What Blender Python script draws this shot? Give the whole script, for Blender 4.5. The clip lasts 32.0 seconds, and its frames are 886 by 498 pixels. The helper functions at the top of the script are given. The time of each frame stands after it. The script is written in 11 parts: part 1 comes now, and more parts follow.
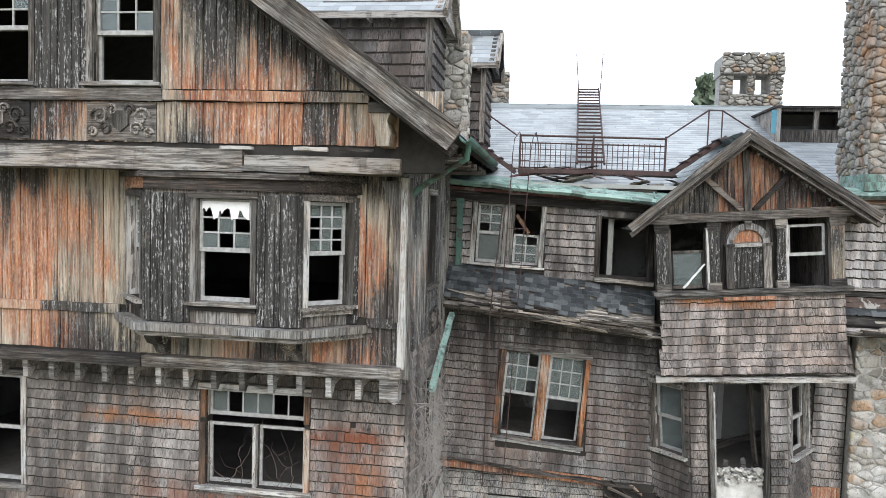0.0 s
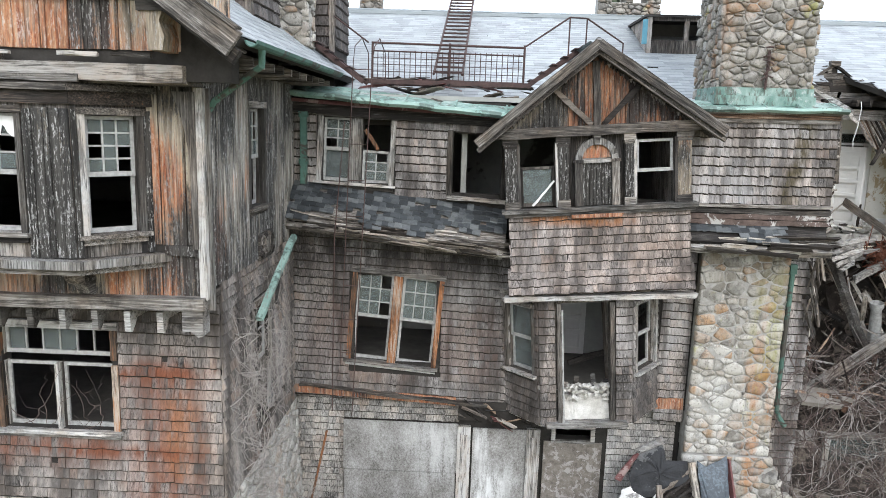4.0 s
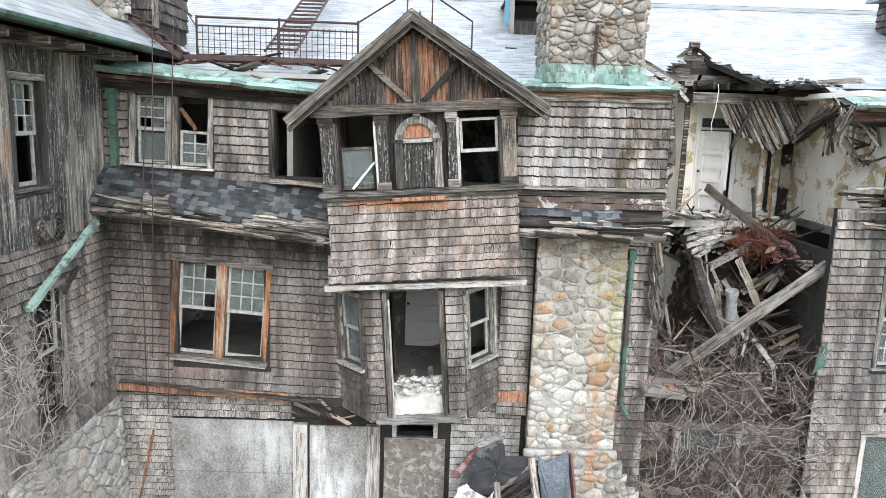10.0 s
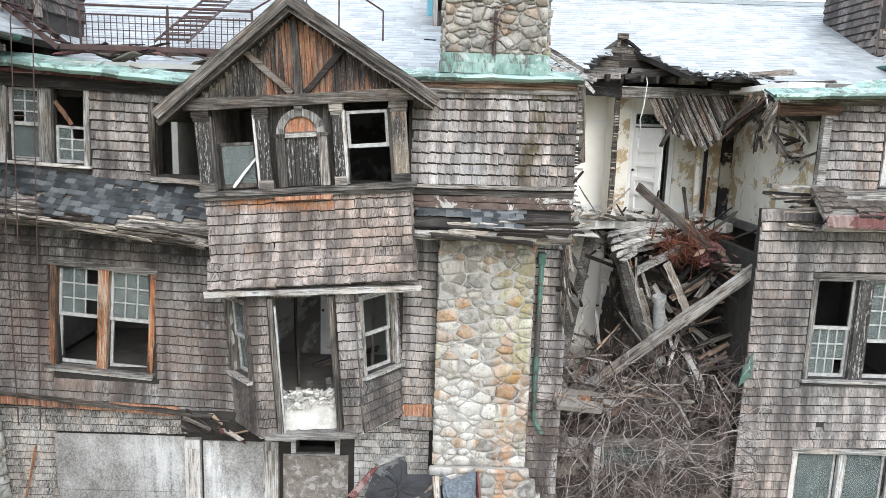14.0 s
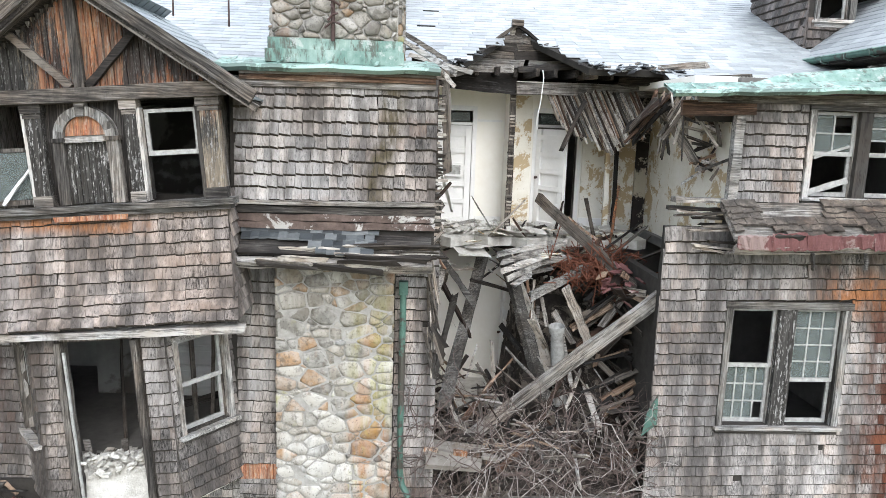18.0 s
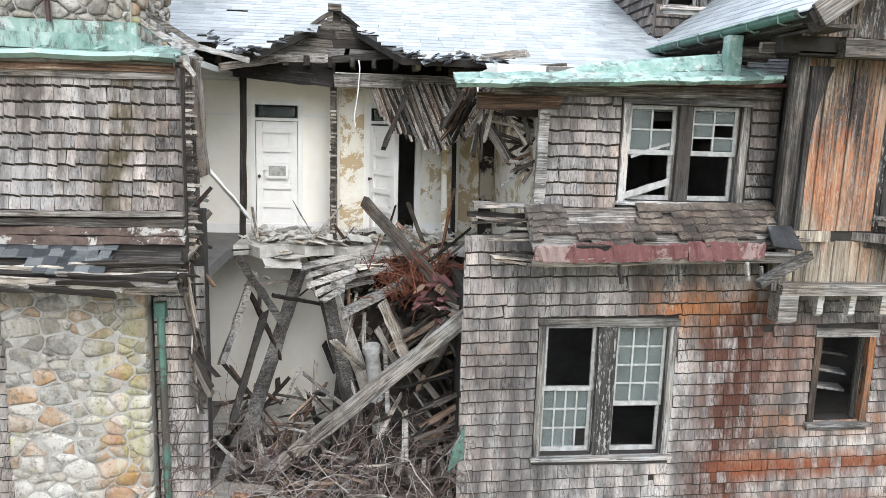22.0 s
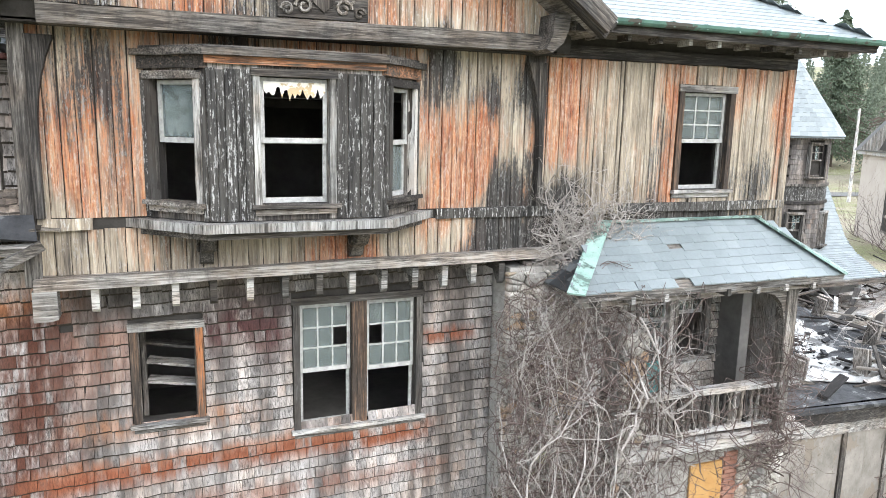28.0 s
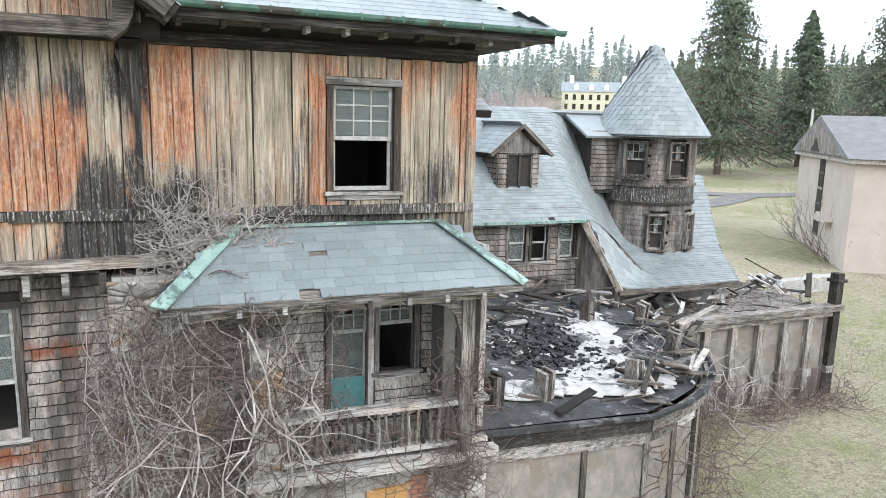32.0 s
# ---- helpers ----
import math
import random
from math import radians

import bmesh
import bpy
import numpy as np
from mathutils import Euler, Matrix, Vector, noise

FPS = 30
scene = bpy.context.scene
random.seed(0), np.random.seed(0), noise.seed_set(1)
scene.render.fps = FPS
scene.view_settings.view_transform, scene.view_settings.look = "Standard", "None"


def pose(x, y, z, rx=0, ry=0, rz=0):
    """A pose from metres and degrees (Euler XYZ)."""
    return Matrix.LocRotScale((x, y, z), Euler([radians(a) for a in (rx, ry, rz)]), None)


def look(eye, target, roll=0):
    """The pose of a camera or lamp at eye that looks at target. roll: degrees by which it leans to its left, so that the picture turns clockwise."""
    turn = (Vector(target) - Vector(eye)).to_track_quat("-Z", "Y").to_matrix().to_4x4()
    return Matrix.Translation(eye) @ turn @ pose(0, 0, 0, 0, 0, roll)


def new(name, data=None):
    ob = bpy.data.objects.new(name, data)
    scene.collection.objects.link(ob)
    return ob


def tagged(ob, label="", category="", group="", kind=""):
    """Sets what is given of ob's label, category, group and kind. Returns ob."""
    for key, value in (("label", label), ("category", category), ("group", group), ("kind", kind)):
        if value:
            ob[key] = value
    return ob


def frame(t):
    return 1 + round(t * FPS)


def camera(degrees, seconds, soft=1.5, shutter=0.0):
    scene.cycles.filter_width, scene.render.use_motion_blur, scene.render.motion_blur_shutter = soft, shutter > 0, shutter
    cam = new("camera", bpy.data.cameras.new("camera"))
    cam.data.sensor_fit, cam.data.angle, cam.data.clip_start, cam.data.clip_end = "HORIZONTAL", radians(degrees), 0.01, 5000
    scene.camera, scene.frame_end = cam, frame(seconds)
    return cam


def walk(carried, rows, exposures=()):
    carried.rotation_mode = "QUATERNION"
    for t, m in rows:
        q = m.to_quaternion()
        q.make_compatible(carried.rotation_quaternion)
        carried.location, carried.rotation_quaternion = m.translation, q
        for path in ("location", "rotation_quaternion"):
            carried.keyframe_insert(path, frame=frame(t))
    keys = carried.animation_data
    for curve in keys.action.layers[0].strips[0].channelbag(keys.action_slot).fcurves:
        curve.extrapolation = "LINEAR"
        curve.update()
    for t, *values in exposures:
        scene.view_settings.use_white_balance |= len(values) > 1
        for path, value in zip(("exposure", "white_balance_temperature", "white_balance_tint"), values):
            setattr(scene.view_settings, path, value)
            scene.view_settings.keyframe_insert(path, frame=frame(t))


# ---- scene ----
cam = camera(64.0, 32.0, soft=0.6)
METRES, EYE, TILT, LEAN, TURN = 23.0, 9.0, 0.0, 0.0, 8.0
ROWS = [
    (0.0, 0.0, 0.0, 0.0, 0.11, -3.53, -1.75),
    (0.5, 0.0081, 0.0026, 0.0007, -0.74, -4.07, -1.74),
    (1.0, 0.0165, 0.0056, 0.0019, -1.59, -4.61, -1.73),
    (1.5, 0.0248, 0.009, 0.0028, -2.42, -5.22, -1.73),
    (2.0, 0.0326, 0.0124, 0.0029, -3.21, -5.87, -1.72),
    (2.5, 0.0403, 0.0163, 0.0034, -3.89, -6.69, -1.72),
    (4.5, 0.0739, 0.0328, 0.0009, -6.6, -11.43, -1.72),
    (5.0, 0.0835, 0.0363, 0.0001, -7.47, -12.64, -1.73),
    (5.5, 0.0935, 0.0349, -0.0001, -8.3, -13.88, -1.75),
    (6.0, 0.1029, 0.0316, -0.0025, -8.49, -14.49, -1.76),
    (6.5, 0.1114, 0.0298, -0.0043, -8.49, -14.48, -1.78),
    (7.0, 0.1206, 0.0305, -0.0053, -8.4, -14.49, -1.8),
    (7.5, 0.1293, 0.0328, -0.0056, -8.45, -14.06, -1.82),
    (8.0, 0.1402, 0.0338, -0.0054, -8.44, -13.33, -1.83),
    (8.5, 0.1517, 0.0355, -0.0058, -8.42, -12.57, -1.85),
    (9.0, 0.1615, 0.037, -0.0067, -8.39, -11.77, -1.87),
    (9.5, 0.1694, 0.0397, -0.0071, -8.37, -11.05, -1.89),
    (10.0, 0.1769, 0.0427, -0.0089, -8.33, -10.26, -1.88),
    (10.5, 0.1844, 0.0449, -0.0097, -8.3, -9.88, -1.86),
    (11.0, 0.1921, 0.0465, -0.0111, -8.29, -9.85, -1.86),
    (11.5, 0.2008, 0.0481, -0.0116, -8.28, -9.91, -1.85),
    (12.0, 0.2105, 0.0516, -0.0119, -8.26, -9.9, -1.85),
    (12.5, 0.2202, 0.0547, -0.0128, -8.27, -9.88, -1.83),
    (13.0, 0.231, 0.0572, -0.0134, -8.26, -9.93, -1.85),
    (13.5, 0.2432, 0.0616, -0.0132, -8.21, -9.98, -1.84),
    (14.0, 0.2567, 0.0673, -0.0139, -8.22, -9.91, -1.83),
    (14.5, 0.2722, 0.0749, -0.0136, -8.19, -9.9, -1.84),
    (16.5, 0.3206, 0.1135, -0.0113, -8.7, -9.91, -1.88),
    (17.0, 0.3288, 0.1244, -0.0107, -9.44, -9.91, -1.86),
    (17.5, 0.3367, 0.1344, -0.0105, -10.19, -9.88, -1.86),
    (18.0, 0.3439, 0.1437, -0.01, -10.76, -9.9, -1.85),
    (18.5, 0.3502, 0.152, -0.0101, -11.08, -9.88, -1.84),
    (19.0, 0.357, 0.1588, -0.0103, -11.44, -9.91, -1.84),
    (19.5, 0.3657, 0.1641, -0.0093, -11.76, -9.94, -1.82),
    (20.0, 0.3776, 0.1678, -0.0087, -12.1, -9.94, -1.76),
    (20.5, 0.3946, 0.1702, -0.0084, -12.44, -9.95, -1.75),
    (21.0, 0.414, 0.1726, -0.0082, -12.8, -9.94, -1.72),
    (21.5, 0.4341, 0.1742, -0.0084, -13.13, -9.94, -1.73),
    (22.0, 0.4534, 0.175, -0.008, -13.75, -9.97, -1.72),
    (22.5, 0.4726, 0.1756, -0.0075, -14.68, -9.97, -1.69),
    (23.0, 0.492, 0.1742, -0.0072, -16.02, -10.03, -1.62),
    (23.5, 0.5129, 0.1701, -0.007, -18.18, -10.13, -1.55),
    (24.0, 0.5329, 0.1631, -0.0078, -20.38, -10.1, -1.48),
    (24.5, 0.5539, 0.1558, -0.0081, -21.67, -10.09, -1.42),
    (25.0, 0.5751, 0.1483, -0.0078, -22.94, -10.14, -1.41),
    (25.5, 0.5965, 0.1407, -0.0082, -24.45, -10.16, -1.41),
    (27.5, 0.6911, 0.1176, -0.0092, -28.61, -10.12, -1.22),
    (28.0, 0.7178, 0.1105, -0.0084, -29.74, -10.17, -1.22),
    (28.5, 0.7453, 0.1004, -0.0085, -30.7, -10.12, -1.19),
    (29.0, 0.7725, 0.0902, -0.0086, -31.0, -10.16, -1.22),
    (29.5, 0.7992, 0.0809, -0.0084, -30.94, -10.17, -1.27),
    (30.0, 0.8255, 0.0723, -0.0082, -30.84, -10.22, -1.32),
    (30.5, 0.851, 0.0632, -0.0081, -30.75, -10.22, -1.37),
    (31.0, 0.876, 0.0541, -0.0067, -30.64, -10.24, -1.41),
    (31.5, 0.8998, 0.0453, -0.0059, -30.54, -10.25, -1.46),
    (32.0, 0.9231, 0.0377, -0.0054, -30.38, -10.26, -1.49),
]
walk(cam, [(t, pose(0, 0, EYE, TILT, LEAN, TURN) @ pose(METRES * x, METRES * y, METRES * z, 90 + pitch, roll, yaw)) for t, x, y, z, yaw, pitch, roll in ROWS],
     exposures=[(0, -0.1), (2.5, -0.12), (5.0, 0.2), (9.0, 0.4), (14.0, 0.34), (19.0, 0.3), (25.0, 0.4), (28, 0.62), (30, 0.5), (32.0, 0.25)])

# ---- light: an overcast sky ----
world = bpy.data.worlds.new("overcast_sky")
scene.world = world
world.use_nodes = True
wn, wl = world.node_tree.nodes, world.node_tree.links
sky = wn.new("ShaderNodeTexSky")
sky.sky_type = "NISHITA"
sky.sun_disc = False
sky.sun_elevation, sky.sun_rotation = radians(37), radians(167)
sky.dust_density, sky.air_density = 4.0, 1.0
cloud = wn.new("ShaderNodeMix")
cloud.data_type = "RGBA"
cloud.inputs["Factor"].default_value = 0.86
cloud.inputs[7].default_value = (10.4, 11.5, 13.1, 1)
wl.new(sky.outputs["Color"], cloud.inputs[6])
wl.new(cloud.outputs[2], wn["Background"].inputs["Color"])
wn["Background"].inputs["Strength"].default_value = 0.215
sun_data = bpy.data.lights.new("sun", "SUN")
sun_data.energy, sun_data.angle, sun_data.color = 1.5, radians(30), (1.0, 0.99, 0.98)
sun = new("sun", sun_data)
sun.matrix_world = look((24, -30, 38), (14, 13, 5))


# ---- helpers for materials ----
class Nodes:
    """A short hand for one node material."""

    def __init__(self, name, coords="world"):
        self.m = bpy.data.materials.new(name)
        self.m.use_nodes = True
        self.t = self.m.node_tree
        self.bsdf = self.t.nodes["Principled BSDF"]
        g = self.add("ShaderNodeNewGeometry")
        o = self.add("ShaderNodeObjectInfo")
        self.rand = self.math("FRACT", self.math("ADD", g.outputs["Random Per Island"], o.outputs["Random"]))
        if coords == "world":
            self.pos = g.outputs["Position"]
        else:
            self.pos = self.add("ShaderNodeTexCoord").outputs["Object"]
        self.x = self.y = self.z = None

    def add(self, kind):
        return self.t.nodes.new(kind)

    def put(self, socket, value):
        if isinstance(value, bpy.types.NodeSocket):
            self.t.links.new(value, socket)
        elif isinstance(value, tuple) and len(value) == 3 and len(socket.default_value) == 4:
            socket.default_value = (*value, 1)
        else:
            socket.default_value = value

    def math(self, op, a, b=0.0, clamp=False):
        n = self.add("ShaderNodeMath")
        n.operation, n.use_clamp = op, clamp
        self.put(n.inputs[0], a), self.put(n.inputs[1], b)
        return n.outputs[0]

    def stretch(self, scale, shift=0.0):
        """The place, scaled along each axis, and moved by a number of each piece's own."""
        n = self.add("ShaderNodeVectorMath")
        n.operation = "MULTIPLY"
        self.put(n.inputs[0], self.pos)
        n.inputs[1].default_value = scale
        if not shift:
            return n.outputs[0]
        c = self.add("ShaderNodeCombineXYZ")
        s = self.math("MULTIPLY", self.rand, shift)
        for i in range(3):
            self.put(c.inputs[i], s)
        a = self.add("ShaderNodeVectorMath")
        a.operation = "ADD"
        self.put(a.inputs[0], n.outputs[0]), self.put(a.inputs[1], c.outputs[0])
        return a.outputs[0]

    def noise(self, scale, detail=4, rough=0.6, shift=0.0, distort=0.0):
        n = self.add("ShaderNodeTexNoise")
        self.put(n.inputs["Vector"], self.stretch(scale, shift))
        n.inputs["Scale"].default_value = 1
        n.inputs["Detail"].default_value, n.inputs["Roughness"].default_value = detail, rough
        n.inputs["Distortion"].default_value = distort
        return n.outputs["Fac"]

    def step(self, v, a, b, lo=0.0, hi=1.0):
        n = self.add("ShaderNodeMapRange")
        n.clamp = True
        self.put(n.inputs[0], v)
        for i, k in enumerate((a, b, lo, hi)):
            n.inputs[i + 1].default_value = k
        return n.outputs[0]

    def ramp(self, v, stops):
        n = self.add("ShaderNodeValToRGB")
        self.put(n.inputs[0], v)
        e = n.color_ramp.elements
        while len(e) < len(stops):
            e.new(0.5)
        for i, (p, c) in enumerate(stops):
            e[i].position, e[i].color = p, (*c, 1)
        return n.outputs[0]

    def mix(self, f, a, b, blend="MIX"):
        n = self.add("ShaderNodeMix")
        n.data_type, n.blend_type = "RGBA", blend
        self.put(n.inputs[0], f), self.put(n.inputs[6], a), self.put(n.inputs[7], b)
        return n.outputs[2]

    def patch(self, x0, x1, z0, z1, soft=0.25):
        """1 inside a stain's rough outline on the walls, 0 outside."""
        if self.x is None:
            s = self.add("ShaderNodeSeparateXYZ")
            self.put(s.inputs[0], self.pos)
            self.x, self.z = s.outputs[0], s.outputs[2]
            self.wob = self.math("MULTIPLY", self.math("SUBTRACT", self.noise((3, 3, 0.8), 3), 0.5), 1.1)
        soft, thin = min(soft, 0.4 * (x1 - x0)), min(1.0, 1.5 * (z1 - z0))
        px = self.math("ADD", self.x, self.wob)
        pz = self.math("ADD", self.z, self.math("MULTIPLY", self.wob, thin * 0.8))
        a = self.math("MULTIPLY", self.step(px, x0 - soft, x0 + soft), self.step(px, x1 - soft, x1 + soft, 1, 0))
        b = self.math("MULTIPLY", self.step(pz, z0 - soft * thin, z0 + soft * thin), self.step(pz, z1 - soft * thin, z1 + soft * thin, 1, 0))
        return self.math("MULTIPLY", a, b)

    def done(self, color, rough=0.85, bump=None, depth=0.01, metal=0.0, spec=0.3):
        self.put(self.bsdf.inputs["Base Color"], color)
        self.put(self.bsdf.inputs["Roughness"], rough)
        self.bsdf.inputs["Metallic"].default_value = metal
        self.bsdf.inputs["Specular IOR Level"].default_value = spec
        if bump is not None:
            n = self.add("ShaderNodeBump")
            n.inputs["Strength"].default_value, n.inputs["Distance"].default_value = 1.0, depth
            self.put(n.inputs["Height"], bump)
            self.t.links.new(n.outputs[0], self.bsdf.inputs["Normal"])
        return self.m


GRAIN = {"x": (2.2, 55, 55), "y": (55, 2.2, 55), "z": (55, 55, 2.2)}


def wood(name, stops, axis="z", coords="world", vary=0.35, broad=1.0, depth=0.006):
    """Bare weathered wood: grain along one axis, blotches, and a tone of each piece's own."""
    n = Nodes(name, coords)
    fine = n.noise(GRAIN[axis], 5, 0.65, shift=37)
    wide = n.noise(tuple(broad * (0.6 if i == "xyz".index(axis) else 2.5) for i in range(3)), 4, 0.6, shift=11)
    f = n.math("ADD", n.math("MULTIPLY", fine, 0.75), n.math("MULTIPLY", wide, 0.5))
    f = n.math("ADD", f, n.math("MULTIPLY", n.math("SUBTRACT", n.rand, 0.5), vary))
    f = n.step(f, 0.44, 0.82)
    crack = n.step(n.noise(tuple(1.5 * g for g in GRAIN[axis]), 3, 0.6, shift=23), 0.30, 0.41)
    body = n.ramp(f, stops)
    damp = n.noise((1.7, 1.7, 1.7), 5, 0.7, shift=9)
    body = n.mix(n.step(damp, 0.42, 0.62, 0, 0.45), body, n.mix(1.0, body, (0.78, 0.58, 0.42), "MULTIPLY"))
    body = n.mix(n.step(n.noise((2.6, 2.6, 1.2), 5, 0.75, shift=3), 0.52, 0.66, 0, 0.72), body, n.mix(0.25, (0.016, 0.014, 0.012), body))
    col = n.mix(crack, n.mix(0.2, (0.012, 0.010, 0.009), body), body)
    across = tuple(1.3 if i == "xyz".index(axis) else 16 for i in range(3))
    worn = n.noise(across, 5, 0.75, shift=17)
    col = n.mix(n.step(worn, 0.53, 0.60, 0, 0.8), col, n.mix(0.15, (0.012, 0.010, 0.009), body))
    col = n.mix(n.step(worn, 0.40, 0.33, 0, 0.22), col, n.mix(0.5, body, (0.46, 0.45, 0.43)))
    return n.done(col, 0.88, n.math("ADD", fine, n.math("ADD", n.math("MULTIPLY", crack, 0.5), worn)), depth)


def boards(name, warm, dark, tone=1.0, rusts=(), chars=(), grey=0.0, flakes=0.3):
    """Vertical boards whose old stain is flaking: tan and silver, rusty in long runs, charred in places. rusts, chars: stains of (strength, x0, x1, z0, z1)."""
    n = Nodes(name)
    fine = n.noise((60, 60, 2.5), 4, 0.65, shift=31)
    grain = n.step(fine, 0.3, 0.7, 0.68 * tone, 1.24 * tone)
    own = n.math("MULTIPLY", n.math("SUBTRACT", n.rand, 0.5), 0.13)
    broad = n.noise((0.9, 0.9, 0.7), 3, 0.6)
    streak = n.noise((14, 14, 0.8), 4, 0.7, shift=19)
    flake = n.noise((42, 42, 14), 4, 0.75)
    base = n.ramp(n.step(n.math("ADD", n.math("ADD", n.math("MULTIPLY", streak, 0.7), n.math("MULTIPLY", broad, 0.35)), own), 0.33, 0.72),
                  [(0.0, (0.06, 0.051, 0.043)), (0.25, (0.18, 0.15, 0.116)), (0.6, (0.34, 0.284, 0.214)), (1.0, (0.49, 0.432, 0.345))])
    base = n.mix(grey, base, n.ramp(n.step(n.math("ADD", streak, own), 0.33, 0.68), [(0.0, (0.04, 0.037, 0.034)), (0.35, (0.15, 0.142, 0.13)), (0.7, (0.31, 0.295, 0.275)), (1.0, (0.50, 0.485, 0.46))]))
    low = n.noise((0.75, 0.75, 0.45), 2, 0.5, distort=0.5)
    drip = n.noise((20, 20, 0.8), 4, 0.7, shift=7)
    for k, x0, x1, z0, z1 in rusts:
        low = n.math("ADD", low, n.math("MULTIPLY", n.patch(x0, x1, z0, z1), k))
    f2 = n.step(n.math("ADD", n.math("ADD", n.math("MULTIPLY", low, 1.2), n.math("MULTIPLY", drip, 0.5)), n.math("MULTIPLY", own, 0.6)), 0.86 - warm, 1.03 - warm)
    rust = n.ramp(n.step(n.math("ADD", n.math("MULTIPLY", drip, 0.6), n.math("MULTIPLY", flake, 0.4)), 0.36, 0.66), [(0.0, (0.08, 0.028, 0.02)), (0.3, (0.26, 0.08, 0.038)), (0.6, (0.42, 0.175, 0.08)), (0.85, (0.46, 0.27, 0.155)), (1.0, (0.50, 0.38, 0.27))])
    col = n.mix(n.math("MULTIPLY", f2, n.step(n.noise((34, 34, 3), 3, 0.7, shift=13), 0.3, 0.62, 0.35, 1.0)), base, rust)
    soot = n.math("ADD", n.math("MULTIPLY", n.noise((0.8, 0.8, 0.4), 2, 0.5, distort=0.6), 1.0), n.math("MULTIPLY", own, 0.8))
    for k, x0, x1, z0, z1 in chars:
        soot = n.math("ADD", soot, n.math("MULTIPLY", n.patch(x0, x1, z0, z1), k))
    char = n.step(n.math("ADD", soot, n.math("ADD", n.math("MULTIPLY", flake, 0.3), n.math("MULTIPLY", n.noise((26, 26, 1.2), 4, 0.7, shift=43), 0.4))), 0.96 - dark, 1.06 - dark)
    col = n.mix(n.math("MULTIPLY", char, 0.94), col, n.mix(n.step(streak, 0.35, 0.65), (0.009, 0.009, 0.0095), (0.05, 0.049, 0.048)))
    pale = n.step(n.math("ADD", n.math("MULTIPLY", flake, 0.6), n.math("MULTIPLY", n.noise((30, 30, 2.2), 4, 0.7, shift=3), 0.5)), 0.585, 0.645)
    col = n.mix(n.math("MULTIPLY", pale, flakes), col, (0.47, 0.46, 0.445))
    foot = n.step(n.noise((5, 5, 0.55), 5, 0.75, shift=29), 0.52, 0.66)
    col = n.mix(n.math("MULTIPLY", foot, 0.4), col, (0.03, 0.024, 0.02))
    g = n.add("ShaderNodeCombineColor")
    for i in range(3):
        n.put(g.inputs[i], grain)
    col = n.mix(1.0, col, g.outputs[0], "MULTIPLY")
    crack = n.step(n.noise((90, 90, 2.0), 2, 0.5, shift=23), 0.27, 0.35)
    col = n.mix(crack, n.mix(0.3, (0.015, 0.012, 0.01), col), col)
    return n.done(col, 0.85, n.math("ADD", n.math("ADD", fine, n.math("MULTIPLY", crack, 0.6)), n.math("MULTIPLY", flake, 0.5)), 0.012)


def shingled(name, tint, stains=(), dirty=0.8):
    """Grey cedar shingles; stains are coloured and darker patches of (colour, strength, x0, x1, z0, z1)."""
    n = Nodes(name)
    fine = n.step(n.noise((48, 48, 3.5), 4, 0.8, shift=41), 0.28, 0.72)
    blot = n.noise((1.3, 1.3, 0.8), 4, 0.6)
    f = n.math("ADD", n.math("MULTIPLY", fine, 0.5), n.math("MULTIPLY", blot, 0.56))
    f = n.step(n.math("ADD", f, n.math("MULTIPLY", n.math("SUBTRACT", n.rand, 0.5), 0.17)), 0.27, 0.79)
    c = [tuple(k * v for k, v in zip(tint, (g, g * 0.965, g * 0.942))) for g in (0.02, 0.14, 0.35, 0.55)]
    col = n.ramp(f, [(0.0, c[0]), (0.32, c[1]), (0.68, c[2]), (1.0, c[3])])
    brown = n.step(n.math("ADD", n.noise((0.8, 0.8, 0.6), 4, 0.65, distort=0.4), n.math("MULTIPLY", n.math("SUBTRACT", n.rand, 0.5), 0.2)), 0.42, 0.62)
    col = n.mix(n.math("MULTIPLY", brown, 0.7), col, n.mix(1.0, col, (0.93, 0.82, 0.73), "MULTIPLY"))
    bleach = n.step(n.math("ADD", n.noise((1.0, 1.0, 0.45), 3, 0.6), n.math("MULTIPLY", fine, 0.2)), 0.58, 0.74)
    col = n.mix(n.math("MULTIPLY", bleach, 0.28), col, tuple(0.52 * k for k in tint))
    red = n.step(n.math("ADD", n.noise((0.9, 0.9, 1.4), 3, 0.6), n.math("MULTIPLY", n.rand, 0.22)), 0.72, 0.84)
    col = n.mix(n.math("MULTIPLY", red, 0.32), col, (0.20, 0.105, 0.06))
    dirt = n.step(n.math("ADD", n.noise((3.0, 3.0, 0.4), 4, 0.7), n.math("MULTIPLY", fine, 0.3)), 0.60, 0.76)
    col = n.mix(n.math("MULTIPLY", dirt, dirty), col, (0.045, 0.038, 0.034))
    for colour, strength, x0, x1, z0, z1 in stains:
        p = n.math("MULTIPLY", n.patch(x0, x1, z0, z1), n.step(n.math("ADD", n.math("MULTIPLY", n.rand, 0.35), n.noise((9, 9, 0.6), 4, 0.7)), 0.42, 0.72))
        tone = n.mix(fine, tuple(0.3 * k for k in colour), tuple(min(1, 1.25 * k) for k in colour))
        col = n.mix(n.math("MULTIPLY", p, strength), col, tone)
    return n.done(col, 0.9, fine, 0.006)


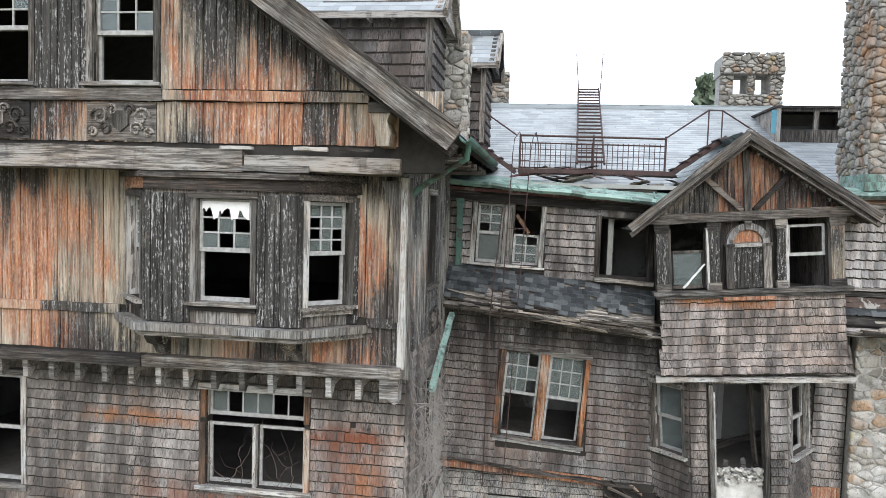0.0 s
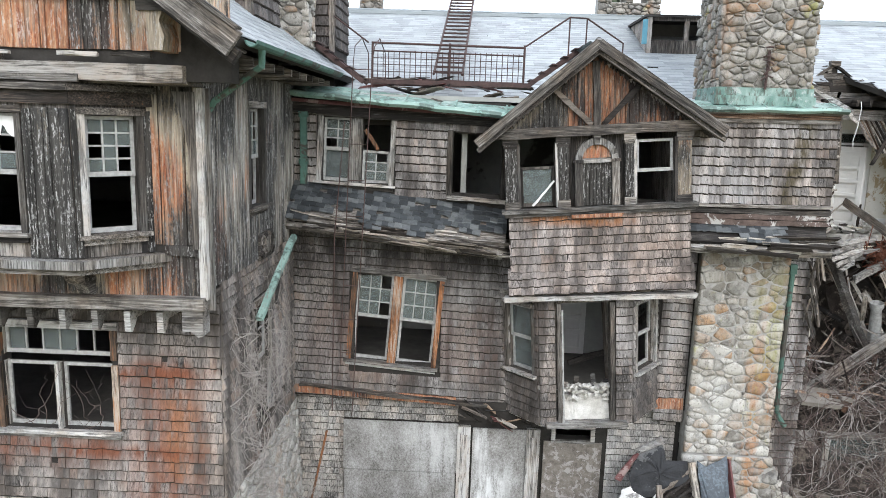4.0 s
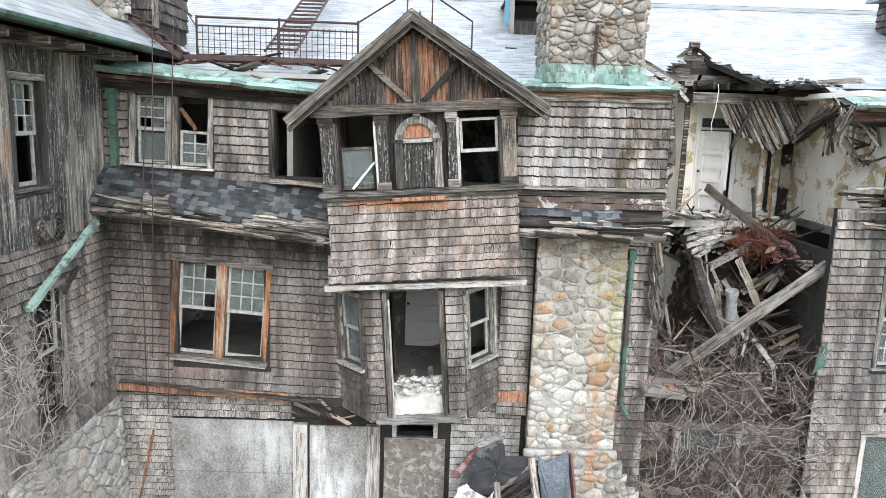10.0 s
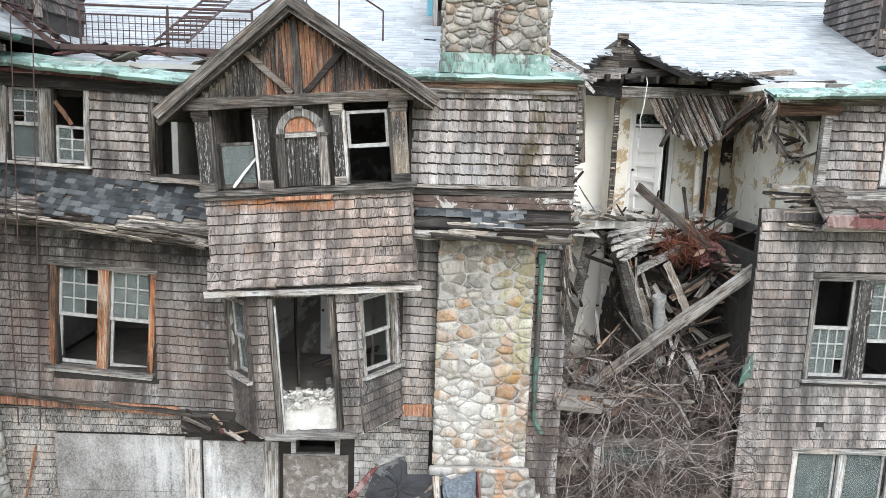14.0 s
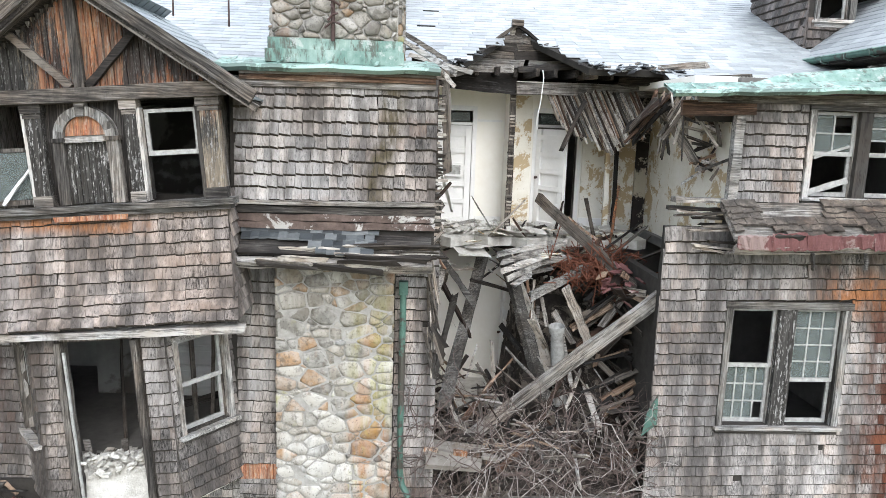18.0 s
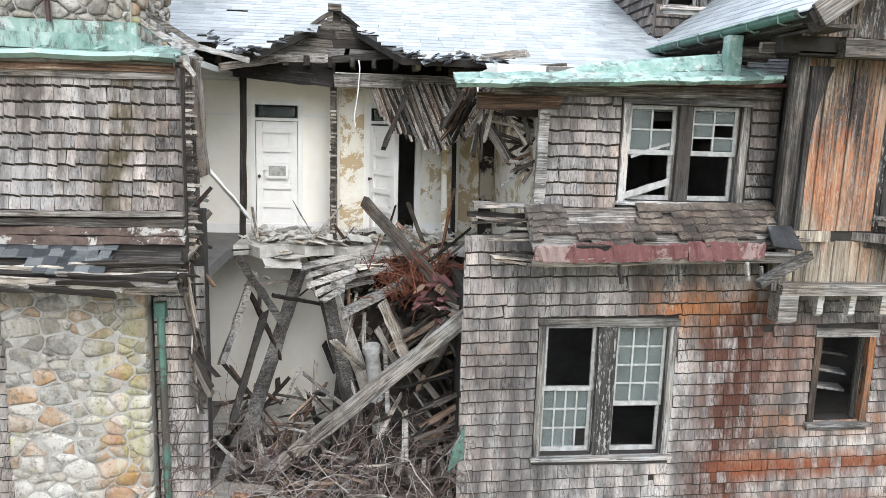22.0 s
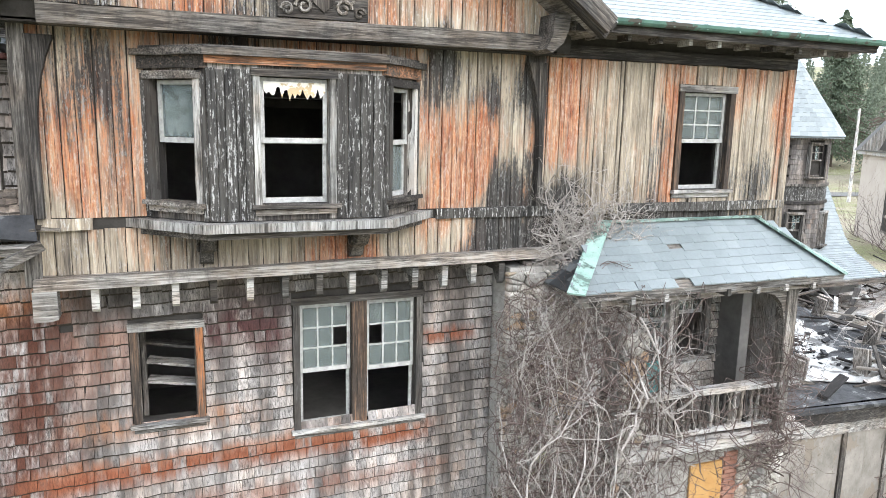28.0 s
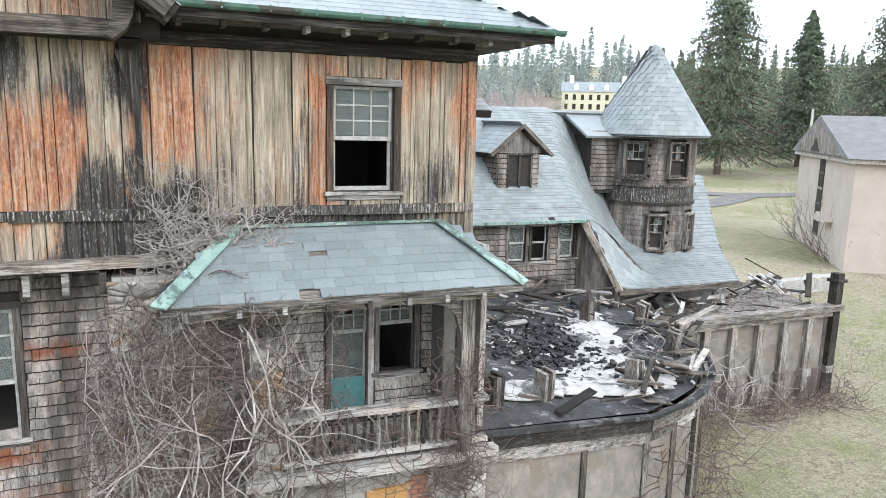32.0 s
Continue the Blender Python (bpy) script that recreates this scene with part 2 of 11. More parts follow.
def slated(name, stops, rough=0.42, vary=0.5, spec=0.5):
    n = Nodes(name)
    fine = n.noise((22, 22, 22), 5, 0.65, shift=29)
    wide = n.noise((0.9, 0.9, 0.9), 4, 0.6)
    f = n.math("ADD", n.math("ADD", n.math("MULTIPLY", fine, 0.4), n.math("MULTIPLY", wide, 0.5)), n.math("MULTIPLY", n.math("SUBTRACT", n.rand, 0.5), vary))
    col = n.ramp(n.step(f, 0.15, 0.8), stops)
    return n.done(col, n.step(fine, 0.2, 0.8, rough - 0.1, rough + 0.15), fine, 0.004, spec=spec)


def plain(name, a, b, scale=6.0, rough=0.7, depth=0.003, metal=0.0, lo=0.3, hi=0.7, speck=0.0, c=None, cut=0.6):
    """Two tones by a blotchy noise, with fine grain."""
    n = Nodes(name)
    wide = n.noise((scale,) * 3, 5, 0.65, shift=5)
    fine = n.noise((scale * 9,) * 3, 3, 0.6)
    col = n.mix(n.step(n.math("ADD", n.math("MULTIPLY", wide, 0.8), n.math("MULTIPLY", fine, 0.2)), lo, hi), a, b)
    if c is not None:
        col = n.mix(n.step(n.math("ADD", n.noise((scale * 0.45,) * 3, 5, 0.7, distort=0.6), n.math("MULTIPLY", fine, 0.12)), cut, cut + 0.04), col, c)
    if speck:
        col = n.mix(n.step(fine, 0.62, 0.72, 0, speck), col, tuple(0.3 * k for k in a))
    return n.done(col, rough, n.math("ADD", wide, fine), depth, metal)


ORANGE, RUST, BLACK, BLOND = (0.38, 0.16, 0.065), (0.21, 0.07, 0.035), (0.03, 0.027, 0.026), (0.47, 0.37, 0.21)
# BLACK entries mostly darken shingles just below overhangs and beside corners
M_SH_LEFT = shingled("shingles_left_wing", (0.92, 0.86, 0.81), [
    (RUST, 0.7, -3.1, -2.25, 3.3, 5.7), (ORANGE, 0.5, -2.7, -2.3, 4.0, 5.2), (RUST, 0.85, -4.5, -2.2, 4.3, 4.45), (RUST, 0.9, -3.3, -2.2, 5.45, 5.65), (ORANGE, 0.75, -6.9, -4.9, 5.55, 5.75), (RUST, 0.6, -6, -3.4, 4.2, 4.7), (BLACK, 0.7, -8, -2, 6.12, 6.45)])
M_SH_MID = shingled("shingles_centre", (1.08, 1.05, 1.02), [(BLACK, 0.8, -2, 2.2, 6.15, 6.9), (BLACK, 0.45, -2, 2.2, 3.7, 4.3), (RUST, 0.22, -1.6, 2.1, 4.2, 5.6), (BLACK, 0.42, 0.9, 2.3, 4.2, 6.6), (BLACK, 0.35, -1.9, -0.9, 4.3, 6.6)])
M_SH_BAY = shingled("shingles_bay", (0.82, 0.78, 0.75), [(BLACK, 0.4, 2.0, 5.4, 3.6, 4.4)])
M_SH_DORMER = shingled("shingles_dormer", (1.08, 0.98, 0.92), [(ORANGE, 0.9, 2.5, 4.1, 7.36, 7.52)])
M_SH_UP = shingled("shingles_upper", (1.2, 1.16, 1.13), [((0.085, 0.068, 0.038), 0.95, 6.95, 7.2, 7.4, 9.5), (BLACK, 0.35, -2, 2.2, 7.6, 8.2)])
M_SH_GREY = shingled("shingles_grey_base", (1.3, 1.3, 1.25), dirty=0.3)
M_SH_RIGHT = shingled("shingles_right_wing", (1.2, 1.15, 1.11), [
    (ORANGE, 0.95, 13.3, 14.9, 6.35, 6.85), ((0.09, 0.092, 0.098), 0.25, 10.8, 13.3, 3.4, 7.2), (RUST, 0.45, 14.2, 15.6, 5.5, 6.4), ((0.085, 0.032, 0.02), 0.75, 14.0, 15.0, 4.0, 6.6), ((0.085, 0.032, 0.02), 1.0, 14.15, 14.75, 2.5, 6.5), (ORANGE, 0.55, 14.6, 19.4, 4.4, 4.62), (RUST, 1.0, 14.4, 19.4, 4.3, 4.58), (RUST, 0.5, 14.2, 19.6, 3.75, 4.0), (ORANGE, 0.5, 14.9, 17, 4.9, 5.2),
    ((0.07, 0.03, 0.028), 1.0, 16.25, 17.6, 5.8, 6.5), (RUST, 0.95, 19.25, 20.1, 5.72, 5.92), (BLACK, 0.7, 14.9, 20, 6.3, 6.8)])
M_SH_DARK = shingled("shingles_dark", (0.5, 0.47, 0.46))
M_SH_PENT = shingled("shingles_pent", (0.72, 0.63, 0.54), [(BLACK, 0.6, 11.5, 13.2, 7.5, 8.2)])
M_SH_FAR = shingled("shingles_turret", (1.05, 0.98, 0.92), [(BLACK, 0.35, 24, 42, 3.5, 8.5)])
M_BOARD = boards("boards_flaking", 0.045, 0.05, 1.0, [(0.12, 15.1, 16.0, 7.7, 9.1), (0.2, 19.1, 20.0, 7.6, 9.0), (0.08, 15.2, 18.2, 7.0, 7.6)],
                 [(0.15, 20.2, 21.4, 6.8, 8.2), (0.16, 19.2, 21, 8.9, 9.8), (0.18, 19.9, 20.4, 7.0, 9.6)])
M_BOARD_TAN = boards("boards_tan", 0.02, 0.0, 1.05, [(0.15, 21.15, 21.6, 8.3, 9.5), (0.2, 22.95, 23.3, 7.5, 9.4), (0.14, 25.1, 25.5, 7.5, 9.6), (0.12, 22.2, 22.7, 7.6, 8.6)],
                     [(0.13, 20.8, 22.0, 6.8, 8.2), (0.1, 24.2, 25.2, 7.6, 8.4)])
M_BOARD_LEFT = boards("boards_flaking_dark", 0.0, 0.06, 1.12, [(0.16, -8.2, -5.9, 7.6, 9.0), (0.24, -3.0, -2.2, 7.8, 8.9), (0.1, -8, -6, 6.7, 7.4)], [(0.15, -12, -2, 9.1, 9.6), (0.12, -5.5, -3.4, 6.6, 7.3)])
M_BOARD_GREY = boards("boards_grey", -0.10, 0.19, 1.25, grey=0.65, flakes=0.6)
M_BOARD_BARE = boards("boards_bare", 0.24, 0.03, 1.1)
M_BOARD_GABLE = boards("boards_gable", 0.0, 0.14, 1.15, flakes=0.5)
M_BOARD_DARK = boards("boards_black", -0.5, 0.44, flakes=0.75)
M_BOARD_RED = boards("boards_reddish", 0.12, 0.16, 0.8)
GREYS = [(0.0, (0.022, 0.02, 0.019)), (0.35, (0.075, 0.068, 0.061)), (0.7, (0.18, 0.165, 0.148)), (1.0, (0.37, 0.35, 0.325))]
M_WOOD_X = wood("grey_timber_x", GREYS, "x")
M_WOOD_L = wood("grey_timber_loose", GREYS, "x", "object", 0.3)
M_WOOD_BROWN = wood("rotten_timber", [(0.0, (0.025, 0.016, 0.012)), (0.4, (0.085, 0.05, 0.034)), (0.75, (0.2, 0.125, 0.085)), (1.0, (0.36, 0.27, 0.2))], "x", "object", 0.7)
M_WOOD_Y = wood("grey_timber_y", GREYS, "y")
M_WOOD_Z = wood("grey_timber_z", GREYS, "z")
M_WOOD_O = wood("broken_timber", [(0.0, (0.035, 0.03, 0.026)), (0.35, (0.14, 0.124, 0.106)), (0.7, (0.28, 0.25, 0.22)), (1.0, (0.46, 0.43, 0.385))], "x", "object", 0.75)
M_WOOD_DARK = wood("charred_timber", [(0.0, (0.018, 0.016, 0.015)), (0.5, (0.06, 0.052, 0.046)), (1.0, (0.17, 0.15, 0.13))], "x", "object", 0.5)
M_TRIM = wood("pale_trim", [(0.0, (0.05, 0.047, 0.043)), (0.35, (0.15, 0.144, 0.135)), (0.7, (0.28, 0.273, 0.26)), (1.0, (0.48, 0.47, 0.45))], "x", vary=0.5)
M_SILL = wood("pale_sill", [(0.0, (0.14, 0.135, 0.13)), (0.35, (0.27, 0.265, 0.255)), (0.7, (0.43, 0.425, 0.41)), (1.0, (0.62, 0.61, 0.59))], "x", vary=0.3)
M_TRIM_Z = wood("pale_trim_upright", [(0.0, (0.06, 0.056, 0.052)), (0.35, (0.15, 0.145, 0.135)), (0.7, (0.28, 0.275, 0.26)), (1.0, (0.52, 0.51, 0.49))], "z", vary=0.6)
M_TRIM_RUST = wood("rusty_trim", [(0.0, (0.05, 0.04, 0.033)), (0.35, (0.15, 0.10, 0.07)), (0.6, (0.30, 0.12, 0.05)), (0.85, (0.36, 0.18, 0.09)), (1.0, (0.45, 0.38, 0.32))], "z", vary=0.4)
M_FRIEZE = wood("charred_frieze", [(0.0, (0.02, 0.018, 0.016)), (0.4, (0.085, 0.07, 0.06)), (0.62, (0.19, 0.10, 0.058)), (0.8, (0.36, 0.155, 0.07)), (1.0, (0.42, 0.37, 0.32))], "x", vary=0.3)
# rotten end grain, darkened further to draw each row's shadow line
M_BUTT = plain("end_grain_shadow_line", (0.022, 0.018, 0.015), (0.075, 0.062, 0.052), 30.0, 0.95)
M_ARCH = wood("grey_arch", [(0.0, (0.06, 0.057, 0.053)), (0.4, (0.17, 0.165, 0.155)), (1.0, (0.40, 0.395, 0.38))], "z", vary=0.1)
M_SASH = plain("sash_paint", (0.50, 0.50, 0.48), (0.20, 0.195, 0.185), 14, 0.6)
M_SLATE = slated("slate_grey", [(0.0, (0.17, 0.183, 0.19)), (0.5, (0.27, 0.287, 0.295)), (1.0, (0.36, 0.378, 0.385))], 0.42, 0.4)
M_SLATE_FAR = slated("slate_far", [(0.0, (0.12, 0.138, 0.142)), (0.5, (0.205, 0.228, 0.23)), (1.0, (0.28, 0.302, 0.303))], 0.5, 0.24)
M_SLATE_GREEN = slated("slate_green", [(0.0, (0.115, 0.135, 0.14)), (0.5, (0.175, 0.2, 0.205)), (1.0, (0.25, 0.28, 0.28))], 0.38, 0.22)
M_SLATE_DARK = slated("slate_dark", [(0.0, (0.016, 0.018, 0.02)), (0.5, (0.05, 0.056, 0.06)), (1.0, (0.16, 0.168, 0.168))], 0.5, 0.55)


def copper_material():
    n = Nodes("copper_patina")
    wide = n.noise((2.2, 2.2, 2.2), 5, 0.65)
    drip = n.noise((14, 14, 0.9), 4, 0.65)
    fine = n.noise((40, 40, 40), 3, 0.6)
    col = n.ramp(n.step(n.math("ADD", n.math("MULTIPLY", wide, 0.72), n.math("MULTIPLY", drip, 0.28)), 0.32, 0.68), [(0.0, (0.05, 0.095, 0.08)), (0.35, (0.14, 0.235, 0.20)), (0.7, (0.24, 0.335, 0.295)), (1.0, (0.42, 0.47, 0.44))])
    col = n.mix(n.step(n.noise((6, 6, 1.6), 5, 0.75, shift=3), 0.52, 0.6, 0, 0.8), col, (0.075, 0.068, 0.055))
    col = n.mix(n.step(n.noise((5, 5, 5), 5, 0.75), 0.56, 0.63, 0, 0.7), col, (0.42, 0.44, 0.42))
    return n.done(col, n.step(fine, 0.3, 0.7, 0.45, 0.75), n.math("ADD", wide, n.math("MULTIPLY", fine, 0.3)), 0.01)


M_COPPER = copper_material()
M_COPPER_LIP = plain("copper_lip", (0.17, 0.30, 0.255), (0.36, 0.47, 0.42), 3.0, 0.55, speck=0.6, c=(0.11, 0.155, 0.135), cut=0.57)
M_COPPER_DARK = plain("copper_dark", (0.04, 0.095, 0.075), (0.12, 0.215, 0.175), 4.0, 0.6, speck=0.4, c=(0.07, 0.065, 0.055))
M_REDMETAL = plain("red_flashing", (0.085, 0.03, 0.03), (0.18, 0.08, 0.075), 5.0, 0.65, 0.01, speck=0.6, c=(0.25, 0.18, 0.165))
M_IRON = plain("rusty_iron", (0.038, 0.026, 0.024), (0.095, 0.056, 0.05), 9.0, 0.7)
M_PLASTER = plain("peeling_plaster", (0.68, 0.64, 0.55), (0.80, 0.775, 0.71), 4.5, 0.9, c=(0.46, 0.355, 0.22), speck=0.3, cut=0.57)
M_PLASTER_CLEAN = plain("cream_plaster", (0.78, 0.74, 0.66), (0.87, 0.85, 0.80), 1.2, 0.9)
M_WHITE = plain("white_paint", (0.70, 0.69, 0.67), (0.83, 0.82, 0.80), 2.5, 0.55)
M_MORTAR = plain("mortar", (0.24, 0.228, 0.208), (0.43, 0.415, 0.385), 9.0, 0.95, 0.01)
# backs the cladding, and paints in the dark of unlit gaps and openings
M_UNDER = plain("dark_underlay_and_openings", (0.02, 0.018, 0.016), (0.05, 0.045, 0.04), 5.0, 0.95)
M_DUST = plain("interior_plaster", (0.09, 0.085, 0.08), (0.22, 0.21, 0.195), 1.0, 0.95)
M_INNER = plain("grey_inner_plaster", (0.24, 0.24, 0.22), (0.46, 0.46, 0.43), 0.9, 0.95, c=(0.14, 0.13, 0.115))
M_RUBBLE = plain("plaster_rubble", (0.36, 0.34, 0.30), (0.72, 0.70, 0.66), 5.0, 0.95, 0.02, speck=0.5)


def ply_material(name, smears):
    """Weathered strand board with worn smears of white paint of (strength, x0, x1, z0, z1)."""
    n = Nodes(name)
    strand = n.noise((34, 34, 26), 4, 0.75)
    wide = n.noise((2.2, 2.2, 1.4), 5, 0.7)
    col = n.ramp(n.step(n.math("ADD", n.math("MULTIPLY", strand, 0.6), n.math("MULTIPLY", wide, 0.5)), 0.38, 0.74), [(0.0, (0.085, 0.078, 0.07)), (0.4, (0.22, 0.212, 0.2)), (0.75, (0.34, 0.333, 0.322)), (1.0, (0.46, 0.455, 0.445))])
    for k, x0, x1, z0, z1 in smears:
        f = n.math("MULTIPLY", n.patch(x0, x1, z0, z1, 0.3), n.step(n.math("ADD", n.noise((9, 9, 1.2), 5, 0.75), n.math("MULTIPLY", strand, 0.3)), 0.48, 0.72))
        col = n.mix(n.math("MULTIPLY", f, k), col, (0.68, 0.685, 0.68))
    return n.done(col, 0.9, strand, 0.006)


M_OSB = ply_material("weathered_plywood", [(0.55, 0.6, 1.3, 2.0, 3.3), (0.12, -0.6, 0.8, 2.3, 3.3), (0.95, 1.6, 2.3, 0.5, 2.35), (0.7, 1.75, 1.95, 2.4, 3.2)])
M_PANEL = plain("weathered_panel", (0.125, 0.112, 0.096), (0.28, 0.255, 0.225), 2.2, 0.9, 0.004, speck=0.5, c=(0.19, 0.16, 0.13))
M_FELT = plain("roofing_felt", (0.012, 0.012, 0.013), (0.045, 0.046, 0.049), 3.0, 0.8, 0.01, c=(0.10, 0.10, 0.10))
M_FELT_OLD = plain("weathered_felt", (0.014, 0.014, 0.015), (0.085, 0.085, 0.087), 4.0, 0.75, 0.02, c=(0.21, 0.207, 0.2), cut=0.64, speck=0.5)
M_MEMBRANE_FRESH = plain("torn_membrane", (0.42, 0.41, 0.39), (0.70, 0.69, 0.67), 2.5, 0.8, 0.02, speck=0.3, c=(0.2, 0.19, 0.18))
M_MEMBRANE = plain("white_membrane", (0.28, 0.275, 0.26), (0.56, 0.55, 0.53), 3.0, 0.8, 0.02, speck=0.5, c=(0.13, 0.125, 0.12))
M_VINE = plain("bare_vine_bark", (0.045, 0.032, 0.028), (0.185, 0.14, 0.125), 5.0, 0.9)
M_VINE_PALE = plain("pale_vine_bark", (0.18, 0.155, 0.138), (0.46, 0.425, 0.395), 5.0, 0.9)
M_STUCCO = plain("stained_stucco", (0.37, 0.315, 0.27), (0.45, 0.395, 0.345), 0.8, 0.9, c=(0.30, 0.25, 0.21), cut=0.66)


def stone_material(name, dim, bleach=0.0):
    n = Nodes(name)
    fine = n.noise((30, 30, 30), 5, 0.7)
    blot = n.noise((7, 7, 7), 4, 0.6, shift=13)
    tone = n.ramp(n.rand, [(0.0, (0.12, 0.115, 0.11)), (0.14, (0.26, 0.235, 0.195)), (0.3, (0.46, 0.43, 0.38)), (0.42, (0.19, 0.185, 0.17)), (0.56, (0.34, 0.305, 0.25)), (0.68, (0.53, 0.51, 0.47)), (0.8, (0.22, 0.175, 0.125)), (0.9, (0.36, 0.22, 0.12)), (1.0, (0.27, 0.275, 0.265))])
    col = n.mix(1 - dim, n.mix(n.step(blot, 0.4, 0.66, 0, 0.6), tone, (0.48, 0.46, 0.42)), (0.10, 0.08, 0.062))
    col = n.mix(bleach, col, (0.56, 0.55, 0.52))
    col = n.mix(n.step(n.noise((12, 12, 9), 5, 0.75), 0.52, 0.62, 0, 0.6), col, (0.10, 0.09, 0.075))
    col = n.mix(n.step(n.noise((1.5, 1.5, 0.35), 4, 0.6), 0.58, 0.7, 0, 0.55), col, (0.36, 0.17, 0.07))
    col = n.mix(n.step(n.noise((2.6, 2.6, 1.5), 4, 0.6), 0.64, 0.72, 0, 0.6), col, (0.30, 0.29, 0.07))
    streak = n.step(n.noise((5, 5, 0.9), 4, 0.7), 0.42, 0.6)
    for c, k, x0, x1, z0, z1 in (((0.34, 0.15, 0.05), 0.75, 6.75, 7.12, 0.8, 4.7), ((0.27, 0.26, 0.07), 0.6, 6.8, 7.25, 4.6, 6.6), ((0.56, 0.55, 0.52), 0.6, 5.6, 6.5, 1.5, 4.6), ((0.16, 0.14, 0.11), 0.6, 5.6, 7.3, 6.2, 7.2)):
        col = n.mix(n.math("MULTIPLY", n.math("MULTIPLY", n.patch(x0, x1, z0, z1), streak), k), col, c)
    col = n.mix(n.step(fine, 0.56, 0.68, 0, 0.7), col, (0.05, 0.045, 0.04))
    return n.done(col, 0.9, n.math("ADD", fine, blot), 0.012)


M_STONE = stone_material("fieldstone", 1.0)
M_STONE_PALE = stone_material("pale_fieldstone", 1.0, 0.45)
M_STONE_TOP = stone_material("sooty_fieldstone", 0.72)


def glass_material():
    n = Nodes("dusty_glass")
    d = n.noise((5, 5, 5), 4, 0.6)
    n.bsdf.inputs["Transmission Weight"].default_value = 0.82
    n.bsdf.inputs["IOR"].default_value = 1.4
    return n.done(n.mix(d, (0.24, 0.29, 0.29), (0.55, 0.61, 0.6)), n.step(d, 0.35, 0.75, 0.02, 0.16), None, spec=0.4)


M_GLASS = glass_material()


def ground_material():
    n = Nodes("winter_grass")
    broad = n.noise((0.07, 0.07, 0.07), 4, 0.6)
    mid = n.noise((0.6, 0.6, 0.6), 5, 0.7)
    clump = n.noise((3.5, 3.5, 3.5), 4, 0.7)
    fine = n.noise((14, 14, 14), 5, 0.8)
    f = n.math("ADD", n.math("MULTIPLY", fine, 0.5), n.math("ADD", n.math("MULTIPLY", mid, 0.3), n.math("MULTIPLY", clump, 0.4)))
    straw = n.ramp(n.step(f, 0.42, 0.78), [(0.0, (0.075, 0.058, 0.042)), (0.35, (0.23, 0.19, 0.135)), (0.7, (0.39, 0.345, 0.26)), (1.0, (0.56, 0.52, 0.42))])
    green = n.ramp(n.step(n.math("ADD", n.math("MULTIPLY", fine, 0.6), n.math("MULTIPLY", clump, 0.4)), 0.35, 0.68), [(0.0, (0.06, 0.065, 0.03)), (0.5, (0.15, 0.165, 0.06)), (1.0, (0.30, 0.30, 0.15))])
    col = n.mix(n.step(n.math("ADD", n.math("ADD", n.math("MULTIPLY", mid, 0.5), n.math("MULTIPLY", clump, 0.25)), n.math("MULTIPLY", broad, 0.5)), 0.56, 0.70, 0, 0.85), straw, green)
    return n.done(col, 0.95, n.math("ADD", fine, clump), 0.06)


M_GROUND = ground_material()
M_ROAD = plain("worn_asphalt", (0.09, 0.088, 0.085), (0.17, 0.165, 0.155), 0.8, 0.95)
M_BARK = plain("spruce_bark", (0.06, 0.045, 0.035), (0.14, 0.11, 0.09), 5.0, 0.95, 0.02)


def leaf_material(name, a, b):
    n = Nodes(name)
    f = n.math("ADD", n.math("MULTIPLY", n.rand, 0.6), n.math("MULTIPLY", n.noise((0.5, 0.5, 0.5), 3, 0.6), 0.4))
    return n.done(n.mix(f, a, b), 0.8)


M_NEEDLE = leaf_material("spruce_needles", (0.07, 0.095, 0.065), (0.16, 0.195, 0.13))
# paled: the distance haze is mixed into the needles' own colour
M_NEEDLE_FAR = leaf_material("far_needles_with_haze", (0.27, 0.31, 0.285), (0.39, 0.43, 0.40))
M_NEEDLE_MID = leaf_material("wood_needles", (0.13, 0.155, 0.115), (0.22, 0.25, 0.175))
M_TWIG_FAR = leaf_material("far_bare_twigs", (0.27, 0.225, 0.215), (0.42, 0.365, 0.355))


# ---- helpers for meshes ----
I4 = Matrix.Identity(4)
WORLD = {}


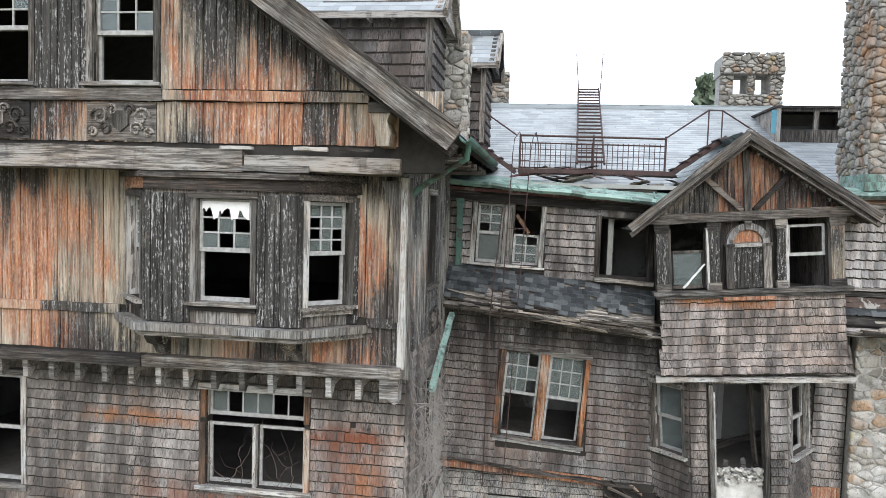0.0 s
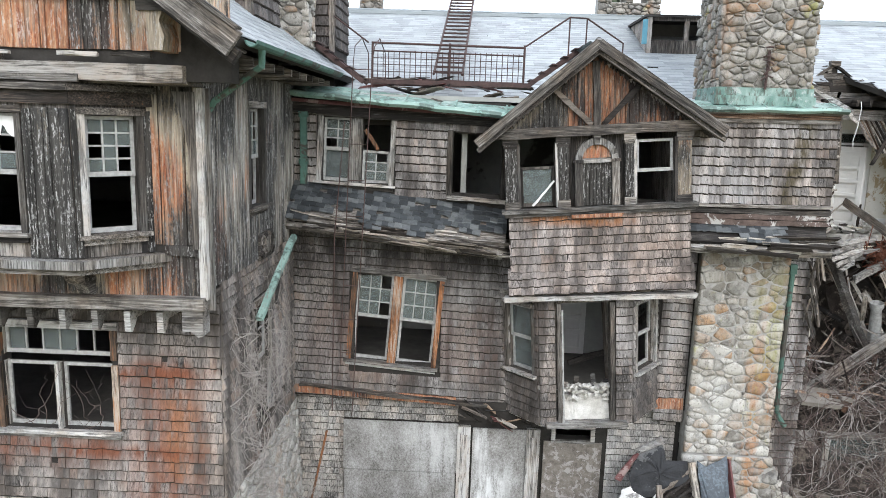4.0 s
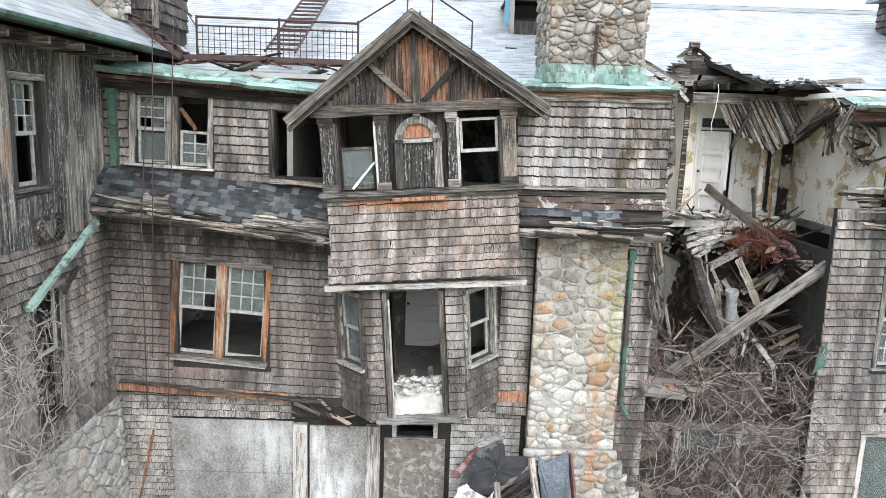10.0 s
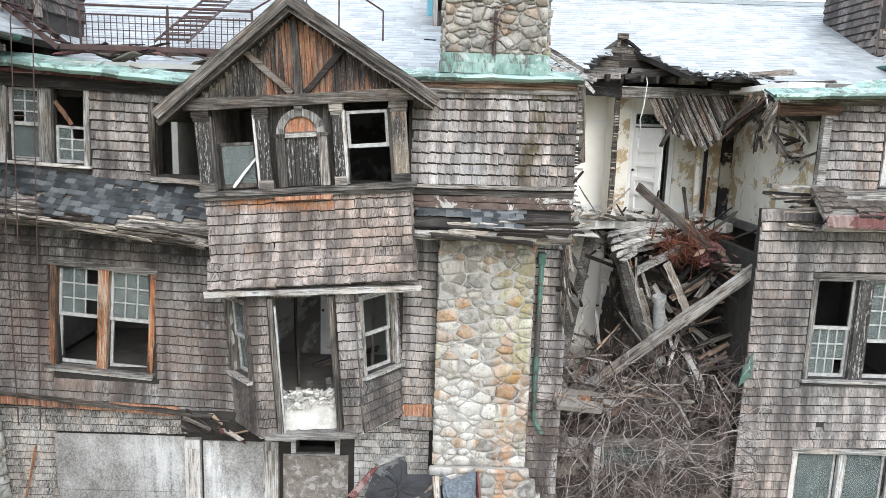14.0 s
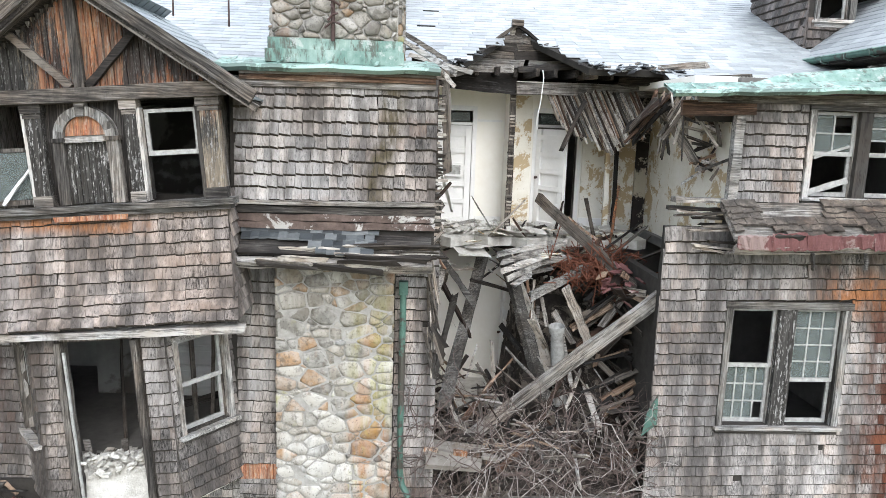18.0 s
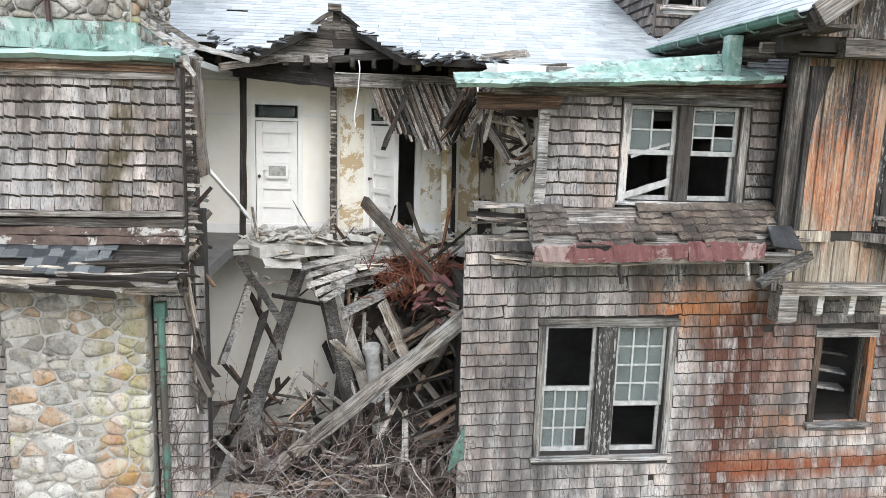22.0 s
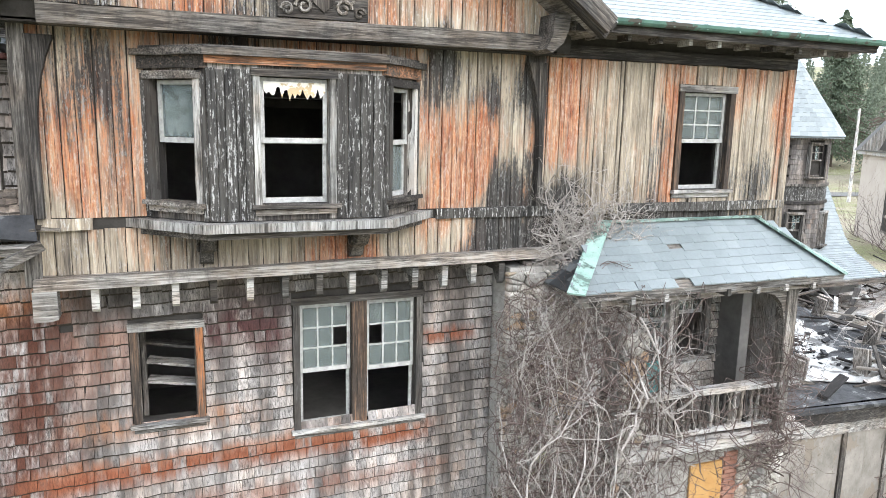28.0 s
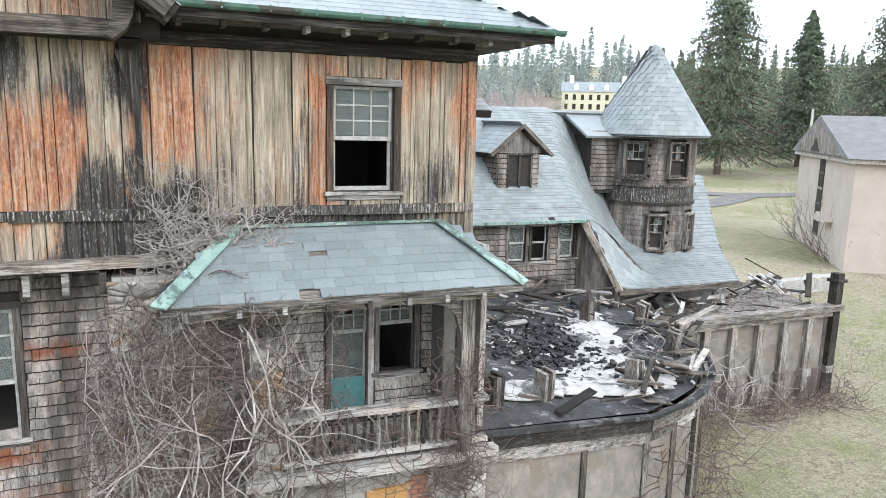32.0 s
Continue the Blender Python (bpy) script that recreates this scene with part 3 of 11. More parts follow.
class Mesh:
    """Gathers points and faces."""

    def __init__(self):
        self.v, self.f, self.ends = [], [], []

    def add(self, pts, faces, m=None, ends=()):
        """ends: which of the faces show rotten end grain, painted dark as the row's shadow line."""
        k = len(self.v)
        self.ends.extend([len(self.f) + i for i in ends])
        self.v.extend([tuple(m @ Vector(p)) for p in pts] if m is not None else pts)
        self.f.extend([tuple(i + k for i in f) for f in faces])
        return self

    def box(self, x0, x1, y0, y1, z0, z1, m=None):
        p = [(x, y, z) for z in (z0, z1) for y in (y0, y1) for x in (x0, x1)]
        return self.add(p, [(0, 2, 3, 1), (4, 5, 7, 6), (0, 1, 5, 4), (1, 3, 7, 5), (3, 2, 6, 7), (2, 0, 4, 6)], m)

    def prism(self, outline, y0, y1, m=None):
        """An outline in x and z (turning left as seen from -y), drawn from y0 to y1."""
        k = len(outline)
        p = [(x, y0, z) for x, z in outline] + [(x, y1, z) for x, z in outline]
        f = [tuple(range(k)), tuple(range(2 * k - 1, k - 1, -1))] + [((i + 1) % k, i, i + k, (i + 1) % k + k) for i in range(k)]
        return self.add(p, f, m)

    def slab(self, corners, thick):
        """A sheet with four or more corners (left-turning from outside), thickened inwards."""
        c = [Vector(p) for p in corners]
        nrm = (c[1] - c[0]).cross(c[-1] - c[0]).normalized() * thick
        k = len(c)
        p = [tuple(a) for a in c] + [tuple(a - nrm) for a in c]
        return self.add(p, [tuple(range(k)), tuple(range(2 * k - 1, k - 1, -1))] + [((i + 1) % k, i, i + k, (i + 1) % k + k) for i in range(k)])

    def plank(self, length, w, t, m=None, rough=0.006, seg=4, ragged=0.0, rng=random):
        """A worn plank along x, w deep in y, t high in z, from its own start, with uneven edges."""
        pts = []
        for i in range(seg + 1):
            x = length * i / seg
            if ragged and i in (0, seg):
                x += rng.uniform(-ragged, ragged)
            for a, b in ((0, 0), (1, 0), (1, 1), (0, 1)):
                r = lambda: rng.uniform(-rough, rough)
                pts.append((x + (rng.uniform(-ragged, ragged) if ragged and i in (0, seg) else 0), (a - 0.5) * w + r(), (b - 0.5) * t + r()))
        f = [(3, 2, 1, 0), tuple(4 * seg + i for i in range(4))]
        for i in range(seg):
            for j in range(4):
                a, b = 4 * i + j, 4 * i + (j + 1) % 4
                f.append((a, b, b + 4, a + 4))
        return self.add(pts, f, m)

    def tube(self, pts, radii, sides=5):
        """A round bar along points, its rings kept square to the way."""
        k, rings = len(self.v), []
        for i, p in enumerate(pts):
            a, b = Vector(pts[max(i - 1, 0)]), Vector(pts[min(i + 1, len(pts) - 1)])
            d = (b - a).normalized() if (b - a).length > 1e-6 else Vector((0, 0, 1))
            u = d.cross(Vector((0.31, 0.17, 0.93))).normalized()
            w = d.cross(u)
            r = radii[i] if isinstance(radii, (list, tuple)) else radii
            for s in range(sides):
                q = 2 * math.pi * s / sides
                self.v.append(tuple(Vector(p) + r * (math.cos(q) * u + math.sin(q) * w)))
        n = len(pts)
        for i in range(n - 1):
            for s in range(sides):
                a, b = k + i * sides + s, k + i * sides + (s + 1) % sides
                self.f.append((a, b, b + sides, a + sides))
        self.f.append(tuple(k + s for s in range(sides - 1, -1, -1)))
        self.f.append(tuple(k + (n - 1) * sides + s for s in range(sides)))
        return self

    def lathe(self, rings, sides=12, m=None, a0=0.0, a1=360.0):
        """Rings of (radius, z) turned round z."""
        full = abs(a1 - a0) >= 360
        cols = sides if full else sides + 1
        pts = [(r * math.cos(radians(a0 + (a1 - a0) * s / sides)), r * math.sin(radians(a0 + (a1 - a0) * s / sides)), z) for r, z in rings for s in range(cols)]
        f = []
        for i in range(len(rings) - 1):
            for s in range(sides if full else cols - 1):
                a, b = i * cols + s, i * cols + (s + 1) % cols
                f.append((a, b, b + cols, a + cols))
        return self.add(pts, f, m)

    def data(self, name, material, smooth=False):
        me = bpy.data.meshes.new(name)
        me.from_pydata(self.v, [], self.f)
        me.materials.append(material)
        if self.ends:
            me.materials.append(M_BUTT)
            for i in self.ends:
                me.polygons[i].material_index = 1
        if smooth:
            me.shade_smooth()
        me.update()
        return me


def thing(name, at, label, category, group="", kind=""):
    """An empty at a thing's base, for its parts."""
    e = new(name)
    e.empty_display_size = 0.2
    e.matrix_basis = Matrix.Translation(at)
    WORLD[e.name] = e.matrix_basis.copy()
    return tagged(e, label, category, group, kind)


def part(name, mesh, material, parent, label="", m=None, smooth=False):
    """Links a mesh as one object under a thing or a part; mesh is a Mesh or ready data."""
    ob = new(name, mesh.data(name, material, smooth) if isinstance(mesh, Mesh) else mesh)
    w = m if m is not None else I4
    WORLD[ob.name] = w
    if parent is not None:
        ob.parent = parent
        ob.matrix_parent_inverse = WORLD[parent.name].inverted()
    ob.matrix_basis = w
    return tagged(ob, label)


def solid(name, mesh, material, label="", category="", kind="structure", group="", smooth=False):
    return tagged(part(name, mesh, material, None, label, smooth=smooth), category=category, kind=kind, group=group)


# ---- cladding: shingles, slates and boards, piece by piece ----
def spans(a, b, cuts):
    """What is left of a to b once the cuts are taken out."""
    out = [(a, b)]
    for c, d in cuts:
        out = [s for p, q in out for s in ((p, min(q, c)), (max(p, d), q)) if s[1] - s[0] > 0.03]
    return out


def wedge_shapes(name, height, thick, material, seed, rugged=0.05, side=0.02):
    """Unit shingles, one wide, with a thick uneven foot: rings of points and ready meshes."""
    rng = random.Random(seed)
    shapes = []
    for i in range(6):
        a, b, c = (rng.uniform(-rugged, rugged) * height for _ in range(3))
        c = 0.5 * (a + b) + 0.4 * c
        m = rng.uniform(0.35, 0.65)
        e = min(0.03, 0.6 * thick)
        pts = [(side, -thick * 0.3, a), (m, -thick * 0.35, c), (1 - side, -thick * 0.3, b), (1.5 * side, -thick, a + e), (m, -thick * 1.05, c + e), (1 - 1.5 * side, -thick, b + e),
               (1 - 0.6 * side, 0, b), (0.6 * side, 0, a), (0.0, -0.004, height), (1.0, -0.004, height), (1.0, 0.003, height), (0.0, 0.003, height)]
        f = [(3, 4, 5, 9, 8), (0, 1, 4, 3), (1, 2, 5, 4), (0, 7, 6, 2, 1), (2, 6, 10, 9, 5), (7, 0, 3, 8, 11)]
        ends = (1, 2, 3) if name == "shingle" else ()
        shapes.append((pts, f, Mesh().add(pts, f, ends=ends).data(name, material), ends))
    return shapes


def clad(parent, F, u0, u1, z0, z1, material, name="shingle", holes=(), expo=0.155, wide=(0.075, 0.165), thick=0.048, slope=0.0, near=None, clip=None, missing=0.003, curl=1.4, seed=1, rugged=0.032, even=False, cap=150):
    """Rows of shingles over a plane: those in the near stretch are objects, the rest one mesh."""
    rng = random.Random(seed)
    shapes = wedge_shapes(name, expo * 1.45, thick, material, seed, rugged, 0.006 if name == "slate" else 0.02)
    rest, count, row = Mesh(), 0, 0
    tilt = math.atan(slope)
    z = z0
    while z < z1 - 0.03:
        zm = z + expo * 0.5
        for a, b in spans(u0, u1, [(h[0], h[1]) for h in holes if h[2] - 0.06 < zm < h[3]]):
            u = a - (rng.uniform(0, wide[1] * 0.7) if not even else (row % 2) * wide[0] * 0.5)
            while u < b - 0.02:
                w = rng.uniform(*wide)
                lo, hi = max(u, a), min(u + w, b)
                if b - hi < 0.04:
                    hi = b
                u = hi if hi == b else u + w
                if hi - lo < 0.025 or rng.random() < missing or (clip and not clip(0.5 * (lo + hi), zm)):
                    continue
                loose = rng.random() < 0.02
                m = F @ Matrix.Translation((lo, -0.004, z + slope * (lo - u0) + rng.uniform(-0.005, 0.005))) @ pose(0, 0, 0, rng.uniform(-curl, curl * 0.4), -math.degrees(tilt) + rng.uniform(-0.8, 0.8) + (rng.uniform(-9, 9) if loose else 0), 0) @ Matrix.Diagonal((hi - lo, 1, 1, 1))
                pts, f, me, ends = shapes[rng.randrange(6)]
                if near and count < cap and near[0] < lo < near[1] and near[2] < z < near[3]:
                    part(name, me, material, parent, m=m)
                    count += 1
                else:
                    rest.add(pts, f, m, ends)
        z += expo
        row += 1
    if rest.v:
        tagged(part(name + "_rows", rest, material, parent), kind="stuff")


def board_shapes(name, material, seed):
    rng = random.Random(seed)
    out = []
    for i in range(5):
        pts = []
        for z in (0, 0.33, 0.67, 1):
            j = lambda: rng.uniform(-0.02, 0.02)
            pts += [(0.02 + j(), 0, z), (0.02 + j(), -0.75, z), (0.08, -1 + 4 * j(), z), (0.92, -1 + 4 * j(), z), (0.98 + j(), -0.75, z), (0.98 + j(), 0, z)]
        f = [(5, 4, 3, 2, 1, 0), tuple(range(18, 24))]
        for r in range(3):
            for k in range(5):
                f.append((6 * r + k, 6 * r + k + 1, 6 * r + k + 7, 6 * r + k + 6))
        out.append(Mesh().add(pts, f).data(name, material))
    return out


def board_wall(parent, F, u0, u1, z0, z1, material, holes=(), wide=(0.10, 0.17), thick=0.022, seed=1, name="board", batten=0.0, top=None, gap=0.003, out=0.0):
    """Upright boards over a plane, cut round the holes; batten: the spacing of the cover strips; top: the height at u."""
    rng = random.Random(seed)
    shapes = board_shapes(name, material, seed)
    edges = sorted({u0, u1, *[h[0] for h in holes if u0 < h[0] < u1], *[h[1] for h in holes if u0 < h[1] < u1]})
    for a, b in zip(edges, edges[1:]):
        k = max(1, round((b - a) / rng.uniform(*wide)))
        cuts = [a] + sorted(a + (b - a) * (i + rng.uniform(-0.22, 0.22)) / k for i in range(1, k)) + [b]
        for lo, hi in zip(cuts, cuts[1:]):
            um = 0.5 * (lo + hi)
            zt = min(z1, top(um)) if top else z1
            for p, q in spans(z0, zt, [(h[2], h[3]) for h in holes if h[0] - 0.01 < um < h[1] + 0.01]):
                m = F @ Matrix.Translation((lo + gap / 2, -out - rng.uniform(0, 0.006), p + rng.uniform(0, 0.012))) @ pose(0, 0, 0, 0, rng.uniform(-0.25, 0.25), 0) @ Matrix.Diagonal((hi - lo - gap, thick + rng.uniform(-0.004, 0.008), q - p - rng.uniform(0, 0.015), 1))
                part(name, shapes[rng.randrange(5)], material, parent, m=m)
    if batten:
        u = u0 + batten * 0.5
        while u < u1:
            zt = min(z1, top(u)) if top else z1
            for p, q in spans(z0, zt, [(h[2], h[3]) for h in holes if h[0] - 0.04 < u < h[1] + 0.04]):
                m = F @ Matrix.Translation((u - 0.03, -out - thick, p)) @ Matrix.Diagonal((0.06, 0.022, q - p, 1))
                part("batten", shapes[rng.randrange(5)], material, parent, m=m)
            u += batten * rng.uniform(0.9, 1.1)


def wall(name, F, u0, u1, z0, z1, holes, material, thick=0.2, label="", top=None):
    """A thick wall with openings through it; local x along it, y inwards, z up."""
    us = sorted({u0, u1, *[min(max(k, u0), u1) for h in holes for k in h[:2]]})
    zs = sorted({z0, z1, *[min(max(k, z0), z1) for h in holes for k in h[2:4]]})
    free = {}
    for i in range(len(us) - 1):
        for j in range(len(zs) - 1):
            um, zm = 0.5 * (us[i] + us[i + 1]), 0.5 * (zs[j] + zs[j + 1])
            free[i, j] = not any(h[0] < um < h[1] and h[2] < zm < h[3] for h in holes)
    msh = Mesh()
    for (i, j), ok in free.items():
        if not ok:
            continue
        a, b, c, d = us[i], us[i + 1], zs[j], zs[j + 1]
        p = [(x, y, z) for y in (0, thick) for x, z in ((a, c), (b, c), (b, d), (a, d))]
        f = [(0, 1, 2, 3), (7, 6, 5, 4)]
        for (di, dj), q in (((0, -1), (1, 0, 4, 5)), ((1, 0), (2, 1, 5, 6)), ((0, 1), (3, 2, 6, 7)), ((-1, 0), (0, 3, 7, 4))):
            if not free.get((i + di, j + dj), False):
                f.append(q)
        msh.add(p, f, F)
    return solid(name, msh, material, label, "wall")


# ---- windows ----
COUNT = {"window": 0, "door": 0}


def sash(parent, F, u0, u1, z0, z1, y, cols, rows, material, rng, broken=0.3, label=""):
    """A sash with its bars and panes; broken: the share of panes that are gone."""
    rail = 0.045
    s = part("sash", Mesh().box(u0, u0 + rail, y, y + 0.035, z0, z1, F).box(u1 - rail, u1, y, y + 0.035, z0, z1, F)
             .box(u0 + rail, u1 - rail, y, y + 0.035, z0, z0 + rail * 1.3, F).box(u0 + rail, u1 - rail, y, y + 0.035, z1 - rail, z1, F), material, parent, label)
    a, b, c, d = u0 + rail, u1 - rail, z0 + rail * 1.3, z1 - rail
    for i in range(1, cols):
        x = a + (b - a) * i / cols
        part("muntin", Mesh().box(x - 0.011, x + 0.011, y + 0.003, y + 0.032, c, d, F), material, s)
    for j in range(1, rows):
        z = c + (d - c) * j / rows
        part("muntin", Mesh().box(a, b, y + 0.004, y + 0.031, z - 0.011, z + 0.011, F), material, s)
    for i in range(cols):
        for j in range(rows):
            if rng.random() < broken:
                continue
            x0, x1 = a + (b - a) * i / cols, a + (b - a) * (i + 1) / cols
            p0, p1 = c + (d - c) * j / rows, c + (d - c) * (j + 1) / rows
            o = part("pane", Mesh().box(x0 + 0.008, x1 - 0.008, y + 0.015, y + 0.019, p0 + 0.008, p1 - 0.008, F), M_GLASS, s)
            o.visible_shadow = False


def window(F, u0, u1, z0, z1, units=1, upper=(3, 3), lower=None, broken=0.3, frame_mat=None, sash_mat=None, label="", mull=0.12, case=0.09, seed=1, split=0.5, sill=True, mull_mat=None, side_mat=None, head=True, drop=0):
    """A double-hung window: casing, mullions, sill and sashes. upper, lower: panes (columns, rows) or None where the sash is gone; lists set each unit."""
    rng = random.Random(seed)
    fm, sm = frame_mat or M_TRIM, sash_mat or M_SASH
    COUNT["window"] += 1
    w = thing("window_%d" % COUNT["window"], F @ Vector((0.5 * (u0 + u1), 0, z0)), label or "weathered wooden window with broken panes", "window", kind="structure")
    for side in (u0 - case, u1):
        part("casing", Mesh().plank(z1 - z0 + 0.02, 0.16, case, F @ Matrix.Translation((side + case / 2, 0.035, z0 - 0.01)) @ pose(0, 0, 0, 0, -90, 0), 0.004, 5, rng=rng), side_mat or M_TRIM_Z, w)
    if head:
        part("head_casing", Mesh().plank(u1 - u0 + 2 * case + 0.04, 0.18, case * 1.1, F @ Matrix.Translation((u0 - case - 0.02, 0.03, z1 + case * 0.55)), 0.004, 5, rng=rng), fm, w)
    if sill:
        part("window_sill", Mesh().plank(u1 - u0 + 2 * case + 0.08, 0.24, 0.05, F @ Matrix.Translation((u0 - case - 0.04, 0.0, z0 - 0.03)) @ pose(0, 0, 0, -6, 0, 0), 0.005, 5, rng=rng), M_SILL if fm is M_TRIM else fm, w)
        part("apron", Mesh().plank(u1 - u0 + 2 * case, 0.05, 0.06, F @ Matrix.Translation((u0 - case, -0.03, z0 - 0.085)), 0.004, 4, rng=rng), fm, w)
    each = (u1 - u0 - mull * (units - 1)) / units
    for k in range(units):
        a = u0 + k * (each + mull)
        b = a + each
        if k:
            part("mullion", Mesh().plank(z1 - z0, 0.13, mull, F @ Matrix.Translation((a - mull / 2, 0.035, z0)) @ pose(0, 0, 0, 0, -90, 0), 0.004, 5, rng=rng), mull_mat or M_TRIM_Z, w)
        up = upper[k] if isinstance(upper, list) else upper
        lo = lower[k] if isinstance(lower, list) else lower
        sp = split[k] if isinstance(split, list) else split
        zm = z0 + (z1 - z0) * sp
        if up:
            sash(w, F, a + 0.01, b - 0.01, zm - 0.02, z1 - 0.01 - drop, 0.06, *up, sm, rng, broken)
        if lo == "bare":
            sash(w, F, a + 0.01, b - 0.01, z0 + 0.005, zm + 0.02, 0.10, 1, 1, sm, rng, 1.0)
        elif lo:
            sash(w, F, a + 0.01, b - 0.01, z0 + 0.005, zm + 0.02, 0.10, *lo, sm, rng, broken)
        part("stop", Mesh().box(a, a + 0.012, 0.05, 0.145, z0, z1, F).box(b - 0.012, b, 0.05, 0.145, z0, z1, F), M_WOOD_Z, w)
    return w


def beam(name, a, b, w, h, material, parent=None, rough=0.008, seg=6, ragged=0.0, roll=0.0, seed=0, label="", local=False):
    """A timber from a to b, w thick across and h deep."""
    rng = random.Random(seed + int(1000 * abs(a[0]) + 77 * abs(b[2])))
    a, b = Vector(a), Vector(b)
    d = (b - a).normalized()
    side = Vector((0, 0, 1)).cross(d)
    side = side.normalized() if side.length > 1e-4 else Vector((0, 1, 0))
    m = Matrix.Translation(a) @ Matrix((d, side, d.cross(side))).transposed().to_4x4() @ pose(0, 0, 0, roll, 0, 0)
    if local:
        return part(name, Mesh().plank((b - a).length, w, h, None, rough, seg, ragged, rng), material, parent, label, m=m)
    return part(name, Mesh().plank((b - a).length, w, h, m, rough, seg, ragged, rng), material, parent, label)


# ---- ground ----
def lift(x, y):
    d = math.hypot(x - 20, y - 10)
    return 52 * (1 - math.exp(-(max(0, d - 110) / 250) ** 2)) + 0.4 * noise.noise((x * 0.03, y * 0.03, 0)) * min(1, max(0, (d - 30) / 60))


def ground_sheet():
    xs = [-2000, -900, -400, -200, -100, -50, -20] + list(range(-10, 60, 5)) + list(range(60, 200, 10)) + [200, 240, 300, 400, 600, 1000, 2500]
    pts = [(x, y, lift(x, y) - 0.02) for y in xs for x in xs]
    k = len(xs)
    return Mesh().add(pts, [(j * k + i, j * k + i + 1, (j + 1) * k + i + 1, (j + 1) * k + i) for j in range(k - 1) for i in range(k - 1)])


solid("ground", ground_sheet(), M_GROUND, "dry winter lawn with green patches", "ground", smooth=True)

# ---- left gable wing ----
FL = pose(0, 9.93, 0)
lw_holes = [(-4.92, -3.38, 4.68, 6.17), (-9.6, -7.98, 4.42, 6.17)]
lw = wall("wall_left_lower", FL, -12, -1.87, 3.6, 6.75, lw_holes, M_UNDER, label="shingled lower wall of the gable wing")
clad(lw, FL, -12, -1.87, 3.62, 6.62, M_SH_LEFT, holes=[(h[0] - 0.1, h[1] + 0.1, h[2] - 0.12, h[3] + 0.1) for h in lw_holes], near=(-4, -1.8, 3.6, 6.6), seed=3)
FLs = pose(-1.87, 9.93, 0, 0, 0, 90)
ls_holes = [(1.35, 2.05, 7.68, 9.16), (1.52, 2.25, 4.15, 6.12)]
ls = wall("wall_left_side", FLs, 0, 4.0, 3.6, 9.75, ls_holes, M_UNDER, label="side wall of the gable wing, shingled below and boarded above")
clad(ls, FLs, 0, 4.0, 3.62, 6.9, M_SH_LEFT, holes=[(1.42, 2.35, 4.02, 6.22)], near=(0, 4, 4, 6.4), seed=4)
board_wall(ls, FLs, -0.45, 4.0, 6.85, 9.7, M_BOARD_GREY, holes=[(1.26, 2.14, 7.55, 9.26)], seed=5, wide=(0.13, 0.22), out=0.01, thick=0.03)
FJ = pose(0, 9.45, 0)
bayL = [(-5.7, -2.6, 7.35, 9.2)]
ju = wall("wall_left_upper", FJ, -12, -1.85, 6.7, 9.45, bayL, M_UNDER, 0.3, "jettied upper wall of flaking upright boards")
board_wall(ju, FJ, -12, -1.85, 7.42, 9.4, M_BOARD_LEFT, holes=bayL, seed=6, wide=(0.13, 0.2))
board_wall(ju, FJ, -12, -1.85, 6.74, 7.3, M_BOARD_LEFT, seed=7, wide=(0.13, 0.22), holes=[(-5.7, -2.6, 7.28, 7.3)])
FG = pose(0, 8.92, 0)
RS = 0.73
rakeL = lambda x: 9.75 + RS * (5.33 - abs(x + 6.55))
gw_holes = [(-6.08, -5.2, 10.5, 12.0), (-7.9, -7.02, 10.5, 12.0)]


def gable_wall(name, x0, x1, y0, z0, zt, axis, thick, holes, material, label):
    """The wall under a pair of rakes, with openings."""
    xs = sorted({x0, x1, axis, *[k for h in holes for k in h[:2]]})
    m = Mesh()
    for a, b in zip(xs, xs[1:]):
        hs = [h for h in holes if h[0] < 0.5 * (a + b) < h[1]]
        lo = z0
        for h in hs:
            m.prism([(a, lo), (b, lo), (b, h[2]), (a, h[2])], y0, y0 + thick)
            lo = h[3]
        m.prism([(a, lo), (b, lo), (b, max(lo, zt(b))), (a, max(lo, zt(a)))], y0, y0 + thick)
    return solid(name, m, material, label, "wall")


gl = gable_wall("wall_left_gable", -11.8, -1.3, 8.92, 9.4, rakeL, -6.55, 0.25, gw_holes, M_UNDER, "gable wall of flaking upright boards")
board_wall(gl, FG, -11.8, -1.3, 10.42, 14, M_BOARD_GABLE, holes=[(-8.0, -5.1, 10.4, 12.1)], seed=8, wide=(0.12, 0.2), top=rakeL, batten=0.42)
board_wall(gl, FG, -8.0, -5.1, 10.42, 12.1, M_BOARD_DARK, holes=[(h[0] - 0.08, h[1] + 0.08, 10.4, 12.1) for h in gw_holes], seed=9)
board_wall(gl, FG, -11.8, -1.86, 9.72, 10.26, M_BOARD_GABLE, seed=10, wide=(0.12, 0.22), batten=0.38)

# stone base under the wings and the centre
solid("wall_left_base", Mesh().box(-12, -1.9, 9.98, 10.4, -0.1, 3.62).box(-2.2, -1.9, 10.4, 14.0, -0.1, 3.62), M_MORTAR, "fieldstone base of the gable wing", "wall")

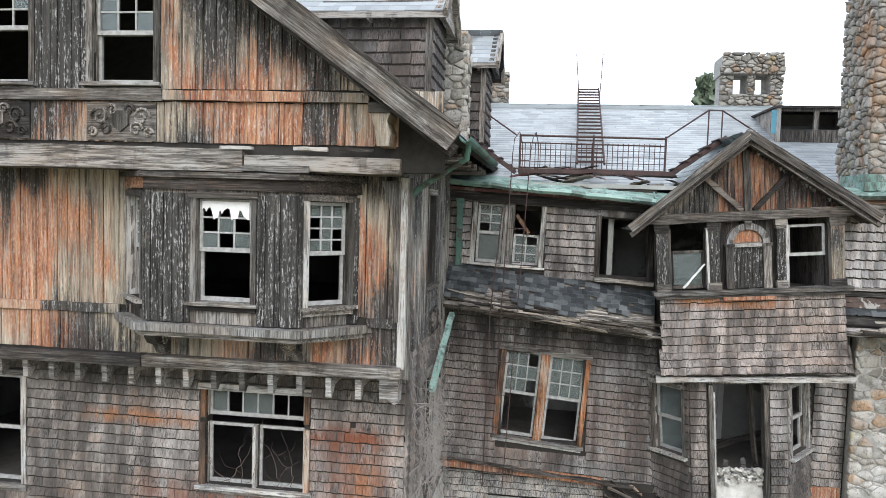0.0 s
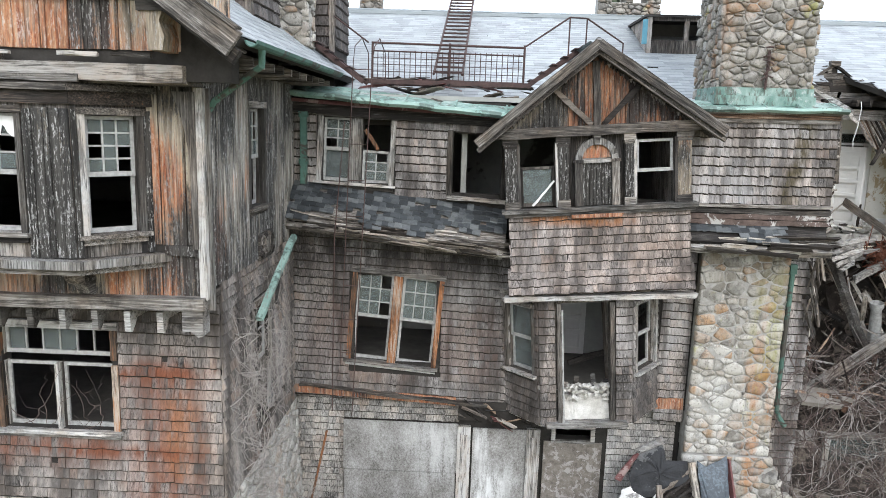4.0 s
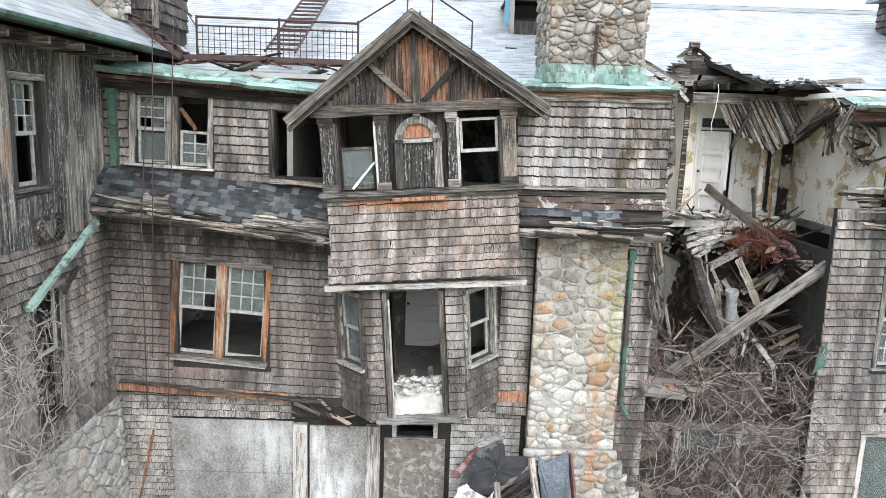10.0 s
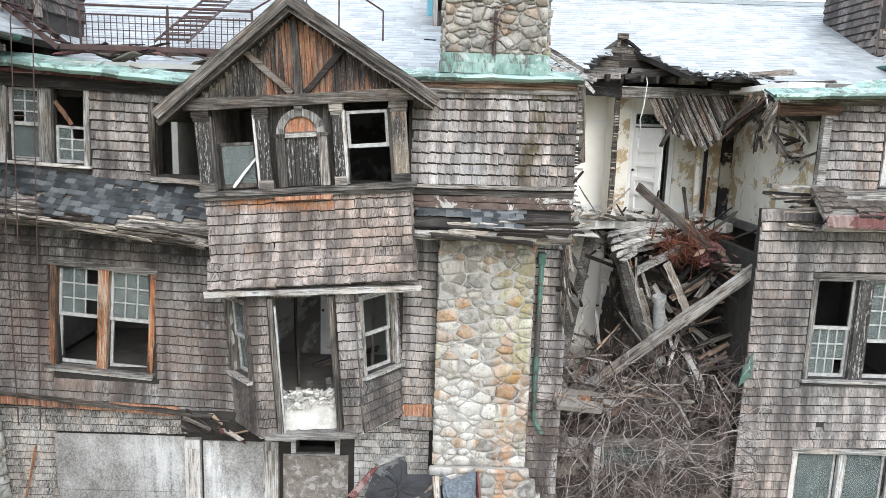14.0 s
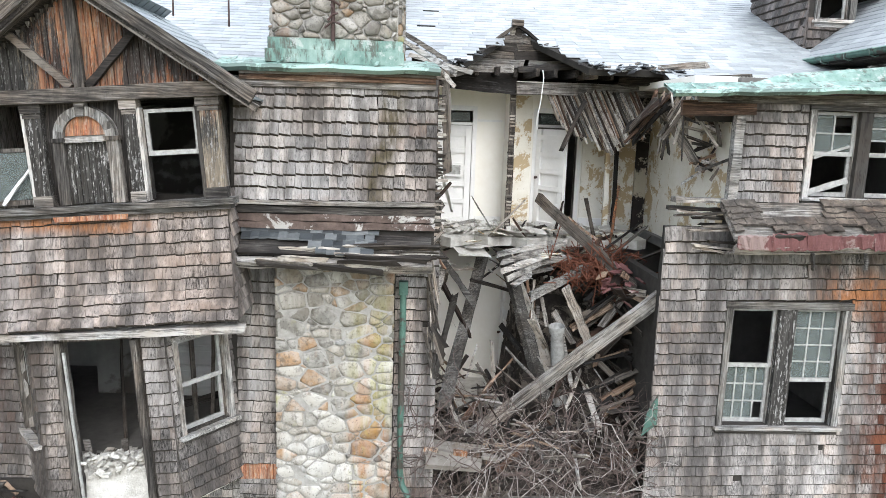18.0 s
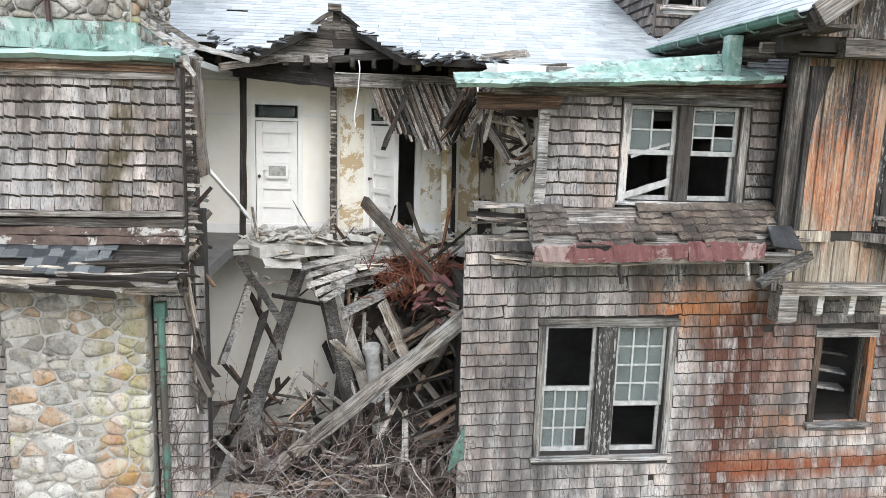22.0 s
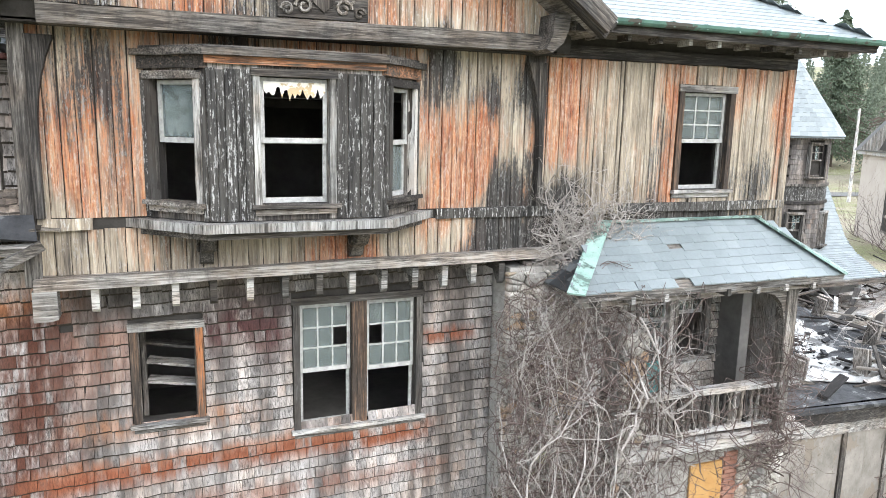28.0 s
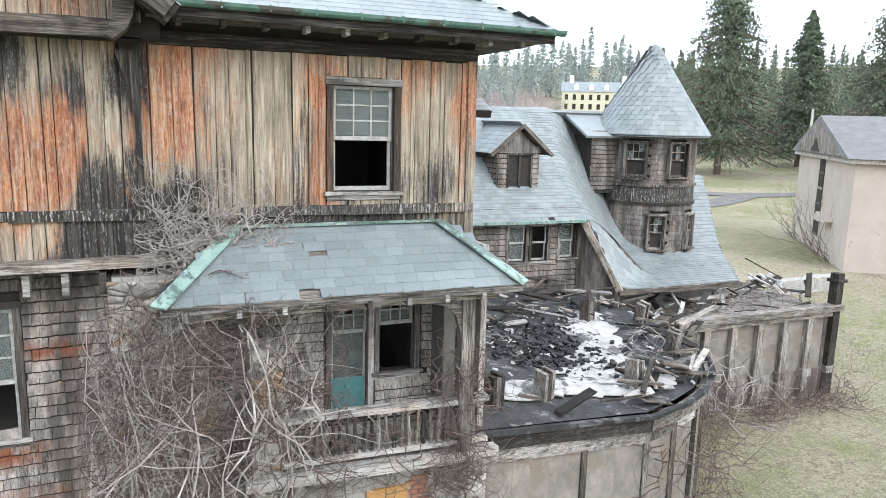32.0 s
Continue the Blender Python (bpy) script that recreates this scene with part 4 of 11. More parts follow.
# ---- centre ----
FC = pose(0, 13.87, 0)
w2 = (-0.69, 0.87, 4.44, 6.16)
cl_holes = [w2, (2.4, 5.0, 3.9, 6.1)]
cl = wall("wall_centre_lower", FC, -1.87, 7.84, 3.72, 7.75, cl_holes, M_UNDER, 0.2, "dark rust-stained shingle wall of the recessed centre")
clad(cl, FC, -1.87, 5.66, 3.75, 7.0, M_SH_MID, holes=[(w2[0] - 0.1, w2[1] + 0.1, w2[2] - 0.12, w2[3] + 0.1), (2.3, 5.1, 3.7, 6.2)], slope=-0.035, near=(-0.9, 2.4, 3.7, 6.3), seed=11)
clad(cl, FC, 7.25, 7.84, 0.2, 7.0, M_SH_UP, seed=12, near=(7.2, 7.9, 3, 7))
solid("wall_pit_left", Mesh().box(7.25, 7.82, 13.9, 14.05, -0.1, 3.72).box(7.7, 7.82, 14.07, 18, -0.1, 3.9), M_MORTAR, "broken end wall beside the collapse", "wall")
FB = pose(0, 14.05, 0)
cb = wall("wall_centre_base", FB, -1.9, 7.25, -0.1, 3.72, [(1.66, 2.76, 0.5, 3.1), (3.3, 4.0, 2.95, 3.2)], M_UNDER, 0.2, "pale grey shingle wall of the ground floor")
clad(cb, FB, -1.87, 5.6, 0.1, 3.7, M_SH_GREY, holes=[(-0.9, 1.35, 1.15, 3.2), (1.38, 3.08, 0, 3.3), (3.05, 4.3, 1.7, 3.2)], near=(-1.9, 2, 0.8, 3.8), seed=13, expo=0.135, wide=(0.13, 0.17), curl=0.8, rugged=0.03)
FU = pose(0, 13.9, 0)
w3 = (-1.31, -0.06, 7.88, 9.06)
cu = wall("wall_centre_upper", FU, -1.87, 2.1, 7.75, 9.4, [w3, (1.1, 2.02, 7.7, 8.84)], M_UNDER, 0.2, "upper shingle wall under a sagging copper gutter")
clad(cu, FU, -1.87, 2.1, 7.7, 9.2, M_SH_UP, holes=[(w3[0] - 0.1, w3[1] + 0.1, 7.7, 9.2), (1.0, 2.1, 7.6, 9)], slope=-0.03, near=(-2, 2, 7.6, 9.2), seed=14)
FR = pose(0, 13.47, 0)
cr = wall("wall_centre_right", FR, 5.15, 7.74, 7.2, 9.3, [], M_UNDER, 0.13, "pale upper shingle wall beside the collapse")
clad(cr, FR, 5.2, 7.74, 7.74, 9.2, M_SH_UP, near=(5, 8, 7.6, 9.3), seed=15, expo=0.165, slope=0.01, rugged=0.045)

# ---- right wing ----
FRl = pose(0, 13.83, 0)
rl_holes = [(11.98, 13.6, 4.64, 6.38), (15.67, 16.33, 5.06, 6.24), (17.62, 19.24, 4.7, 6.42), (11.98, 13.58, 1.4, 3.3)]
rl = wall("wall_right_lower", FRl, 10.95, 20.4, -0.1, 7.0, rl_holes, M_UNDER, 0.2, "shingled lower wall with rusty streaks")
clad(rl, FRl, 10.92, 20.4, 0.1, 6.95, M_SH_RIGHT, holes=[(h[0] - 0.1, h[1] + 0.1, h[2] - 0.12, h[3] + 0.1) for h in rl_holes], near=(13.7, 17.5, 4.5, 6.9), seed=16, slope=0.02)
part("backing", Mesh().box(10.95, 14.7, 13.86, 14.0, 7.0, 7.5), M_UNDER, rl)
clad(rl, FRl, 10.92, 14.7, 6.97, 7.45, M_SH_RIGHT, seed=161, slope=0.02)
FRu = pose(0, 13.88, 0)
wU = (12.88, 14.3, 7.96, 9.13)
ru = wall("wall_right_upper", FRu, 11.82, 14.76, 7.1, 9.4, [wU], M_UNDER, 0.2, "upper shingle wall beside the collapse")
clad(ru, FRu, 11.86, 14.76, 7.84, 9.2, M_SH_UP, holes=[(wU[0] - 0.12, wU[1] + 0.12, 7.8, 9.3)], near=(11.8, 14.8, 7.8, 9.2), seed=17)
FRj = pose(0, 13.45, 0)
rj_holes = [(15.9, 19.05, 7.7, 9.35), (23.25, 24.12, 7.87, 9.32)]
rj = wall("wall_right_jetty", FRj, 14.72, 25.35, 7.0, 10.1, rj_holes, M_UNDER, 0.25, "jettied wall of orange and silver upright boards")
board_wall(rj, FRj, 14.72, 20.95, 7.68, 9.75, M_BOARD, holes=[rj_holes[0]], seed=18, wide=(0.15, 0.24))
board_wall(rj, FRj, 14.72, 20.95, 7.05, 7.56, M_BOARD, seed=19, wide=(0.12, 0.2))
board_wall(rj, FRj, 20.95, 25.35, 7.68, 9.7, M_BOARD_TAN, holes=[(23.15, 24.22, 7.75, 9.42)], seed=20, wide=(0.16, 0.24), batten=0.46)
board_wall(rj, FRj, 20.95, 25.35, 7.1, 7.56, M_BOARD_RED, seed=21)
rakeR = lambda x: 9.95 + RS * (3.5 - abs(x - 17.7))
gr = gable_wall("wall_right_gable", 14.3, 21.1, 13.15, 9.72, rakeR, 17.7, 0.25, [], M_UNDER, "small gable wall of grey boards")
board_wall(gr, pose(0, 13.15, 0), 14.5, 20.9, 9.9, 12.4, M_BOARD_GABLE, seed=22, top=rakeR, batten=0.4)

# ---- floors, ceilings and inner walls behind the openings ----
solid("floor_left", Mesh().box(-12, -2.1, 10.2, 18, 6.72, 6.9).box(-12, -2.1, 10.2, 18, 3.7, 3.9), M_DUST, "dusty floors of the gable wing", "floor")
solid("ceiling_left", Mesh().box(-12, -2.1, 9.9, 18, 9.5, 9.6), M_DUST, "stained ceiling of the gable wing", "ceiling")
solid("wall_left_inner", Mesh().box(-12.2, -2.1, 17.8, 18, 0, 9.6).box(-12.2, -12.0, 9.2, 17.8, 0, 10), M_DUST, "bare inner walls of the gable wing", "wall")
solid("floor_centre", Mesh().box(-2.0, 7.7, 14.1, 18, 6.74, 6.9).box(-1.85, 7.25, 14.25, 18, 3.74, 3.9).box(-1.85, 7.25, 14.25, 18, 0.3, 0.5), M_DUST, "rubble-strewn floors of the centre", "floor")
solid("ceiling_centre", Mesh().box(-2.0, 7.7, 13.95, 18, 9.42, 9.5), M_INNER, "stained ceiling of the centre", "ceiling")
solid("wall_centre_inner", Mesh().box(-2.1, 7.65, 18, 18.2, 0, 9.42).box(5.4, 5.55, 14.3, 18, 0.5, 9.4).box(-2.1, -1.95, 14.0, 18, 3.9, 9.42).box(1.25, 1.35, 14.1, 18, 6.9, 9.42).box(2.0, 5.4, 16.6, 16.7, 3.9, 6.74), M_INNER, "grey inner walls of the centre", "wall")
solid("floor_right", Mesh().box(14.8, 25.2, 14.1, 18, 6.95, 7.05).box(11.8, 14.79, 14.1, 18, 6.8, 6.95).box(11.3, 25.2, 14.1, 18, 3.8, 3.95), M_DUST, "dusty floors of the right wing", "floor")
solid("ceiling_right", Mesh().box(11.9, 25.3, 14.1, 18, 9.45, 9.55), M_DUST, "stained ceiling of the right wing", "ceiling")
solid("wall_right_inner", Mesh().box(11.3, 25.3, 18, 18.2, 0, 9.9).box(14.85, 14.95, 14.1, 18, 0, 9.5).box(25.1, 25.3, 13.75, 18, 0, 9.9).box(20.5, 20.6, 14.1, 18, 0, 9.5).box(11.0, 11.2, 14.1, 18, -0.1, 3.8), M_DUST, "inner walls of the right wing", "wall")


# ---- roofs ----
def roof(name, F, u0, u1, length, material, label, clip=None, expo=0.165, wide=(0.24, 0.36), near=None, seed=1, deck=None, missing=0.001):
    """A slated slope: F has x along the eave, z up the slope."""
    m = Mesh()
    if deck is None:
        m.box(u0, u1, 0.012, 0.12, 0, length, F)
    else:
        m.prism(deck, 0.012, 0.12, F)
    r = solid(name, m, M_UNDER, label, "roof")
    clad(r, F, u0, u1, 0, length, material, "slate", expo=expo, wide=wide, thick=0.015, curl=0.4, clip=clip, near=near, seed=seed, missing=missing, rugged=0.02)
    return r


P = 23.6
FM = pose(0, 14.15, 9.05, -(90 - P))
torn = lambda u: 1.75 + 0.1 * math.sin(u * 7) + 0.06 * math.sin(u * 19) + max(0, 1.8 * (1 - abs(u - 9.2) / 0.95)) + max(0, 0.9 * (7.9 - u))
pit_edge = lambda u, z: not (7.3 < u < 11.4 and z < torn(u))
roof("roof_main", FM, -5, 26, 7.1, M_SLATE, "pale slate main roof", clip=lambda u, z: pit_edge(u, z) and not (-0.9 < u < 2.5 and z < 0.9) and not (u < 2.4 and z < 0.7), near=(7, 14, 1.6, 5.0), seed=30,
     deck=[(-5, 0), (7.3, 0), (7.3, 2.2), (8.2, 1.72), (9.2, 3.5), (10.2, 1.72), (11.4, 1.72), (11.4, 0), (26, 0), (26, 7.1), (-5, 7.1)])
roof("roof_main_back", pose(26, 27.15, 9.04, -(90 - P), 0, 180), 0, 31, 6.7, M_SLATE, "far slope of the main roof", seed=31, expo=0.5, wide=(0.4, 0.6))
solid("roof_ridge", Mesh().prism([(-0.2, -0.1), (0.2, -0.1), (0.17, -0.02), (0.03, 0.05), (-0.03, 0.05), (-0.17, -0.02)], 0, 31, pose(26, 20.66, 11.93, 0, 0, 90)), M_SLATE_FAR, "grey ridge capping of the main roof", "roof")
solid("wall_back", Mesh().box(-5, 26, 26.5, 26.8, -0.1, 9.4).box(25.4, 25.6, 18, 26.5, -0.1, 9.4), M_SH_FAR, "plain back wall", "wall")
RP = math.degrees(math.atan(RS))
SL = math.hypot(5.5, 5.5 * RS)
roof("roof_left_wing", pose(-1.05, 8.4, 9.86, -(90 - RP), 0, 90), 0, 11.5, SL, M_SLATE, "slate slope of the gable wing", near=(0, 6, 0, 3), seed=32)
roof("roof_left_wing_far", pose(-12.05, 19.9, 9.86, -(90 - RP), 0, -90), 0, 11.5, SL, M_SLATE, "far slate slope of the gable wing", seed=33, expo=0.5, wide=(0.4, 0.6))
SR = math.hypot(3.65, 3.65 * RS)
roof("roof_right_wing_left", pose(14.1, 19.0, 10.04, -(90 - RP), 0, -90), 0, 6.58, SR, M_SLATE, "slate slope of the small gable", near=(3, 7, 0, 3), seed=34)
roof("roof_right_wing_right", pose(21.3, 12.42, 10.04, -(90 - RP), 0, 90), 0, 6.58, SR, M_SLATE, "slate slope of the small gable", seed=35)
roof("roof_right_eave", pose(0, 12.7, 10.14, -(90 - 28)), 20.9, 26.25, 6.0, M_SLATE_GREEN, "green-grey slate roof over the boarded wing", clip=lambda u, z: u < 26.25 - 0.75 * z, near=(20.9, 26.3, 0, 2.2), seed=36,
     deck=[(20.9, 0), (26.25, 0), (21.75, 6), (20.9, 6)])
roof("roof_right_hip", pose(26.27, 12.7, 10.14, -(90 - 28), 0, 90), 0, 12, 5.0, M_SLATE_GREEN, "hip of the slate roof", clip=lambda u, z: u > 0.88 * z, seed=37, deck=[(0, 0), (12, 0), (12, 5), (4.4, 5)])


# ---- fieldstone ----
def clipped(poly, px, pz, nx, nz):
    """The part of a polygon behind the line through p with the normal n."""
    out = []
    for (ax, az), (bx, bz) in zip(poly, poly[1:] + poly[:1]):
        da, db = (ax - px) * nx + (az - pz) * nz, (bx - px) * nx + (bz - pz) * nz
        if da <= 0:
            out.append((ax, az))
        if da * db < 0:
            t = da / (da - db)
            out.append((ax + t * (bx - ax), az + t * (bz - az)))
    return out


def stones(parent, F, z0, z1, left, right, size=(0.13, 0.26), wide=(0.14, 0.42), depth=0.17, seed=1, cap=290, material=None):
    """Fieldstones of all sizes fitted to one another in a wall face; left and right give the edges at a height."""
    rng = random.Random(seed)
    mat = material or M_STONE
    sx, sz = 0.37 * (wide[0] + wide[1]), 0.30 * (size[0] + size[1])
    seeds, z, k = [], z0 + 0.4 * sz, 0
    while z < z1 + 0.3 * sz:
        x = left(min(z, z1)) + sx * (0.35 if k % 2 else 0.7)
        while x < right(min(z, z1)) + 0.2 * sx:
            seeds.append((x + rng.uniform(-0.45, 0.45) * sx, z + rng.uniform(-0.45, 0.45) * sz, rng.choice((-0.7, -0.5, -0.2, 0.0, 0.3, 0.9)) * sz * sz))
            x += sx * rng.uniform(0.75, 1.25)
        z += sz
        k += 1
    q = sx / sz * 0.9
    rest, count = Mesh(), 0
    for x, z, w in seeds:
        lo, hi = left(z), right(z)
        poly = [(lo, z0), (hi, z0), (hi, z1), (lo, z1)]
        for x2, z2, w2 in seeds:
            dx, dz = (x2 - x) / q, z2 - z
            dd = dx * dx + dz * dz
            if 0 < dd < 9 * sz * sz:
                t = 0.5 + (w - w2) / (2 * dd)
                poly = clipped(poly, x + t * (x2 - x), z + t * dz, dx / q, dz)
                if len(poly) < 3:
                    break
        if len(poly) < 3:
            continue
        cx, cz = sum(p[0] for p in poly) / len(poly), sum(p[1] for p in poly) / len(poly)
        wd, ht = max(p[0] for p in poly) - min(p[0] for p in poly), max(p[1] for p in poly) - min(p[1] for p in poly)
        if wd < 0.05 or ht < 0.04:
            continue
        soft = []
        for a, b in zip(poly, poly[1:] + poly[:1]):
            if math.hypot(b[0] - a[0], b[1] - a[1]) < 0.03:
                soft.append((0.5 * (a[0] + b[0]), 0.5 * (a[1] + b[1])))
            else:
                soft += [(a[0] + c * (b[0] - a[0]), a[1] + c * (b[1] - a[1])) for c in (0.1, 0.9)]
        n = len(soft)
        if n < 3:
            continue
        gap = 1 - min(0.14, 0.008 / min(wd, ht))
        d = depth * rng.uniform(0.16, 0.36)
        tx, tz = rng.uniform(-0.1, 0.1), rng.uniform(-0.12, 0.12)
        pts = []
        for f, y in ((gap, 0.05), (gap * 0.97, -0.6 * d), (gap * 0.8, -d)):
            for px, pz in soft:
                r = f * rng.uniform(0.95, 1.02)
                u, v = (px - cx) * r, (pz - cz) * r
                pts.append((u, y + (0 if y > 0 else u * tx + v * tz + rng.uniform(-0.008, 0.008)), v))
        faces = [tuple(range(2 * n, 3 * n))] + [(r * n + i, r * n + (i + 1) % n, r * n + n + (i + 1) % n, r * n + n + i) for r in (0, 1) for i in range(n)]
        m = F @ Matrix.Translation((cx, 0, cz))
        if count < cap:
            part("stone", Mesh().add(pts, faces), mat, parent, m=m, smooth=True)
            count += 1
        else:
            rest.add(pts, faces, m)
    if rest.v:
        tagged(part("stone_courses", rest, mat, parent, smooth=True), kind="stuff")


chimney = thing("stone_chimney", (6.45, 14.2, 0), "tall fieldstone chimney with orange and mossy stones", "chimney")
flare = lambda z: 7.25 + 0.85 * max(0, min(1, (3.1 - z) / 1.5)) ** 1.3
body = Mesh().box(5.7, 7.22, 13.575, 14.9, 3.0, 14.2)
body.prism([(5.62, -0.1), (7.95, -0.1), (7.85, 1.6), (7.42, 2.6), (7.22, 3.0), (5.72, 3.0)], 13.5, 14.05)
part("mortar_core", body, M_MORTAR, chimney)
stones(chimney, pose(0, 13.6, 0), 3.0, 7.15, lambda z: 5.66, lambda z: 7.25, seed=40, cap=170)
stones(chimney, pose(0, 13.52, 0), 0.2, 3.0, lambda z: 5.6 - 0.03 * (3 - z), flare, size=(0.15, 0.3), wide=(0.2, 0.5), seed=41, cap=70)
stones(chimney, pose(0, 13.6, 0), 9.78, 14.2, lambda z: 5.66, lambda z: 7.22, size=(0.11, 0.2), wide=(0.11, 0.3), depth=0.24, seed=42, cap=60, material=M_STONE_TOP)
stones(chimney, pose(5.68, 0, 0, 0, 0, -90), 9.6, 14.2, lambda z: -14.9, lambda z: -13.6, size=(0.11, 0.2), wide=(0.11, 0.3), depth=0.24, seed=43, cap=40, material=M_STONE_TOP)
stones(chimney, pose(7.22, 0, 0, 0, 0, 90), 9.6, 14.2, lambda z: 13.6, lambda z: 14.9, size=(0.11, 0.2), wide=(0.11, 0.3), depth=0.24, seed=44, cap=40, material=M_STONE_TOP)
for z0, z1, o in ((9.48, 9.64, 0.09), (9.64, 9.78, 0.03)):
    part("flashing", Mesh().box(5.62 - o * 0.4, 7.27 + o * 0.3, 13.58 - o, 14.6, z0, z1), M_COPPER, chimney, "pale green copper flashing step")
part("downspout", Mesh().tube([(7.36, 13.72, 6.55), (7.36, 13.74, 4.6), (7.37, 13.74, 3.9), (7.4, 13.68, 3.75), (7.5, 13.6, 3.6)], 0.045, 8).box(7.3, 7.42, 13.68, 13.8, 6.5, 6.68), M_COPPER_DARK, chimney, "green copper downspout")
iron = Mesh().tube([(6.42, 13.5, 9.75), (6.42, 13.47, 10.4)], 0.025, 6)
for k in range(7):
    a = k * 0.9
    iron.tube([(6.42 + 0.1 * math.cos(a), 13.47, 9.95 + 0.09 * k + 0.05 * math.sin(a)), (6.42, 13.45, 9.98 + 0.08 * k), (6.42 - 0.1 * math.cos(a), 13.47, 9.9 + 0.09 * k)], 0.014, 5)
part("wall_anchor", iron, M_IRON, chimney, "rusty ornamental iron anchor")

base_l = bpy.data.objects["wall_left_base"]
stones(base_l, pose(0, 9.96, 0), -0.05, 3.6, lambda z: -6.5, lambda z: -1.85, size=(0.15, 0.3), wide=(0.18, 0.5), seed=45, cap=110, material=M_STONE_PALE)
part("side_core", Mesh().prism([(-2.15, -0.1), (-1.68, -0.1), (-1.9, 3.62), (-2.15, 3.62)], 9.99, 14.0), M_MORTAR, base_l)
stones(base_l, pose(-1.66, 0, 0, 0, 0, 90) @ pose(0, 0, 0, -3.6), 0, 3.68, lambda z: 9.9, lambda z: 14.0, size=(0.14, 0.34), wide=(0.2, 0.5), depth=0.2, seed=46, cap=140, material=M_STONE_PALE)

ridge_chimney = thing("ridge_chimney", (5.5, 21.1, 11.7), "fieldstone chimney cap with two openings on the ridge", "chimney")
part("mortar_core", Mesh().box(4.75, 6.3, 20.8, 21.6, 11.2, 12.32).box(4.75, 5.05, 20.8, 21.6, 12.32, 12.85).box(5.42, 5.62, 20.8, 21.6, 12.32, 12.85).box(6.0, 6.3, 20.8, 21.6, 12.32, 12.85).box(4.7, 6.35, 20.75, 21.65, 12.85, 13.35), M_MORTAR, ridge_chimney)
stones(ridge_chimney, pose(0, 20.78, 0), 11.9, 12.3, lambda z: 4.68, lambda z: 6.36, size=(0.1, 0.2), wide=(0.12, 0.3), depth=0.24, seed=47, material=M_STONE_TOP)
for a, b in ((4.68, 5.04), (5.42, 5.62), (6.0, 6.36)):
    stones(ridge_chimney, pose(0, 20.78, 0), 12.3, 12.8, lambda z: a, lambda z: b, size=(0.1, 0.2), wide=(0.12, 0.3), depth=0.24, seed=48, material=M_STONE_TOP)
stones(ridge_chimney, pose(0, 20.74, 0), 12.85, 13.45, lambda z: 4.66 + 0.12 * (z - 12.85), lambda z: 6.4 - 0.12 * (z - 12.85), size=(0.1, 0.2), wide=(0.12, 0.3), depth=0.24, seed=49, material=M_STONE_TOP)
far_chimney = thing("far_chimney", (-1.4, 21.6, 11.4), "low fieldstone chimney behind the ridge", "chimney")
part("mortar_core", Mesh().box(-1.75, -1.2, 21.3, 21.9, 11, 12.95), M_MORTAR, far_chimney)
stones(far_chimney, pose(0, 21.3, 0), 11.6, 13.0, lambda z: -1.8, lambda z: -1.15, size=(0.1, 0.2), wide=(0.12, 0.3), depth=0.24, seed=50, material=M_STONE_TOP)


